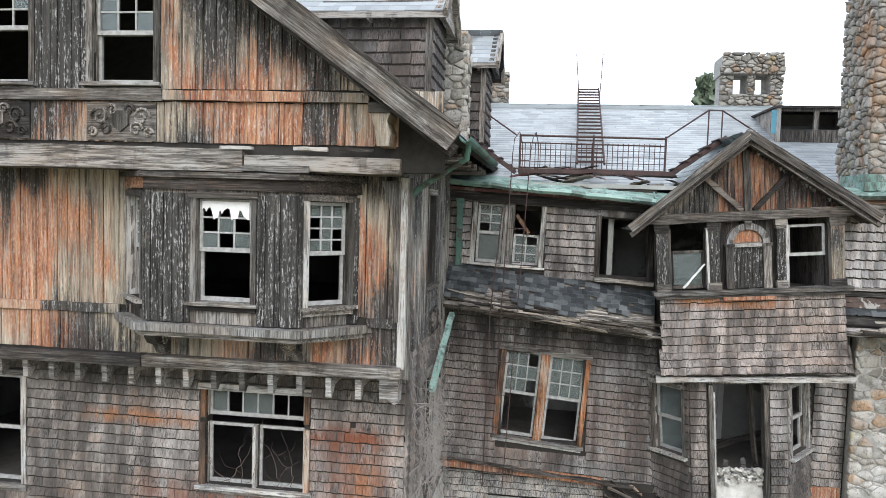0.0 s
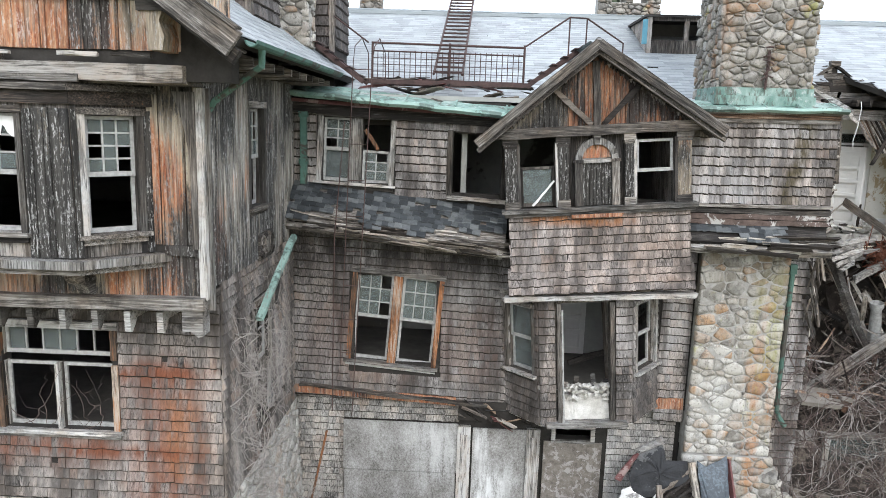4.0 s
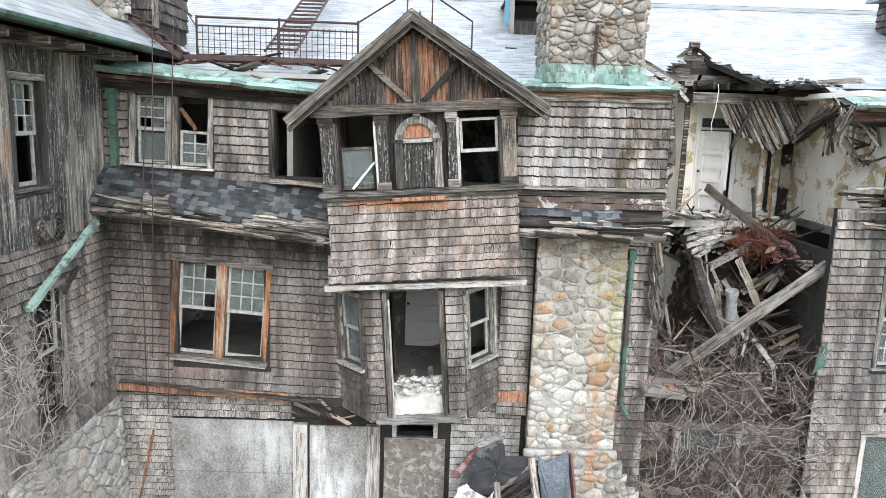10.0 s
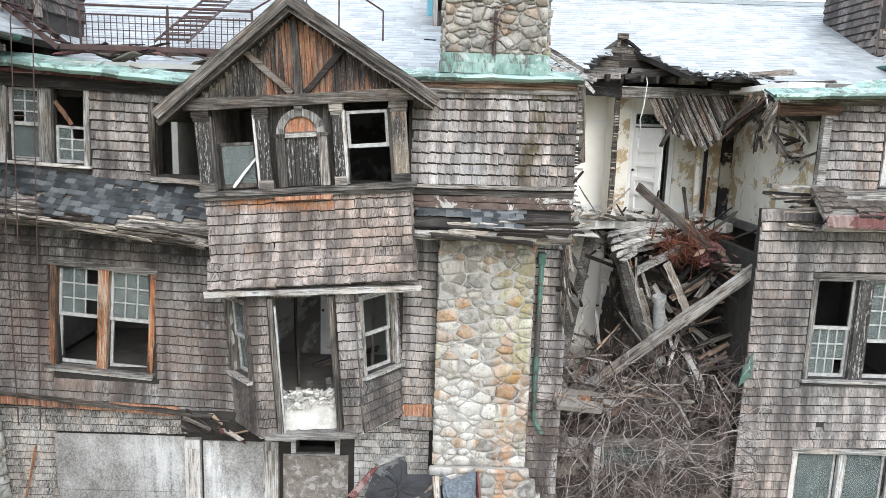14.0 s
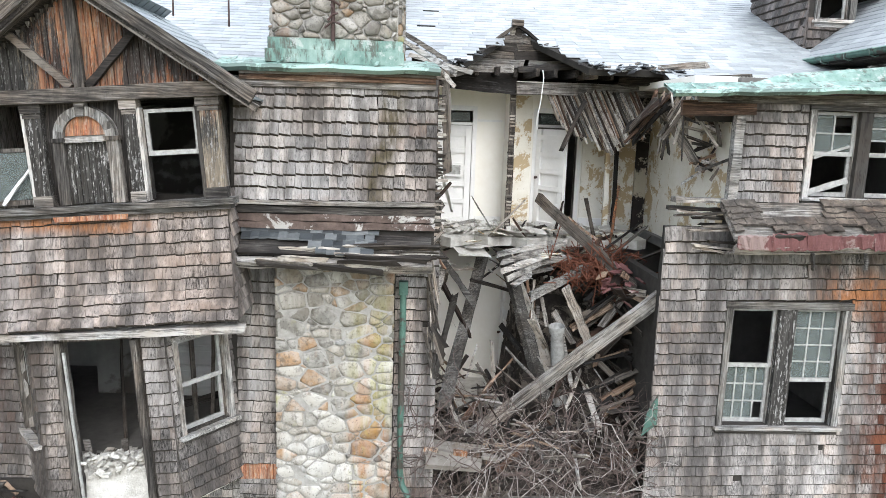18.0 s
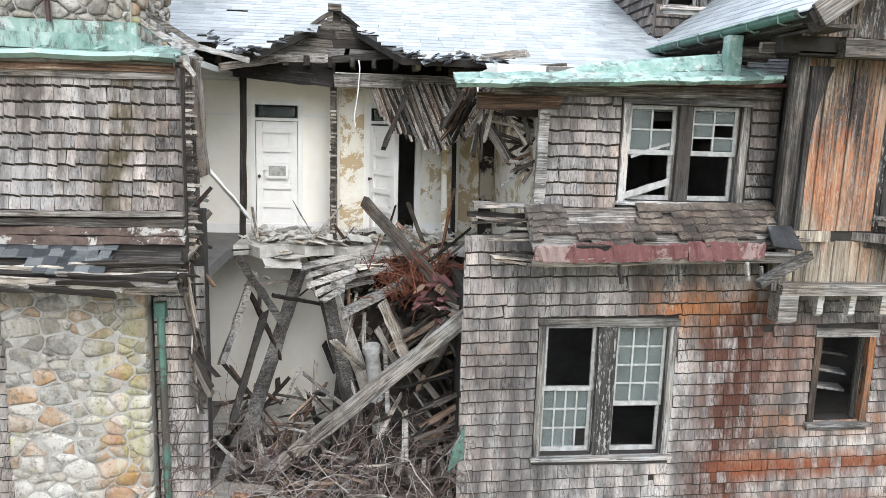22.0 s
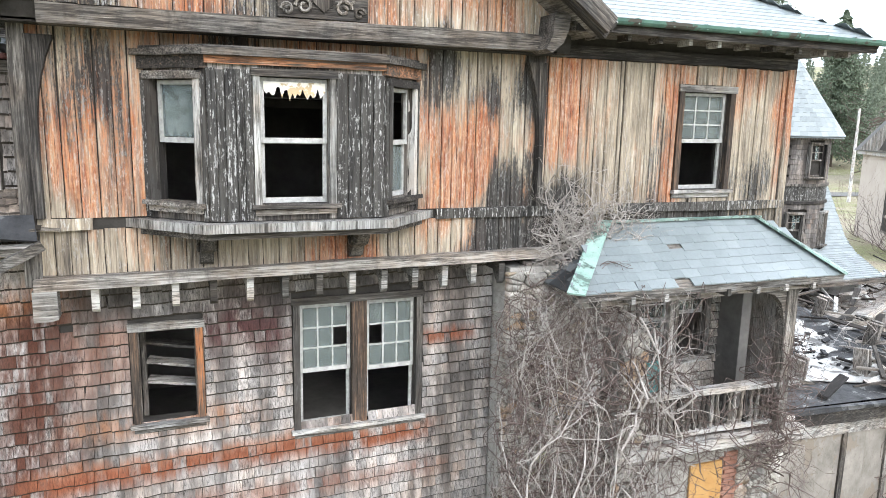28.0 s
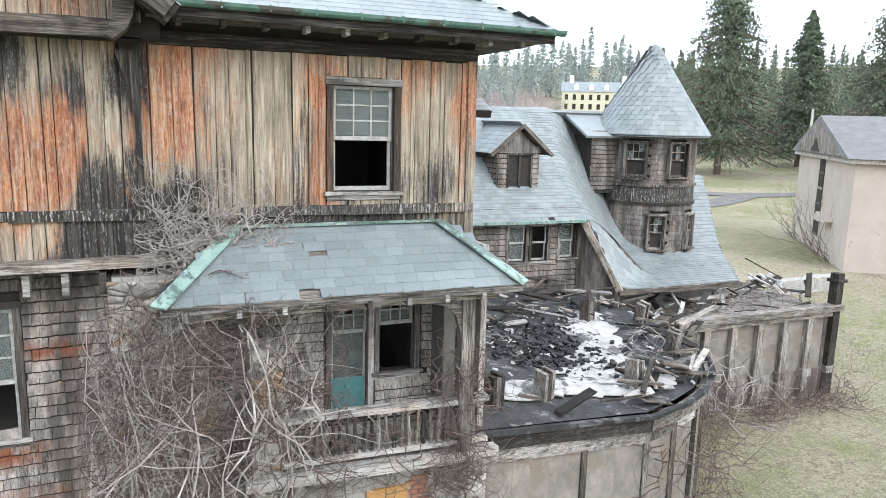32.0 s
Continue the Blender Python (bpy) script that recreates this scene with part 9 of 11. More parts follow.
for k in range(10):
    part("brick", Mesh().box(-0.1, 0.1, -0.05, 0.05, -0.03, 0.03), M_TRIM_RUST if k % 3 else M_PANEL, stub, m=pose(7.8 + 0.21 * (k % 5), 13.75 + 0.03 * (k % 3), 4.15 + 0.07 * (k // 5) - 0.02 * (k % 5), rng.uniform(-8, 8), 8, rng.uniform(-15, 15)))
part("slab", Mesh().slab([(7.72, 13.5, 4.15), (8.5, 13.6, 4.05), (8.6, 14.0, 4.2), (7.75, 14.0, 4.3)], 0.08), M_PANEL, stub)
lowin = thing("ruined_window", (9.1, 14.2, 1.2), "grey window frame standing among vines", "window")
for x in (8.55, 9.72):
    beam("jamb", (x, 14.15, 1.2), (x + 0.04, 14.15, 3.25), 0.12, 0.12, M_TRIM_Z, lowin, local=True)
beam("head", (8.5, 14.15, 3.22), (9.8, 14.15, 3.25), 0.14, 0.1, M_TRIM, lowin, local=True)
beam("sill", (8.45, 14.1, 1.2), (9.85, 14.1, 1.2), 0.2, 0.08, M_TRIM, lowin, local=True)
o = part("pane", Mesh().box(8.62, 9.68, 14.15, 14.16, 1.3, 3.15), M_GLASS, lowin)
o.visible_shadow = False
pl = wall("wall_pit_front", pose(0, 14.25, 0), 7.8, 10.98, -0.1, 3.1, [(8.5, 9.8, 1.15, 3.0)], M_UNDER, 0.15, "low shingled wall under the collapse")
clad(pl, pose(0, 14.25, 0), 7.8, 10.98, 0.1, 3.1, M_SH_RIGHT, holes=[(8.45, 9.85, 1.1, 3.3)], seed=160)


# ---- bare vines ----
def tangle(m, rng, n, start, step, count, drift, r0, wild=0.5, box=None, sides=4, fork=0.5):
    """Adds n wandering stems; start(rng) gives a place; drift pulls the way of growth."""
    def stem(p, d, r, k):
        pts, rad = [tuple(p)], [r]
        for i in range(k):
            d = (d + Vector(drift) * 0.25 + Vector([rng.gauss(0, wild) for _ in range(3)])).normalized()
            p = p + d * step * rng.uniform(0.7, 1.3)
            if box:
                for ax in range(3):
                    if p[ax] < box[2 * ax]:
                        p[ax], d[ax] = box[2 * ax], abs(d[ax])
                    elif p[ax] > box[2 * ax + 1]:
                        p[ax], d[ax] = box[2 * ax + 1], -abs(d[ax])
            pts.append(tuple(p)), rad.append(r * (1 - 0.75 * (i + 1) / k))
            if k > 4 and rng.random() < fork / k * 2:
                stem(p.copy(), (d + Vector([rng.gauss(0, 0.8) for _ in range(3)])).normalized(), rad[-1] * 0.7, max(3, k // 2))
        m.tube(pts, rad, sides)
    for _ in range(n):
        stem(Vector(start(rng)), (Vector(drift) + Vector([rng.gauss(0, 0.5) for _ in range(3)])).normalized(), r0 * rng.uniform(0.5, 1.3), count)
    return m


def vine(name, label, material, *runs, seed=1):
    rng, m = random.Random(seed), Mesh()
    for kw in runs:
        tangle(m, rng, **kw)
    return solid(name, m, material, label, "vine", "stuff")


vine("bare_vines", "tangle of bare brown vines over the collapse", M_VINE,
     dict(n=330, start=lambda r: (r.uniform(7.9, 10.9), r.uniform(13.5, 14.3), r.uniform(1.5, 4.6)), step=0.16, count=11, drift=(0.05, -0.02, 0.12), r0=0.009, wild=0.42, box=(7.5, 11.1, 13.2, 15.2, 0.3, 5.2), fork=0.9),
     dict(n=60, start=lambda r: (r.uniform(7.3, 7.9), 13.6, r.uniform(1.5, 5)), step=0.15, count=9, drift=(0, -0.02, 0.2), r0=0.008, wild=0.35, box=(7.25, 8.2, 13.3, 13.8, 0.3, 6.9)), seed=3)
vine("bare_vines", "pale bare vine stems arching over the collapse", M_VINE_PALE,
     dict(n=170, start=lambda r: (r.uniform(7.9, 10.8), r.uniform(13.4, 14.2), r.uniform(1.0, 4.3)), step=0.2, count=11, drift=(0.1, 0, 0.15), r0=0.0075, wild=0.4, box=(7.6, 11.1, 13.1, 15.4, 0.3, 5.0)), seed=4)
vine("bare_vines", "dry vines on the side wall of the gable wing", M_VINE_PALE,
     dict(n=62, start=lambda r: (-1.75, r.uniform(10.3, 12.2), r.uniform(3.4, 5.6)), step=0.15, count=12, drift=(0.03, 0.05, 0.2), r0=0.007, wild=0.4, box=(-1.82, -1.45, 10.1, 12.9, 0.8, 7.6), fork=1.0), seed=5)
vine("bare_vines", "dry brush piled against the stone base", M_VINE_PALE,
     dict(n=170, start=lambda r: (-1.62, r.uniform(9.95, 11.7), r.uniform(0.2, 3.6)), step=0.16, count=10, drift=(0.02, 0.0, 0.2), r0=0.008, wild=0.42, box=(-1.86, -1.3, 9.85, 12.2, 0.1, 4.9), fork=1.0),
     dict(n=60, start=lambda r: (-1.6, r.uniform(11.5, 13.4), r.uniform(0.2, 2)), step=0.18, count=8, drift=(0.02, 0.0, 0.2), r0=0.008, wild=0.45, box=(-1.8, -1.0, 11.0, 13.7, 0.1, 2.9), fork=1.0), seed=5)
vine("bare_vines", "thin vines inside the lower window", M_VINE,
     dict(n=7, start=lambda r: (r.uniform(-4.8, -3.5), 9.88, 4.75), step=0.12, count=11, drift=(0, -0.02, 0.25), r0=0.006, wild=0.35, box=(-4.9, -3.4, 9.82, 9.9, 4.7, 6.1)), seed=6)
vine("bare_vines", "thick tangle of bare vines round the balcony", M_VINE,
     dict(n=400, start=lambda r: (r.uniform(20.1, 22.6), r.uniform(12.5, 13.05), r.uniform(0.3, 5.6)), step=0.19, count=13, drift=(0.02, -0.02, 0.26), r0=0.01, wild=0.36, box=(20.0, 23.3, 12.3, 13.12, 0.1, 6.7), fork=1.1),
     dict(n=110, start=lambda r: (r.uniform(21.8, 25.4), r.uniform(12.45, 12.8), r.uniform(2.2, 4.9)), step=0.15, count=10, drift=(0.08, -0.03, 0.03), r0=0.01, wild=0.48, box=(21.5, 25.8, 12.2, 13.0, 1.0, 5.3), fork=1.0),
     dict(n=90, start=lambda r: (r.uniform(20.1, 21.7), r.uniform(12.9, 13.2), r.uniform(5.2, 6.6)), step=0.13, count=10, drift=(0.05, -0.03, 0.1), r0=0.009, wild=0.5, box=(20.0, 22.0, 12.7, 13.25, 4.6, 6.98), fork=1.0),
     dict(n=130, start=lambda r: (r.uniform(24.6, 25.3), r.uniform(12.6, 12.9), r.uniform(3.5, 5.5)), step=0.13, count=10, drift=(0, 0, 0.2), r0=0.009, wild=0.45, box=(24.5, 25.5, 12.5, 13.1, 2.0, 6.4)), seed=7)
vine("bare_vines", "pale twisted vine trunks climbing the stone pier", M_VINE_PALE,
     dict(n=52, start=lambda r: (r.uniform(20.2, 22.3), r.uniform(12.4, 12.9), r.uniform(0.0, 2.8)), step=0.26, count=19, drift=(0.0, 0, 0.6), r0=0.018, wild=0.28, box=(20.1, 22.7, 12.2, 13.05, 0.0, 6.6), fork=1.6, sides=6),
     dict(n=12, start=lambda r: (r.uniform(21.8, 22.8), 12.4, r.uniform(4.6, 6.4)), step=0.2, count=9, drift=(0.12, -0.02, -0.25), r0=0.015, wild=0.25, box=(21.6, 24.2, 12.15, 12.75, 3.0, 6.5), sides=6),
     dict(n=150, start=lambda r: (r.uniform(21.0, 22.2), 13.3, r.uniform(6.9, 7.5)), step=0.12, count=11, drift=(0.02, -0.02, 0.12), r0=0.01, wild=0.5, box=(20.7, 23.0, 13.1, 13.42, 6.8, 8.75), fork=1.0), seed=8)

# ---- balcony under its slate roof ----
PB = math.degrees(math.atan2(0.78, 0.95))
SB = math.hypot(0.78, 0.95)
balc = thing("balcony", (23.8, 12.9, 0), "vine-covered timber balcony under a green slate hip roof", "balcony")
FBr = pose(0, 12.45, 6.62, -(90 - PB))
r = part("roof_front", Mesh().prism([(20.95, 0), (25.77, 0), (24.81, SB), (21.95, SB)], 0.012, 0.06, FBr), M_WOOD_X, balc)
clad(r, FBr, 20.95, 25.77, 0, SB, M_SLATE_GREEN, "slate", expo=0.155, wide=(0.2, 0.32), thick=0.016, curl=0.6, seed=170, rugged=0.04, missing=0.006, near=(0, 99, -1, 9), clip=lambda u, z: 20.95 + 0.82 * z - 0.05 < u < 25.77 - 0.78 * z + 0.05)
for F, wd in ((pose(25.79, 12.45, 6.62, -(90 - 39), 0, 90), 0.96), (pose(20.93, 13.45, 6.62, -(90 - 38), 0, -90), 1.0)):
    q = part("roof_side", Mesh().prism([(0, 0), (1.0, 0), (1.0, SB)] if wd < 0.98 else [(0, 0), (1.0, 0), (0.0, SB)], 0.012, 0.06, F), M_WOOD_X, balc)
    clad(q, F, 0, 1.0, 0, SB, M_SLATE_DARK if wd > 0.98 else M_SLATE_GREEN, "slate", expo=0.155, wide=(0.2, 0.3), thick=0.016, curl=0.6, seed=171, clip=(lambda u, z: u > 0.8 * z) if wd < 0.98 else (lambda u, z: u < 1 - 0.8 * z))
for a, b in (((20.93, 12.43, 6.62), (21.95, 13.4, 7.42)), ((25.79, 12.43, 6.62), (24.81, 13.4, 7.42))):
    beam("hip_flashing", (a[0], a[1], a[2] + 0.025), (b[0], b[1], b[2] + 0.025), 0.24, 0.03, M_COPPER_LIP, balc, 0.004, 5)
beam("ridge_flashing", (21.9, 13.4, 7.43), (24.9, 13.4, 7.43), 0.12, 0.03, M_COPPER, balc)
beam("eave_beam", (20.95, 12.5, 6.56), (25.77, 12.5, 6.56), 0.08, 0.1, M_TRIM, balc, seg=10)
beam("plate_beam", (21.2, 12.78, 6.44), (25.5, 12.78, 6.46), 0.2, 0.14, M_WOOD_X, balc, seg=8)
part("soffit", Mesh().box(21.0, 25.72, 12.52, 13.4, 6.52, 6.55), M_WOOD_X, balc)
row(balc, "rafter_tail", 21.3, 25.7, 0.55, lambda x, k: Mesh().box(x - 0.03, x + 0.03, 12.44, 12.8, 6.44, 6.54), M_TRIM)
beam("post", (25.05, 12.8, 4.0), (25.05, 12.8, 6.42), 0.2, 0.2, M_WOOD_Z, balc, seg=6)
brace = [(24.94, 5.75), (24.94, 5.9), (24.86, 6.15), (24.7, 6.3), (24.45, 6.36), (24.45, 6.44), (24.98, 6.44), (24.98, 5.75)]
part("curved_brace", Mesh().prism(brace, 12.74, 12.84), M_WOOD_X, balc)
beam("top_rail", (22.2, 12.85, 4.88), (25.45, 12.85, 4.82), 0.2, 0.08, M_TRIM, balc, seg=8)
beam("bottom_rail", (22.2, 12.85, 4.24), (25.45, 12.85, 4.18), 0.16, 0.07, M_TRIM, balc, seg=8)
beam("base_beam", (21.9, 12.78, 4.06), (25.6, 12.78, 3.98), 0.2, 0.16, M_TRIM, balc, seg=8)
for k in range(27):
    x = 22.3 + 0.113 * k
    part("baluster", BALUSTER, M_WOOD_Z, balc, m=pose(x, 12.85, 4.25 - 0.02 * (x - 22.2), rng.uniform(-3, 3), rng.uniform(-3, 3), 0) @ Matrix.Diagonal((1, 1, 0.98, 1)))
part("floor_deck", Mesh().box(21.6, 25.4, 12.8, 14.3, 3.92, 4.02), M_WOOD_X, balc)
FBb = pose(0, 14.3, 0)
bw_holes = [(23.42, 24.02, 4.1, 6.1), (24.2, 24.8, 4.85, 6.1)]
bwl = wall("wall_balcony", FBb, 21.5, 25.62, 4.0, 6.9, bw_holes, M_UNDER, 0.15, "grey shingled wall behind the balcony")
clad(bwl, FBb, 21.5, 25.62, 4.05, 6.5, M_SH_GREY, holes=[(h[0] - 0.12, h[1] + 0.12, h[2] - 0.1, 7) for h in bw_holes], seed=172)
window(FBb, *bw_holes[0], upper=(3, 2), lower=(1, 1), broken=0.5, seed=173, split=0.72, label="narrow balcony door with broken upper panes", sill=False)
window(FBb, *bw_holes[1], upper=(3, 2), lower=None, broken=0.2, seed=174, split=0.62, label="balcony sash window")
# the lower door pane's teal reflection, painted on a flat panel
part("teal_board", Mesh().box(23.46, 23.98, 14.37, 14.39, 4.12, 4.78), plain("teal_board", (0.05, 0.16, 0.16), (0.10, 0.26, 0.26), 5.0, 0.6), balc, "teal panel painted as the reflection in the door's lower pane")
solid("wall_balcony_dark", Mesh().box(21.4, 21.5, 13.3, 14.4, 0, 7.0).box(25.62, 25.72, 13.5, 14.4, 4, 7), M_SH_GREY, "side walls of the balcony", "wall")
pier = thing("stone_pier", (21.0, 13.6, 0), "tall fieldstone pier behind bare vines", "pier")
part("mortar_core", Mesh().box(20.42, 21.6, 13.3, 14.0, -0.1, 6.85).box(22.0, 22.4, 12.8, 13.3, -0.1, 5.9), M_MORTAR, pier)
stones(pier, pose(0, 13.28, 0), 0.1, 6.8, lambda z: 20.35, lambda z: 21.65, size=(0.12, 0.25), wide=(0.14, 0.36), seed=54, cap=200)
stones(pier, pose(0, 12.78, 0), 0.1, 5.9, lambda z: 21.98, lambda z: 22.42, size=(0.16, 0.3), wide=(0.2, 0.4), seed=55)
solid("wall_under_balcony", Mesh().box(21.6, 25.6, 13.1, 13.3, -0.1, 3.95), M_MORTAR, "rubble wall under the balcony", "wall")
ub = bpy.data.objects["wall_under_balcony"]
stones(ub, pose(0, 13.08, 0), 0, 3.9, lambda z: 24.6, lambda z: 25.6, size=(0.16, 0.3), seed=56, cap=60)
part("orange_panel", Mesh().box(23.65, 24.3, 13.05, 13.09, 2.2, 3.5), plain("orange_plywood", (0.40, 0.20, 0.06), (0.52, 0.32, 0.13), 3.0, 0.8, c=(0.6, 0.56, 0.5)), ub, "sheet of orange plywood")
brickm = plain("old_brick", (0.26, 0.12, 0.085), (0.36, 0.2, 0.15), 8.0, 0.95)
bk = Mesh().box(-0.1, 0.1, -0.02, 0.05, -0.032, 0.032).data("brick", brickm)
for j in range(18):
    for i in range(2):
        part("brick", bk, brickm, ub, m=pose(24.36 + 0.215 * i + 0.1 * (j % 2), 13.08, 2.3 + 0.075 * j))

# ---- the low round porch with its ruined flat roof ----
porch = thing("round_porch", (29, 17, 0), "low rounded porch with a ruined flat roof", "porch")
out_l = [(25.5, 13.35), (29.35, 13.9), (30.2, 14.15), (31.1, 14.6), (31.9, 15.25), (32.5, 16.0), (32.9, 17.0), (33.1, 18.2), (33.0, 20.2), (32.6, 22.2), (25.5, 22.2)]
zr = lambda x, y: 3.62 + 0.12 * max(0, 29.3 - x) + 0.03 * (y - 14) - 0.3 * math.exp(-((x - 29.3) ** 2 + (y - 17.5) ** 2) / 2.2)


def grow(p, o):
    d = Vector((p[0] - 28.5, p[1] - 19, 0)).normalized() * o
    return (p[0] + d.x, p[1] + d.y)


top = Mesh()
cen = (28.6, 18.2)
rings = [[(cen[0] + (x - cen[0]) * f, cen[1] + (y - cen[1]) * f) for x, y in out_l] for f in (1.0, 0.82, 0.62, 0.4, 0.2, 0.05)]
k = len(out_l)
top.add([(x, y, zr(x, y) + 0.05 * noise.noise((x, y, 0))) for ring in rings for x, y in ring], [(i * k + j, i * k + (j + 1) % k, (i + 1) * k + (j + 1) % k, (i + 1) * k + j) for i in range(5) for j in range(k)] + [tuple(5 * k + j for j in range(k))])
felt_deck = part("felt_roof", top, M_FELT_OLD, porch, "black felt roof with holes and dust", smooth=True)
for k2, (z0, z1, o, mt) in enumerate(((3.32, 3.62, 0.12, M_WOOD_X), (3.6, 3.68, 0.22, M_FELT), (3.05, 3.32, 0.02, M_TRIM))):
    for a, b in zip(out_l[:9], out_l[1:10]):
        a, b = grow(a, o), grow(b, o)
        beam("cornice", (a[0], a[1], 0.5 * (z0 + z1) - 3.66 + zr(a[0], 14)), (b[0], b[1], 0.5 * (z0 + z1) - 3.66 + zr(b[0], 14)), 0.1, z1 - z0, mt, porch, 0.012, 3)
for a, b in zip(out_l[:9], out_l[1:10]):
    nseg = max(1, round(math.hypot(b[0] - a[0], b[1] - a[1]) / 0.8))
    for i in range(nseg):
        p, q = Vector((*a, 0)).lerp(Vector((*b, 0)), i / nseg), Vector((*a, 0)).lerp(Vector((*b, 0)), (i + 1) / nseg)
        beam("panel", (p.x, p.y, 1.75), (q.x, q.y, 1.75), 0.06, 3.4, M_PANEL, porch, 0.004, 2)
        if i % 3 == 0:
            part("post", Mesh().box(p.x - 0.06, p.x + 0.06, p.y - 0.08, p.y + 0.05, 0, 3.2), M_WOOD_Z, porch)
scraps = [(27.2, 14.9, 1.5, 0.5, 8), (28.6, 15.0, 1.4, 0.45, -5), (30.4, 15.2, 0.8, 0.5, 15), (30.6, 17.2, 1.1, 0.8, 50), (31.2, 18.6, 1.0, 0.7, 70), (29.6, 16.4, 1.2, 0.5, 25), (26.8, 19.8, 0.9, 0.4, 0), (28.2, 20.3, 1.0, 0.4, 10), (29.4, 15.6, 1.3, 0.4, 12), (26.4, 16.0, 0.5, 0.2, 30), (31.8, 19.6, 0.6, 0.4, 60), (30.0, 20.8, 0.8, 0.3, -20)]
for i, (x, y, a, b, rot) in enumerate(scraps):
    rg = random.Random(i)
    nn = 26
    ol = [(a * math.cos(q) * rg.uniform(0.6, 1.15), b * math.sin(q) * rg.uniform(0.6, 1.15)) for q in [t * 2 * math.pi / nn for t in range(nn)]]
    mm = Mesh()
    cr_, sr_ = math.cos(radians(rot)), math.sin(radians(rot))
    ptsw = [(x + cr_ * p * f - sr_ * q * f, y + sr_ * p * f + cr_ * q * f) for f in (1.0, 0.55) for p, q in ol]
    mm.add([(px, py, zr(px, py) + 0.045 + 0.05 * rg.random() * (k // nn)) for k, (px, py) in enumerate(ptsw)] + [(x, y, zr(x, y) + 0.06)] + [(px, py, zr(px, py) + 0.02) for px, py in ptsw[:nn]],
           [(j, (j + 1) % nn, nn + (j + 1) % nn, nn + j) for j in range(nn)] + [(nn + j, nn + (j + 1) % nn, 2 * nn) for j in range(nn)] + [((j + 1) % nn, j, 2 * nn + 1 + j, 2 * nn + 1 + (j + 1) % nn) for j in range(nn)])
    part("membrane", mm, M_MEMBRANE, porch, "torn white roof membrane")
for x, y, tilt in ((27.5, 14.6, 8), (29.8, 14.9, -6), (32.0, 16.4, 10), (31.4, 19.0, -8), (26.3, 14.3, 3), (32.8, 18.6, 14)):
    s = part("parapet_post", Mesh().box(-0.14, -0.06, -0.14, 0.14, 0, 0.6).box(0.06, 0.14, -0.14, 0.14, 0, 0.58).box(-0.06, 0.06, -0.14, -0.08, 0, 0.55), M_WOOD_Z, porch, "open stub of a parapet post", m=pose(x, y, zr(x, y), tilt, -tilt, 20))
rg = random.Random(4)
jk = thing("roof_debris", (29, 19.5, 3.8), "planks and slates strewn on the flat roof", "debris")
for i in range(120):
    if i < 70:
        x, y = rg.uniform(25.8, 33), rg.uniform(18.8, 22)
    else:
        t = rg.random()
        q = rg.randrange(8)
        x, y = out_l[q][0] + (out_l[q + 1][0] - out_l[q][0]) * t, out_l[q][1] + (out_l[q + 1][1] - out_l[q][1]) * t + 0.2
    part("plank", Mesh().plank(rg.uniform(0.3, 1.6), rg.uniform(0.05, 0.2), 0.04, None, 0.01, 3, 0.03, rg), rg.choice([M_WOOD_O, M_WOOD_O, M_TRIM, M_WOOD_DARK, M_WOOD_DARK]), jk, m=pose(x, y, zr(x, y) + rg.uniform(0.03, 0.35), rg.uniform(-15, 15), rg.uniform(-18, 18), rg.uniform(0, 180)))
for label, mt, n in (("pale chips of membrane strewn on the flat roof", M_MEMBRANE, 150), ("heaps of dark roof dirt and gravel", M_FELT, 420)):
    grit = Mesh()
    for i in range(n):
        x, y = (rg.uniform(26.5, 32.2), rg.uniform(14.6, 21.5)) if mt is M_MEMBRANE else (rg.gauss(29.2, 0.9), rg.gauss(17.8, 0.9))
        w = rg.uniform(0.02, 0.1)
        grit.plank(2 * w, w * rg.uniform(0.6, 1.5), 0.02 + 0.4 * w * (mt is M_FELT), pose(x, y, zr(x, y) + 0.05 + rg.uniform(0, 0.04), rg.uniform(-25, 25), rg.uniform(-25, 25), rg.uniform(0, 360)), 0.012, 2, 0.02, rg)
    solid("roof_grit", grit, mt, label, "debris", "stuff")
vine("bare_vines", "dry vines along the porch edge", M_VINE,
     dict(n=170, start=lambda r: (lambda a, t: (a[0] + 0.25 * math.cos(t), a[1] - 0.25, r.uniform(0.2, 3.2)))(out_l[r.randrange(1, 8)], r.random()), step=0.2, count=10, drift=(0.05, -0.05, 0.1), r0=0.011, wild=0.45, box=(25.5, 33.8, 12.9, 19, 0.05, 4.0), fork=0.9),
     dict(n=240, start=lambda r: (r.uniform(33.5, 42.3), r.uniform(18.6, 19.8), 0.1), step=0.22, count=8, drift=(0.02, -0.05, 0.12), r0=0.011, wild=0.5, box=(33, 43, 17.6, 20.0, 0.02, 1.5)), seed=9)
vine("bare_vines", "pale vine stems hanging off the round porch", M_VINE_PALE,
     dict(n=30, start=lambda r: (r.uniform(31, 33), r.uniform(14.5, 16.5), r.uniform(2.5, 3.9)), step=0.25, count=8, drift=(0.1, -0.1, -0.05), r0=0.016, wild=0.4, box=(30, 34, 13.8, 18, 0.3, 4.6)), seed=10)

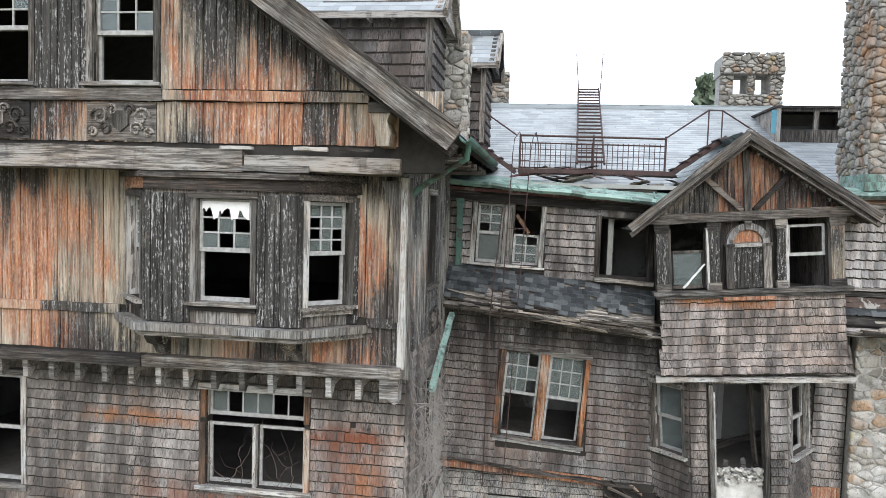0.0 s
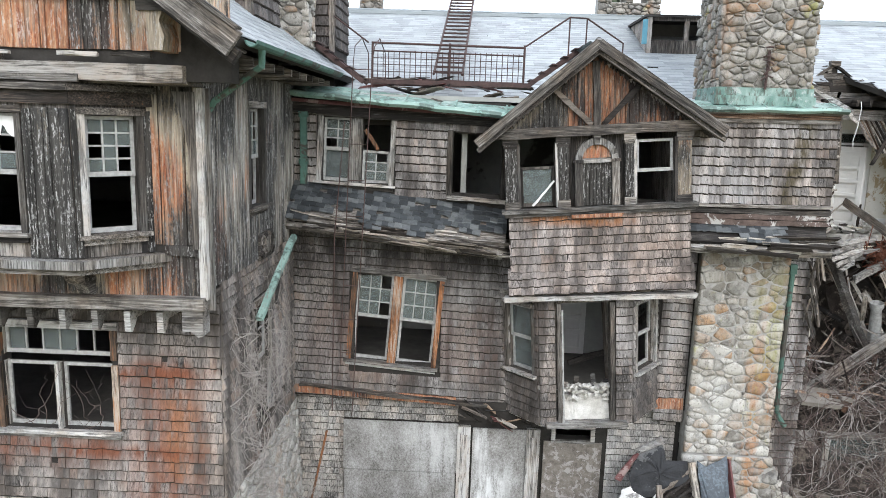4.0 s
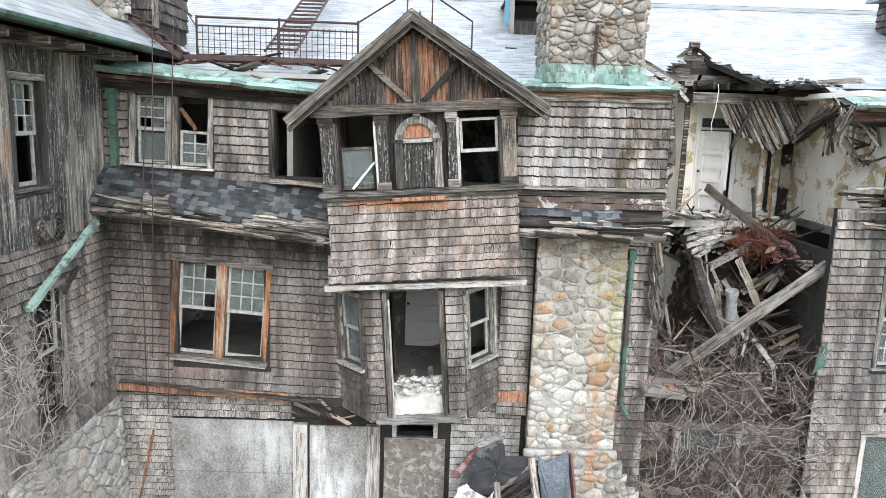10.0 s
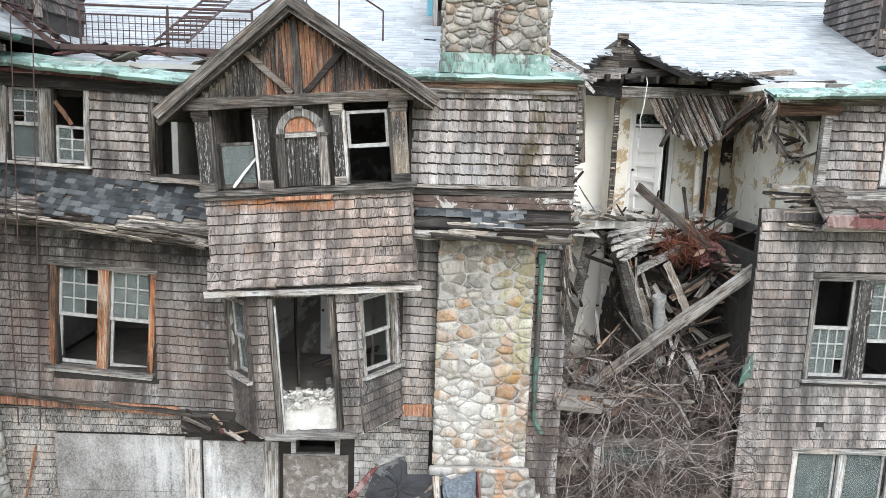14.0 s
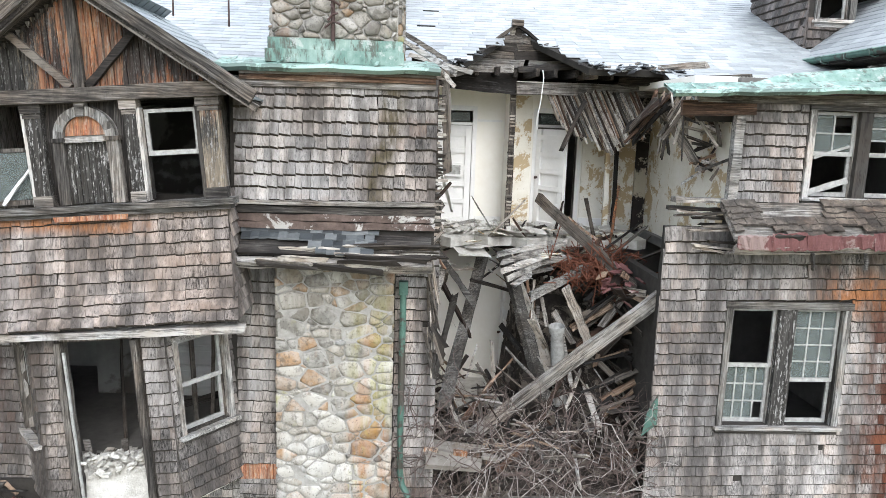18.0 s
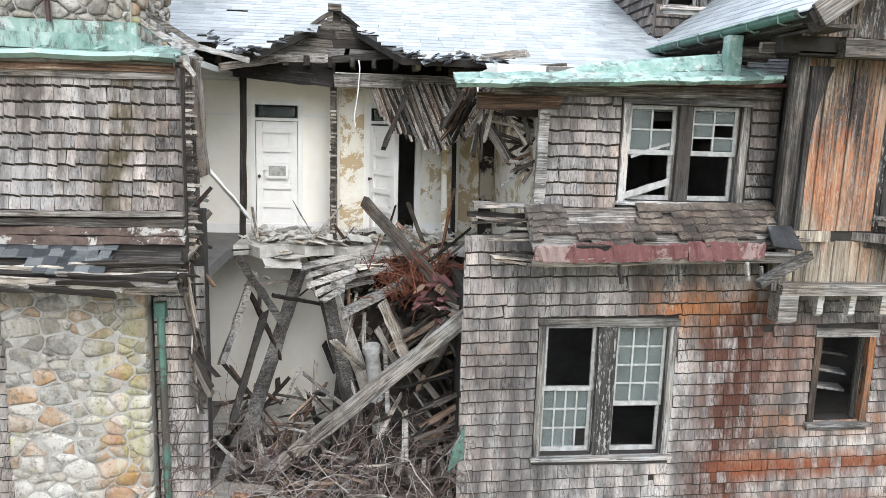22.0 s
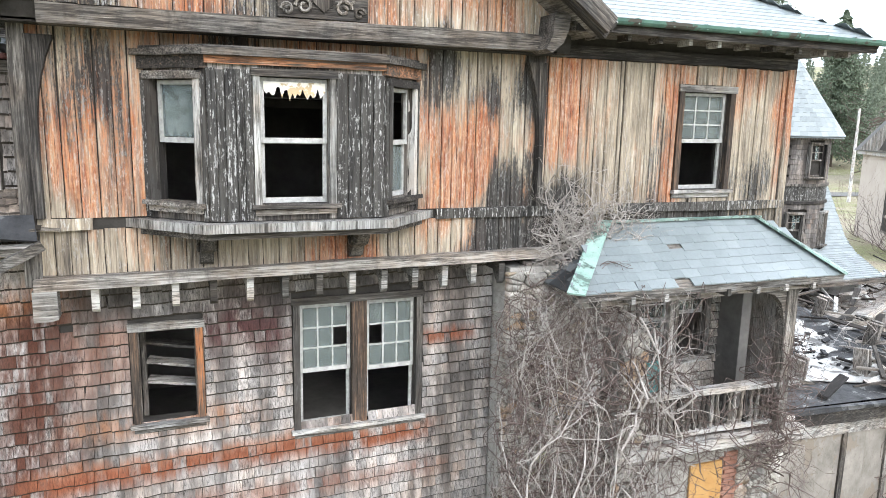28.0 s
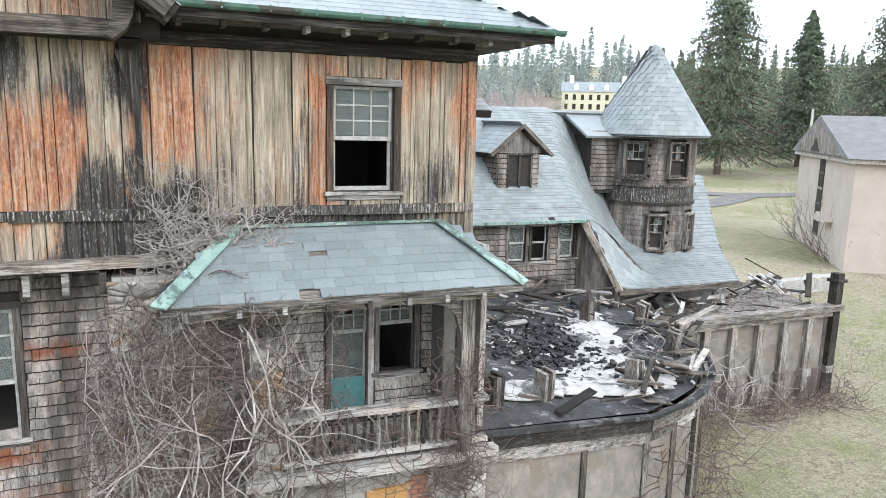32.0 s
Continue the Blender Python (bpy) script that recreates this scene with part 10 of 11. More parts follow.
# the walled terrace beyond
ter = thing("terrace", (37.5, 19, 0), "low terrace of timber posts and pale panels", "terrace")
A, B = Vector((33.2, 20.05, 0)), Vector((42.1, 20.2, 0))
d = (B - A).normalized()
FT2 = Matrix.Translation(A) @ pose(0, 0, 0, 0, 0, math.degrees(math.atan2(d.y, d.x)))
L = (B - A).length
part("deck", Mesh().box(0, L, 0, 3.6, 2.75, 2.95, FT2), M_WOOD_X, ter)
part("cornice", Mesh().box(-0.1, L + 0.2, -0.25, 0.2, 2.95, 3.15, FT2).box(-0.1, L + 0.1, -0.12, 0.2, 2.75, 2.95, FT2), M_WOOD_X, ter)
part("base", Mesh().box(0, L, 0.05, 0.4, 0, 0.9, FT2).box(L - 0.3, L, 0.05, 3.6, 0, 2.7, FT2), M_SH_FAR, ter)
for i in range(9):
    x = L * i / 8
    part("post", Mesh().box(x - 0.12, x + 0.12, -0.1, 0.15, 0, 2.75, FT2).box(x - 0.2, x + 0.2, -0.16, 0.2, 0.75, 1.0, FT2), M_WOOD_Z, ter)
    if i < 8:
        part("panel", Mesh().box(x + 0.12, x + L / 8 - 0.12, 0.08, 0.12, 0.9, 2.75, FT2), M_PANEL, ter)
part("corner_post", Mesh().box(L - 0.15, L + 0.15, -0.15, 0.15, 0, 4.2, FT2).box(L - 0.22, L + 0.22, -0.22, 0.22, 3.9, 4.0, FT2), M_WOOD_Z, ter)
part("sign", Mesh().box(L * 0.86, L * 0.86 + 0.28, 0.05, 0.07, 1.9, 2.1, FT2), M_WHITE, ter, "small white notice with dark bars")
part("sign_bars", Mesh().box(L * 0.86 + 0.04, L * 0.86 + 0.24, 0.04, 0.05, 2.03, 2.06, FT2).box(L * 0.86 + 0.04, L * 0.86 + 0.2, 0.04, 0.05, 1.95, 1.98, FT2), M_FELT, ter)
for i in range(110):
    part("debris_board", Mesh().plank(rg.uniform(0.3, 1.5), rg.uniform(0.05, 0.22), 0.04, None, 0.01, 3, 0.03, rg), rg.choice([M_WOOD_O, M_TRIM, M_WOOD_DARK, M_MEMBRANE]), ter, m=FT2 @ pose(rg.uniform(0, L), rg.uniform(0, 3), 3.0 + rg.uniform(0.15, 0.6), rg.uniform(-25, 25), rg.uniform(-30, 30), rg.uniform(0, 180)))
vine("dry_brush", "dry brush growing over the terrace roof", M_VINE, dict(n=120, start=lambda r: tuple(FT2 @ Vector((r.uniform(0, L), r.uniform(0.2, 3), 3.1))), step=0.15, count=7, drift=(0, 0, 0.1), r0=0.009, wild=0.6), seed=11)

# ---- the turret house ----
th = thing("turret_house", (33, 25, 0), "slate-roofed shingle house with a round turret", "house")
FH = pose(0, 22.3, 0)
hw_holes = [(30.72, 31.3, 4.75, 5.85), (31.5, 32.05, 4.75, 5.85), (32.5, 33.0, 4.8, 5.85)]
hb = wall("wall_turret_house", FH, 24.5, 33.2, -0.1, 6.3, hw_holes, M_UNDER, 0.2, "dark shingle wall of the turret house")
clad(hb, FH, 24.5, 33.2, 3.4, 6.2, M_SH_FAR, holes=[(h[0] - 0.1, h[1] + 0.1, h[2] - 0.1, h[3] + 0.1) for h in hw_holes], seed=180, expo=0.17)
for k, h in enumerate(hw_holes):
    window(FH, *h, upper=(1, 1), lower=(1, 1), broken=0.2, seed=181 + k, label="sash window of the turret house", sash_mat=M_SASH, side_mat=M_WOOD_Z)
part("body", Mesh().box(24.5, 33.1, 24.0, 30.0, -0.1, 6.0).box(33.1, 38.6, 22.0, 26.4, -0.1, 3.85).box(33.1, 37.5, 26.5, 30.0, -0.1, 6.0), M_DUST, th)
PH = math.degrees(math.atan(0.79))
SH = math.hypot(4.2, 4.2 * 0.79)
r = part("roof_front", Mesh().box(24.3, 33.1, 0.012, 0.1, 0, SH, pose(0, 21.9, 6.02, -(90 - PH))), M_WOOD_X, th)
clad(r, pose(0, 21.9, 6.02, -(90 - PH)), 24.3, 33.12, 0, SH, M_SLATE_FAR, "slate", expo=0.15, wide=(0.18, 0.26), thick=0.018, curl=0.3, seed=185, rugged=0.02)
part("roof_back", Mesh().slab([(37, 30.3, 6.0), (24.3, 30.3, 6.0), (24.3, 26.05, 9.36), (37, 26.05, 9.36)], 0.1), M_SLATE_FAR, th)
beam("gutter", (24.3, 21.85, 6.0), (33.15, 21.85, 6.0), 0.1, 0.08, M_COPPER, th)
TC = (37.9, 25.3)
# the slope sweeps out in a flare round the foot of the turret
FLARE = [(20.9, 3.98), (22.0, 4.1), (23.3, 4.31), (24.2, 4.75), (25.1, 5.75), (26.1, 6.9), (27, 7.6)]


def sweep(x, y):
    c = FLARE[-1][1]
    for (y0, z0), (y1, z1) in zip(FLARE, FLARE[1:]):
        if y <= y1:
            c = z0 + (z1 - z0) * (y - y0) / (y1 - y0)
            break
    t = (x - 33.1 + 1.8 * max(0, 21.9 - y) - 0.35 * max(0, y - 23.4)) / 3.0
    t = max(0.0, min(1.0, t))
    t = t * t * (3 - 2 * t)
    return c * t + (6.02 + 0.79 * (y - 21.9)) * (1 - t)


sweep_left = lambda y: 33.1 + 0.83 * max(0, 21.9 - y)
sweep_right = lambda y: 38.6 + 0.75 * (y - 21) - 0.04 * (y - 21) ** 2
under, cover = Mesh(), Mesh()
rg = random.Random(61)
y, k = 20.95, 0
while y < 26.05:
    x = sweep_left(y) - (k % 2) * 0.13
    slope = (sweep(36, y + 0.2) - sweep(36, y)) / 0.2
    dy = 0.19 / math.sqrt(1 + slope ** 2)
    while x < sweep_right(y):
        w = rg.uniform(0.22, 0.32)
        a, b = max(x, sweep_left(y)), min(x + w, sweep_right(y))
        x += w
        if b - a < 0.05 or math.hypot(0.5 * (a + b) - TC[0], y + dy - TC[1]) < 1.6:
            continue
        a += 0.006
        p = [(a, y, sweep(a, y) + 0.045), (b, y, sweep(b, y) + 0.045), (b, y + 1.35 * dy, sweep(b, y + 1.35 * dy) + 0.015), (a, y + 1.35 * dy, sweep(a, y + 1.35 * dy) + 0.015), (a, y, sweep(a, y)), (b, y, sweep(b, y))]
        cover.add(p, [(0, 1, 2, 3), (4, 5, 1, 0)])
    y += dy
    k += 1
rows_ = 26
for j in range(rows_):
    y0, y1 = 20.95 + 5.1 * j / rows_, 20.95 + 5.1 * (j + 1) / rows_
    for i in range(20):
        q = []
        for yy, f in ((y0, i / 20), (y0, (i + 1) / 20), (y1, (i + 1) / 20), (y1, i / 20)):
            xx = sweep_left(yy) + (sweep_right(yy) - sweep_left(yy)) * f
            q.append((xx, yy, sweep(xx, yy)))
        under.add(q + [(a, b, c - 0.08) for a, b, c in q], [(0, 1, 2, 3), (7, 6, 5, 4), (0, 4, 5, 1), (1, 5, 6, 2), (3, 7, 4, 0)])
swp = part("flared_roof", under, M_WOOD_X, th, "slate slope flaring round the turret")
tagged(part("slate_rows", cover, M_SLATE_FAR, swp), kind="stuff")
beam("verge", (33.85, 20.93, 3.95), (33.08, 21.9, 5.95), 0.06, 0.2, M_WOOD_O, th, local=True)
part("verge_wall", Mesh().slab([(33.1, 22.2, 3.3), (33.9, 21.05, 3.3), (33.9, 21.05, 3.9), (33.1, 22.2, 6.0)], 0.1), M_SH_FAR, th)
beam("eave", (33.8, 20.9, 3.9), (38.6, 20.9, 3.9), 0.1, 0.12, M_WOOD_DARK, th)
tower = part("turret", Mesh().lathe([(1.66, 3.8), (1.64, 8.6)], 36, pose(*TC, 0)), M_UNDER, th, "round shingled turret", smooth=True)
sh = wedge_shapes("shingle", 0.26, 0.03, M_SH_FAR, 7)
tw = Mesh()
rg = random.Random(5)
tw_win = [(-140, 13, 7.15, 8.3), (-92, 12, 7.15, 8.3), (-190, 13, 7.15, 8.3), (-112, 10, 4.6, 5.8), (-62, 10, 4.6, 5.8)]
for j in range(26):
    z = 4.0 + 0.178 * j
    for i in range(60):
        ang = i * 360 / 60 + (j % 2) * 2.7 - 180
        if any(abs(ang - w[0]) < w[1] + 1 and w[2] - 0.15 < z < w[3] for w in tw_win) or 6.25 < z < 6.8 or (-180 <= ang < 180 and 20 < ang < 160):
            continue
        pts, f, me, ends = sh[rg.randrange(6)]
        tw.add(pts, f, pose(*TC, z) @ pose(0, 0, 0, 0, 0, ang) @ pose(1.71, 0, rg.uniform(-0.01, 0.01), 0, 0, 90) @ Matrix.Diagonal((0.185, 1, 1, 1)))
tagged(part("shingle_rows", tw, M_SH_FAR, tower), kind="stuff")
for z, o in ((6.22, 0.08), (6.85, 0.08), (8.5, 0.1)):
    part("belt", Mesh().lathe([(1.66, z - 0.05), (1.73 + o, z - 0.05), (1.73 + o, z + 0.03), (1.66, z + 0.05)], 36, pose(*TC, 0)), M_WOOD_Z, tower)
for i in range(44):
    ang = -200 + i * 5.4
    part("board", Mesh().box(-0.085, 0.085, -0.03, 0.03, 6.28, 6.8, pose(*TC, 0) @ pose(0, 0, 0, 0, 0, ang + 90) @ pose(0, -1.71, 0)), M_BOARD_DARK, tower)
for k, (ang, hwid, z0, z1) in enumerate(tw_win):
    F = pose(*TC, 0) @ pose(0, 0, 0, 0, 0, ang + 90) @ pose(0, -1.82, 0)
    hw_ = 1.66 * math.sin(radians(hwid)) * 0.95
    # flat dark panel paints in the unlit room behind each sash
    part("dark_opening", Mesh().box(-hw_, hw_, 0.15, 0.17, z0, z1, F), M_UNDER, tower)
    window(F, -hw_, hw_, z0, z1, upper=(3, 2), lower="bare", broken=0.65, seed=200 + k, label="turret sash window", side_mat=M_WOOD_Z, frame_mat=M_WOOD_Z, sash_mat=M_WOOD_Z, case=0.06)
cone = part("cone_roof", Mesh().lathe([(2.15, 8.52), (2.04, 8.62), (1.5, 9.45), (0.8, 10.5), (0.12, 11.7), (0.0, 11.8)], 40, pose(*TC, 0)), M_SLATE_FAR, th, "pale conical slate roof", smooth=True)
cs = Mesh()
for j in range(19):
    t = j / 19
    z = 8.58 + 3.1 * t
    rr = 2.05 * (1 - t) + 0.1
    nn = max(8, int(2 * math.pi * rr / 0.26))
    tilt = math.degrees(math.atan2(1.95, 3.1))
    pts, f, me, ends = sh[j % 6]
    for i in range(nn):
        cs.add(pts, f, pose(*TC, z) @ pose(0, 0, 0, 0, 0, 360 * i / nn + (j % 2) * 180 / nn) @ pose(rr + 0.01, 0, 0, 0, 0, 90) @ pose(0, 0, 0, -tilt) @ Matrix.Diagonal((2 * math.pi * rr / nn, 0.5, 0.95, 1)))
tagged(part("slate_rows", cs, M_SLATE_FAR, cone), kind="stuff")
lk = part("link_wall", Mesh().box(35.2, 36.8, 24.9, 26, 6.5, 8.5), M_UNDER, th)
clad(lk, pose(0, 24.9, 0), 35.2, 36.8, 6.6, 8.5, M_SH_FAR, seed=209)
part("link_roof", Mesh().slab([(34.8, 24.6, 8.5), (37.2, 24.6, 8.5), (37.2, 26.2, 9.3), (34.8, 26.2, 9.3)], 0.08), M_SLATE_FAR, th)
# its little dormer
dm = part("dormer", Mesh().box(30.65, 32.05, 23.05, 26.0, 6.6, 8.05), M_UNDER, th, "small shingled dormer")
clad(dm, pose(0, 23.05, 6.7), 30.65, 32.05, 0, 1.35, M_SH_FAR, seed=210, holes=[(30.95, 31.8, 0.1, 1.25)])
clad(dm, pose(30.65, 25.2, 6.7, 0, 0, -90), 0, 2.15, 0, 1.35, M_SH_FAR, seed=211)
window(pose(0, 23.03, 0), 31.0, 31.75, 6.85, 7.9, units=2, upper=(1, 1), lower=(1, 1), broken=0.2, seed=212, label="small paired dormer window", case=0.06, side_mat=M_WOOD_Z, frame_mat=M_WOOD_Z, mull=0.08)
for s in (-1, 1):
    F = pose(31.35 + s * 1.0, 22.85 if s > 0 else 26.0, 7.95, -(90 - 40), 0, 90 * s)
    q = part("dormer_roof", Mesh().box(0, 3.15, 0.01, 0.06, 0, 1.32, F), M_WOOD_X, th)
    clad(q, F, 0, 3.15, 0, 1.32, M_SLATE_FAR, "slate", expo=0.2, wide=(0.22, 0.3), thick=0.014, curl=0.3, seed=213 + s)
    beam("dormer_rake", (31.35 + s * 1.05, 22.82, 7.9), (31.35, 22.82, 8.8), 0.08, 0.1, M_WOOD_DARK, th, local=True)
part("dormer_gable", Mesh().prism([(30.6, 8.0), (32.1, 8.0), (31.35, 8.65)], 23.0, 23.1), M_SH_FAR, th)

# ---- far things ----
hs = thing("stucco_house", (66, 41, 0), "stained pink stucco house with hipped gable roof", "house")
FS = Matrix.Translation((62.0, 35.3, lift(62, 35) - 0.3)) @ pose(0, 0, 0, 0, 0, math.degrees(math.atan2(12.9, 10)) + 180)
W_ = 16.3
part("wall", Mesh().box(-W_, 0, 0, 14, 0, 7.3, FS), M_STUCCO, hs)
part("cornice", Mesh().box(-W_ - 0.4, 0.4, -0.4, 14.4, 7.2, 7.5, FS), M_TRIM, hs)
part("roof", Mesh().prism([(-W_ - 0.6, 7.5), (0.6, 7.5), (-W_ / 2, 10.3)], -0.6, 14.5, FS), plain("old_grey_roof", (0.12, 0.12, 0.122), (0.2, 0.197, 0.195), 1.5, 0.9), hs, "grey slate roof")
part("gable", Mesh().prism([(-W_ + 1.2, 7.6), (-1.2, 7.6), (-W_ / 2, 9.9)], -0.68, -0.6, FS), M_WOOD_Z, hs, "weathered gable")
part("gable_vent", Mesh().prism([(-W_ / 2 - 1.2, 7.7), (-W_ / 2 + 1.2, 7.7), (-W_ / 2, 8.6)], -0.74, -0.68, FS), M_UNDER, hs)
for x, z0, z1 in ((-9.0, 1.5, 7.2),):
    w_ = part("stair_window", Mesh().box(x, x + 1.5, -0.05, 0.02, z0, z1, FS), M_UNDER, hs, "tall stair window")
    for k in range(5):
        part("bar", Mesh().box(x, x + 1.5, -0.09, -0.05, z0 + (z1 - z0) * k / 5, z0 + (z1 - z0) * k / 5 + 0.16, FS), M_TRIM, w_)
part("porch_hood", Mesh().prism([(-5.7, 3.0), (-3.7, 3.0), (-4.7, 3.6)], -0.9, 0, FS), M_STUCCO, hs)
for y in (3, 7, 11):
    for z in (1.6, 5.2):
        part("window", Mesh().box(-0.02, 0.05, y, y + 1.1, z, z + 1.9, FS), M_UNDER, hs)
vine("bare_vines", "dark creepers on the stucco wall", M_VINE, dict(n=60, start=lambda r: tuple(FS @ Vector((r.uniform(-W_, -0.5), -0.12, 0.2))), step=0.5, count=11, drift=(0, 0, 0.5), r0=0.02, wild=0.25), seed=12)
lowall = solid("garden_wall", Mesh().plank(5, 0.5, 1.0, pose(52.0, 31.5, 0.3, 0, 0, 0) @ pose(0, 0, 0, 0, 0, 5), 0.05, 14), M_MORTAR, "low rough garden wall in the dry grass", "wall")

mh = thing("mansion", (162, 210, lift(162, 210)), "pale yellow mansion with dormers and white chimneys", "house")
FM2 = Matrix.Translation((162, 210, lift(162, 210) - 0.5)) @ pose(0, 0, 0, 0, 0, -34)
M_YEL = plain("yellow_render", (0.50, 0.465, 0.33), (0.58, 0.55, 0.43), 0.3, 0.9)
part("wall", Mesh().box(-12, 10, 0, 9, 0, 7, FM2), M_YEL, mh)
part("roof", Mesh().prism([(0, 7), (9.6, 7), (4.8, 10.5)], -10.4, 12.4, FM2 @ pose(0, -0.3, 0, 0, 0, 90)), M_SLATE_GREEN, mh)
for x in (-9, 8.6):
    part("chimney", Mesh().box(x - 0.7, x + 0.7, 3.8, 5.2, 9, 12.6, FM2), M_WHITE, mh)
for k in range(8):
    for z in (1.2, 4.3):
        part("window", Mesh().box(-11 + 2.7 * k, -9.9 + 2.7 * k, -0.06, 0.02, z, z + 1.8, FM2), M_UNDER, mh)
for k in range(4):
    part("roof_dormer", Mesh().prism([(-8 + 5 * k, 7.6), (-6.4 + 5 * k, 7.6), (-6.4 + 5 * k, 9.2), (-7.2 + 5 * k, 9.9), (-8 + 5 * k, 9.2)], 0.6, 3.5, FM2), M_WHITE, mh)
road = Mesh()
cl_pts = [(62, 120), (74, 100), (84, 84), (95, 76), (112, 74), (140, 80)]
for wdt, line in ((2.2, cl_pts), (1.8, [(60, 62), (72, 66), (84, 70), (95, 76)])):
    for (x0, y0), (x1, y1) in zip(line, line[1:]):
        dd = Vector((x1 - x0, y1 - y0, 0)).normalized()
        nn_ = Vector((-dd.y, dd.x, 0)) * wdt
        for q in range(4):
            a = Vector((x0, y0, 0)).lerp(Vector((x1, y1, 0)), q / 4)
            b = Vector((x0, y0, 0)).lerp(Vector((x1, y1, 0)), (q + 1) / 4)
            road.add([(p.x, p.y, lift(p.x, p.y) + 0.06) for p in (a - nn_, b - nn_, b + nn_, a + nn_)], [(0, 1, 2, 3)])
solid("road", road, M_ROAD, "worn grey drive through the lawn", "road")
pole2 = thing("utility_pole", (96, 68, 0), "bare pale utility pole", "pole")
part("shaft", Mesh().tube([(96, 68, 0), (96, 68, 11.5)], [0.22, 0.14], 8), M_TRIM_Z, pole2)


# ---- trees ----
def conifer(m_trunk, m_leaf, rng, h, r, levels, per, clumps, size):
    m_trunk.tube([(0, 0, 0), (0.1, 0, h * 0.4), (0, 0.1, h)], [h * 0.016, h * 0.011, 0.03], 7)
    for i in range(levels):
        t = (i + rng.random()) / levels
        z = h * (0.1 + 0.9 * t)
        ln = r * (1 - t) ** 0.8 * rng.uniform(0.65, 1.1) + 0.25
        for _ in range(per):
            a = rng.uniform(0, 2 * math.pi)
            d = Vector((math.cos(a), math.sin(a), 0))
            pts = [Vector((0, 0, z)) + d * ln * q + Vector((0, 0, -ln * 0.34 * q ** 1.5 + ln * 0.1 * q)) for q in (0, 0.35, 0.7, 1.0)]
            m_trunk.tube([tuple(p) for p in pts], [0.05 * ln / 5 + 0.01] * 4, 3)
            for c in range(clumps):
                q = (c + rng.random()) / clumps
                p = Vector((0, 0, z)) + d * ln * q + Vector((rng.gauss(0, 0.13 * ln), rng.gauss(0, 0.13 * ln), -ln * 0.34 * q ** 1.5 + ln * 0.1 * q + rng.gauss(0, 0.06 * ln)))
                s = size * rng.uniform(0.6, 1.4)
                u = Vector([rng.gauss(0, 1) for _ in range(3)]).normalized() * s
                v = Vector((rng.gauss(0, 0.5), rng.gauss(0, 0.5), -1)).normalized() * s * 1.3
                k = len(m_leaf.v)
                m_leaf.v += [tuple(p - u), tuple(p + u * 0.3 - v * 0.4), tuple(p + u), tuple(p + v)]
                m_leaf.f += [(k, k + 1, k + 2, k + 3)]


for i, (x, y, h, r) in enumerate(((116, 104, 41, 11.5), (131, 82, 40, 10.5), (140, 108, 30, 8))):
    t = thing("spruce_tree", (x, y, lift(x, y) - 0.2), "tall dark green spruce on the lawn", "tree", "spruces on the lawn")
    mt_, ml_ = Mesh(), Mesh()
    conifer(mt_, ml_, random.Random(300 + i), h, r, 84, 7, 64, 0.19)
    M_ = Matrix.Translation((x, y, lift(x, y) - 0.2))
    part("trunk", mt_, M_BARK, t, m=M_)
    part("crown", ml_, M_NEEDLE, t, m=M_)
woods, green, trunks, twigs = Mesh(), Mesh(), Mesh(), Mesh()
rg = random.Random(9)
proto = []
for i in range(4):
    a, b = Mesh(), Mesh()
    conifer(a, b, random.Random(400 + i), 22, 5.0, 34, 5, 11, 0.36)
    proto.append((a, b))
for i in range(560):
    ang = radians(rg.uniform(18, 58))
    dist = rg.uniform(225, 330) if ang < radians(38.5) else rg.uniform(165, 330)
    x, y = 20.9 + dist * math.sin(ang), 3.8 + dist * math.cos(ang)
    if ang < radians(38.5) and i % 5 < 3 or math.hypot(x - 162, y - 210) < 26 or (30.0 < math.degrees(ang) < 38.5 and dist < 262):
        continue
    a, b = proto[i % 4]
    s = rg.uniform(0.4, 0.74) * (1.3 if 26 < math.degrees(ang) < 37 and dist > 262 else 1.0)
    M_ = Matrix.Translation((x, y, lift(x, y) - 0.5)) @ pose(0, 0, 0, 0, 0, rg.uniform(0, 360)) @ Matrix.Diagonal((s, s, s * rg.uniform(0.9, 1.2), 1))
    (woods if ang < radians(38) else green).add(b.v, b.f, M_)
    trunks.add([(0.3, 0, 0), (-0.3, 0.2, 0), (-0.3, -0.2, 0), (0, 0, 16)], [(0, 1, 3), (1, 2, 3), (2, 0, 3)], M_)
solid("far_woods", woods, M_NEEDLE_FAR, "conifer woods on the rise, haze painted into the needles", "woods", "stuff")
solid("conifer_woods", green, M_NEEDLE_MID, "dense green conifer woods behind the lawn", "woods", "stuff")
solid("far_trunks", trunks, M_BARK, "trunks of the far woods", "woods", "stuff")
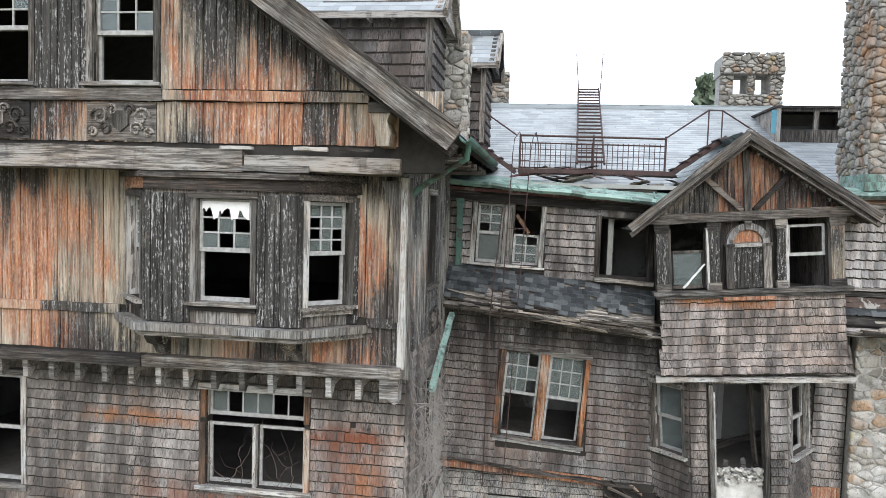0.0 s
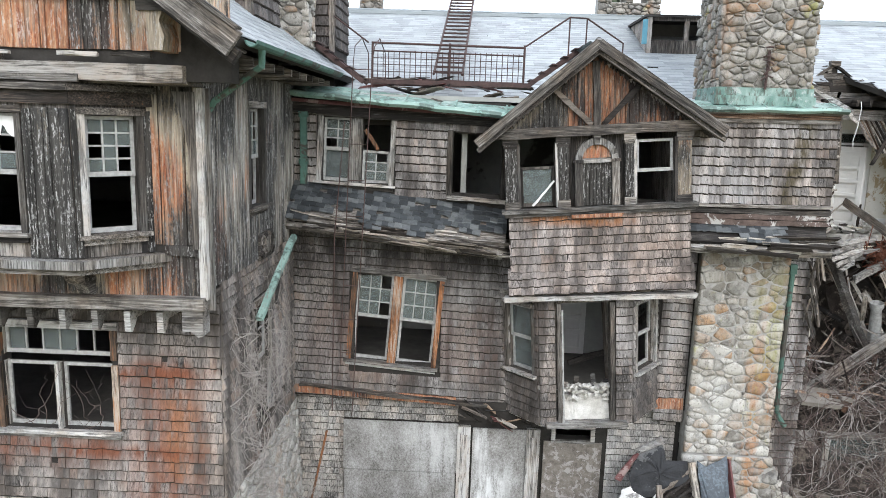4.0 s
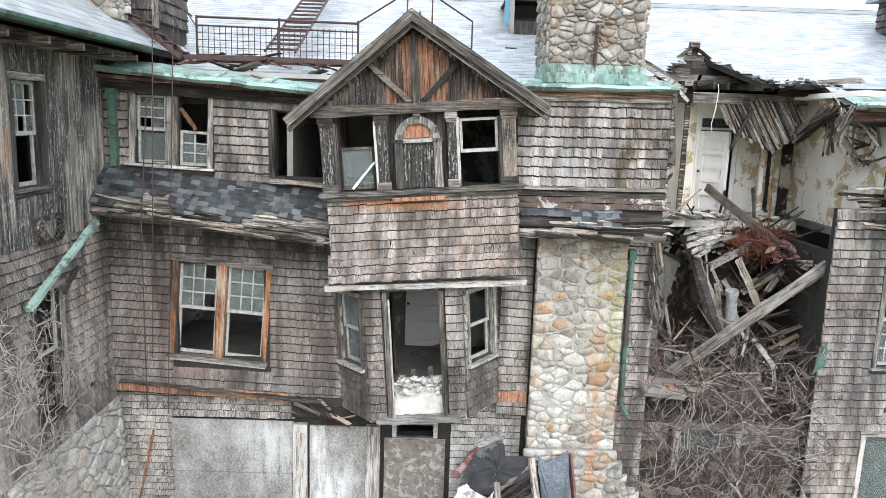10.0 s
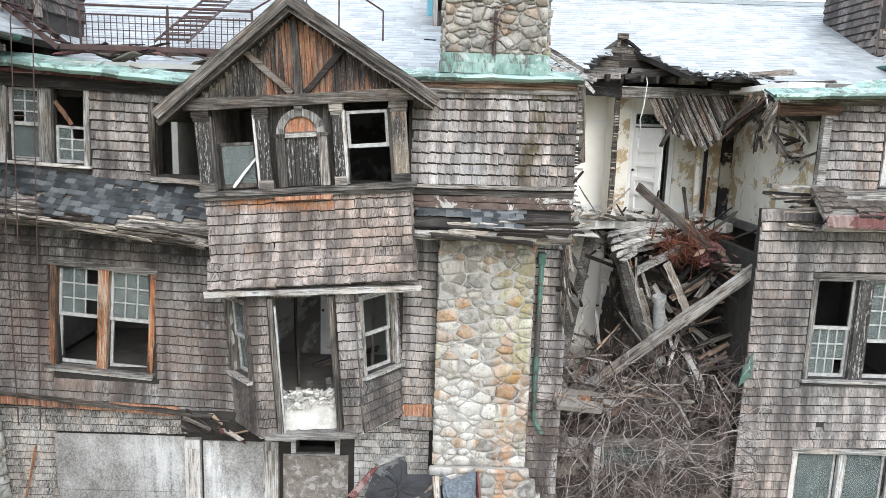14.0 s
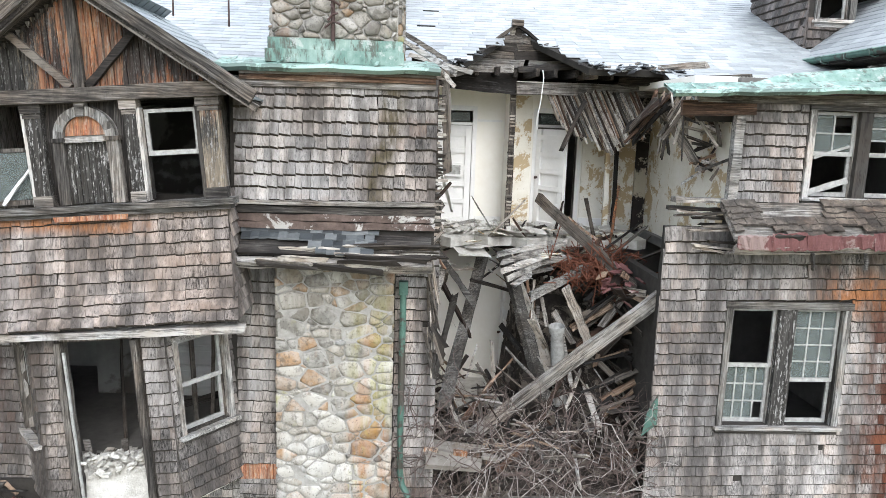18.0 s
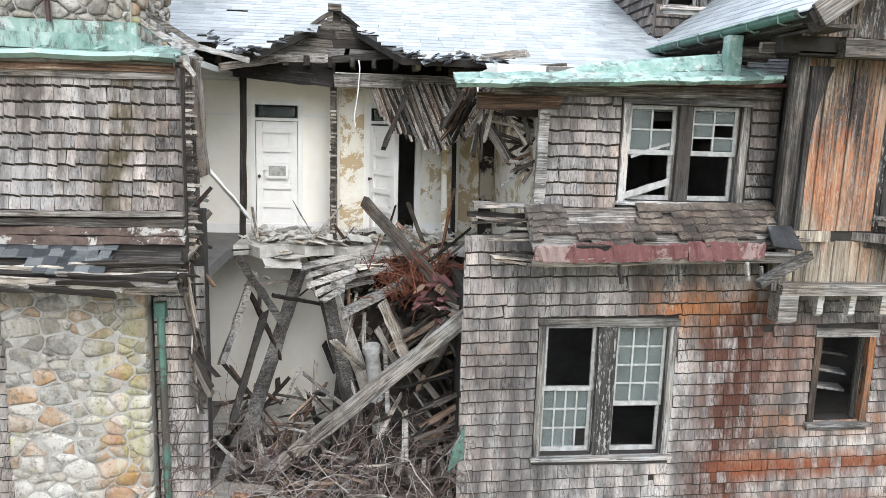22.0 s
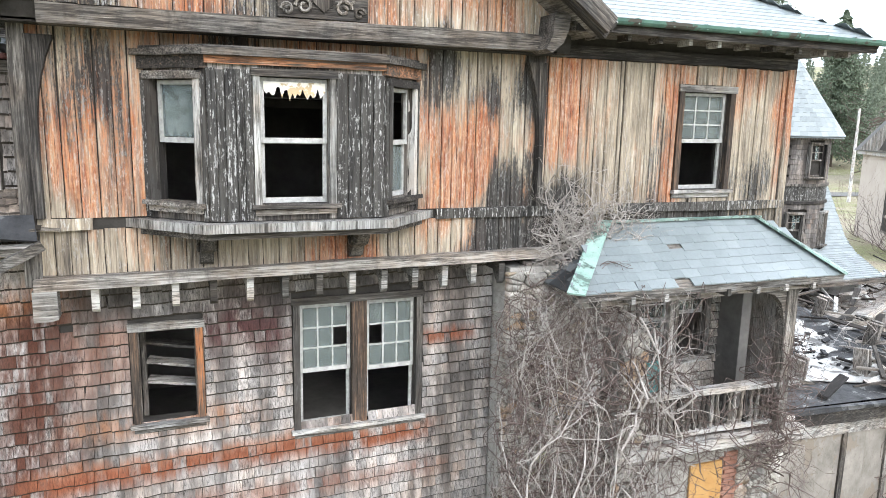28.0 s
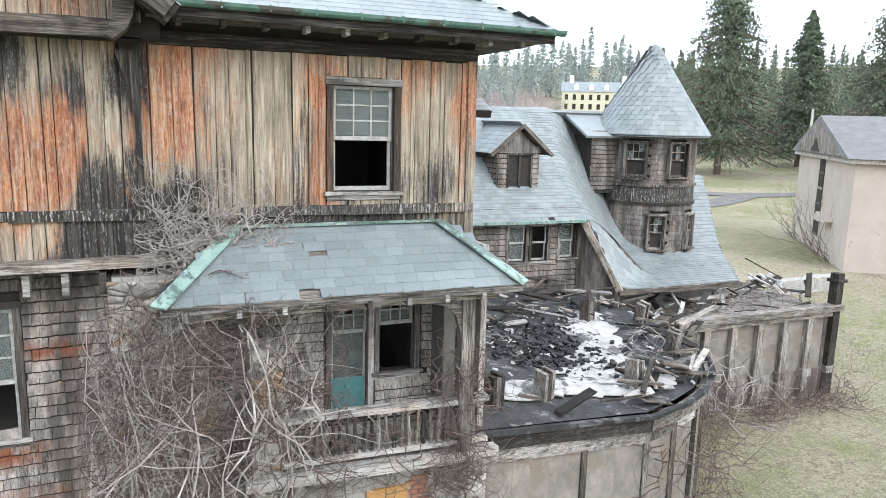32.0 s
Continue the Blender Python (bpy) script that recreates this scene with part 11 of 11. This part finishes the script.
for i in range(260):
    ang = radians(rg.uniform(23, 31.6) if i % 2 else rg.uniform(38, 58))
    dist = rg.uniform(170, 250)
    x, y = 20.9 + dist * math.sin(ang), 3.8 + dist * math.cos(ang)
    if math.hypot(x - 162, y - 210) < 18:
        continue
    c, hh = Vector((x, y, lift(x, y))), rg.uniform(6, 11)
    for k in range(120):
        a, e = rg.uniform(0, 6.28), rg.uniform(0.2, 1.5)
        d_ = Vector((math.cos(a) * math.cos(e), math.sin(a) * math.cos(e), math.sin(e)))
        p = c + Vector((0, 0, hh * 0.25)) + d_ * hh * rg.uniform(0.2, 0.5)
        q = p + (d_ + Vector([rg.gauss(0, 0.5) for _ in range(3)])) * hh * 0.25
        w_ = Vector((-d_.y, d_.x, 0)) * 0.07
        n0 = len(twigs.v)
        twigs.v += [tuple(p - w_), tuple(p + w_), tuple(q)]
        twigs.f += [(n0, n0 + 1, n0 + 2)]
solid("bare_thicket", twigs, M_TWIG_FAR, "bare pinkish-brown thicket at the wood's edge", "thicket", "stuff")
pine = thing("pine_tree", (9.5, 46, 0), "green treetop showing over the ridge", "tree")
mt_, ml_ = Mesh(), Mesh()
conifer(mt_, ml_, random.Random(77), 17.5, 3.2, 30, 6, 8, 0.4)
part("trunk", mt_, M_BARK, pine, m=pose(9.6, 46, 0))
part("crown", ml_, M_NEEDLE, pine, m=pose(9.6, 46, 0))

# dry grass tufts near the house
tuft, rg = Mesh(), random.Random(21)
for i in range(5200):
    x, y = rg.uniform(25, 50), rg.uniform(9, 30)
    if 25.2 < x < 42 and y > 13.2 + 0.24 * max(0, x - 30):
        continue
    for k in range(3):
        a, hh = rg.uniform(0, 6.28), rg.uniform(0.05, 0.22)
        p = Vector((x + rg.gauss(0, 0.1), y + rg.gauss(0, 0.1), lift(x, y) - 0.02))
        n0 = len(tuft.v)
        tuft.v += [tuple(p), tuple(p + Vector((0.02 * math.cos(a), 0.02 * math.sin(a), 0))), tuple(p + Vector((rg.gauss(0, 0.1), rg.gauss(0, 0.1), hh)))]
        tuft.f += [(n0, n0 + 1, n0 + 2)]
solid("dry_grass", tuft, M_GROUND, "tufts of dry winter grass", "grass", "stuff")
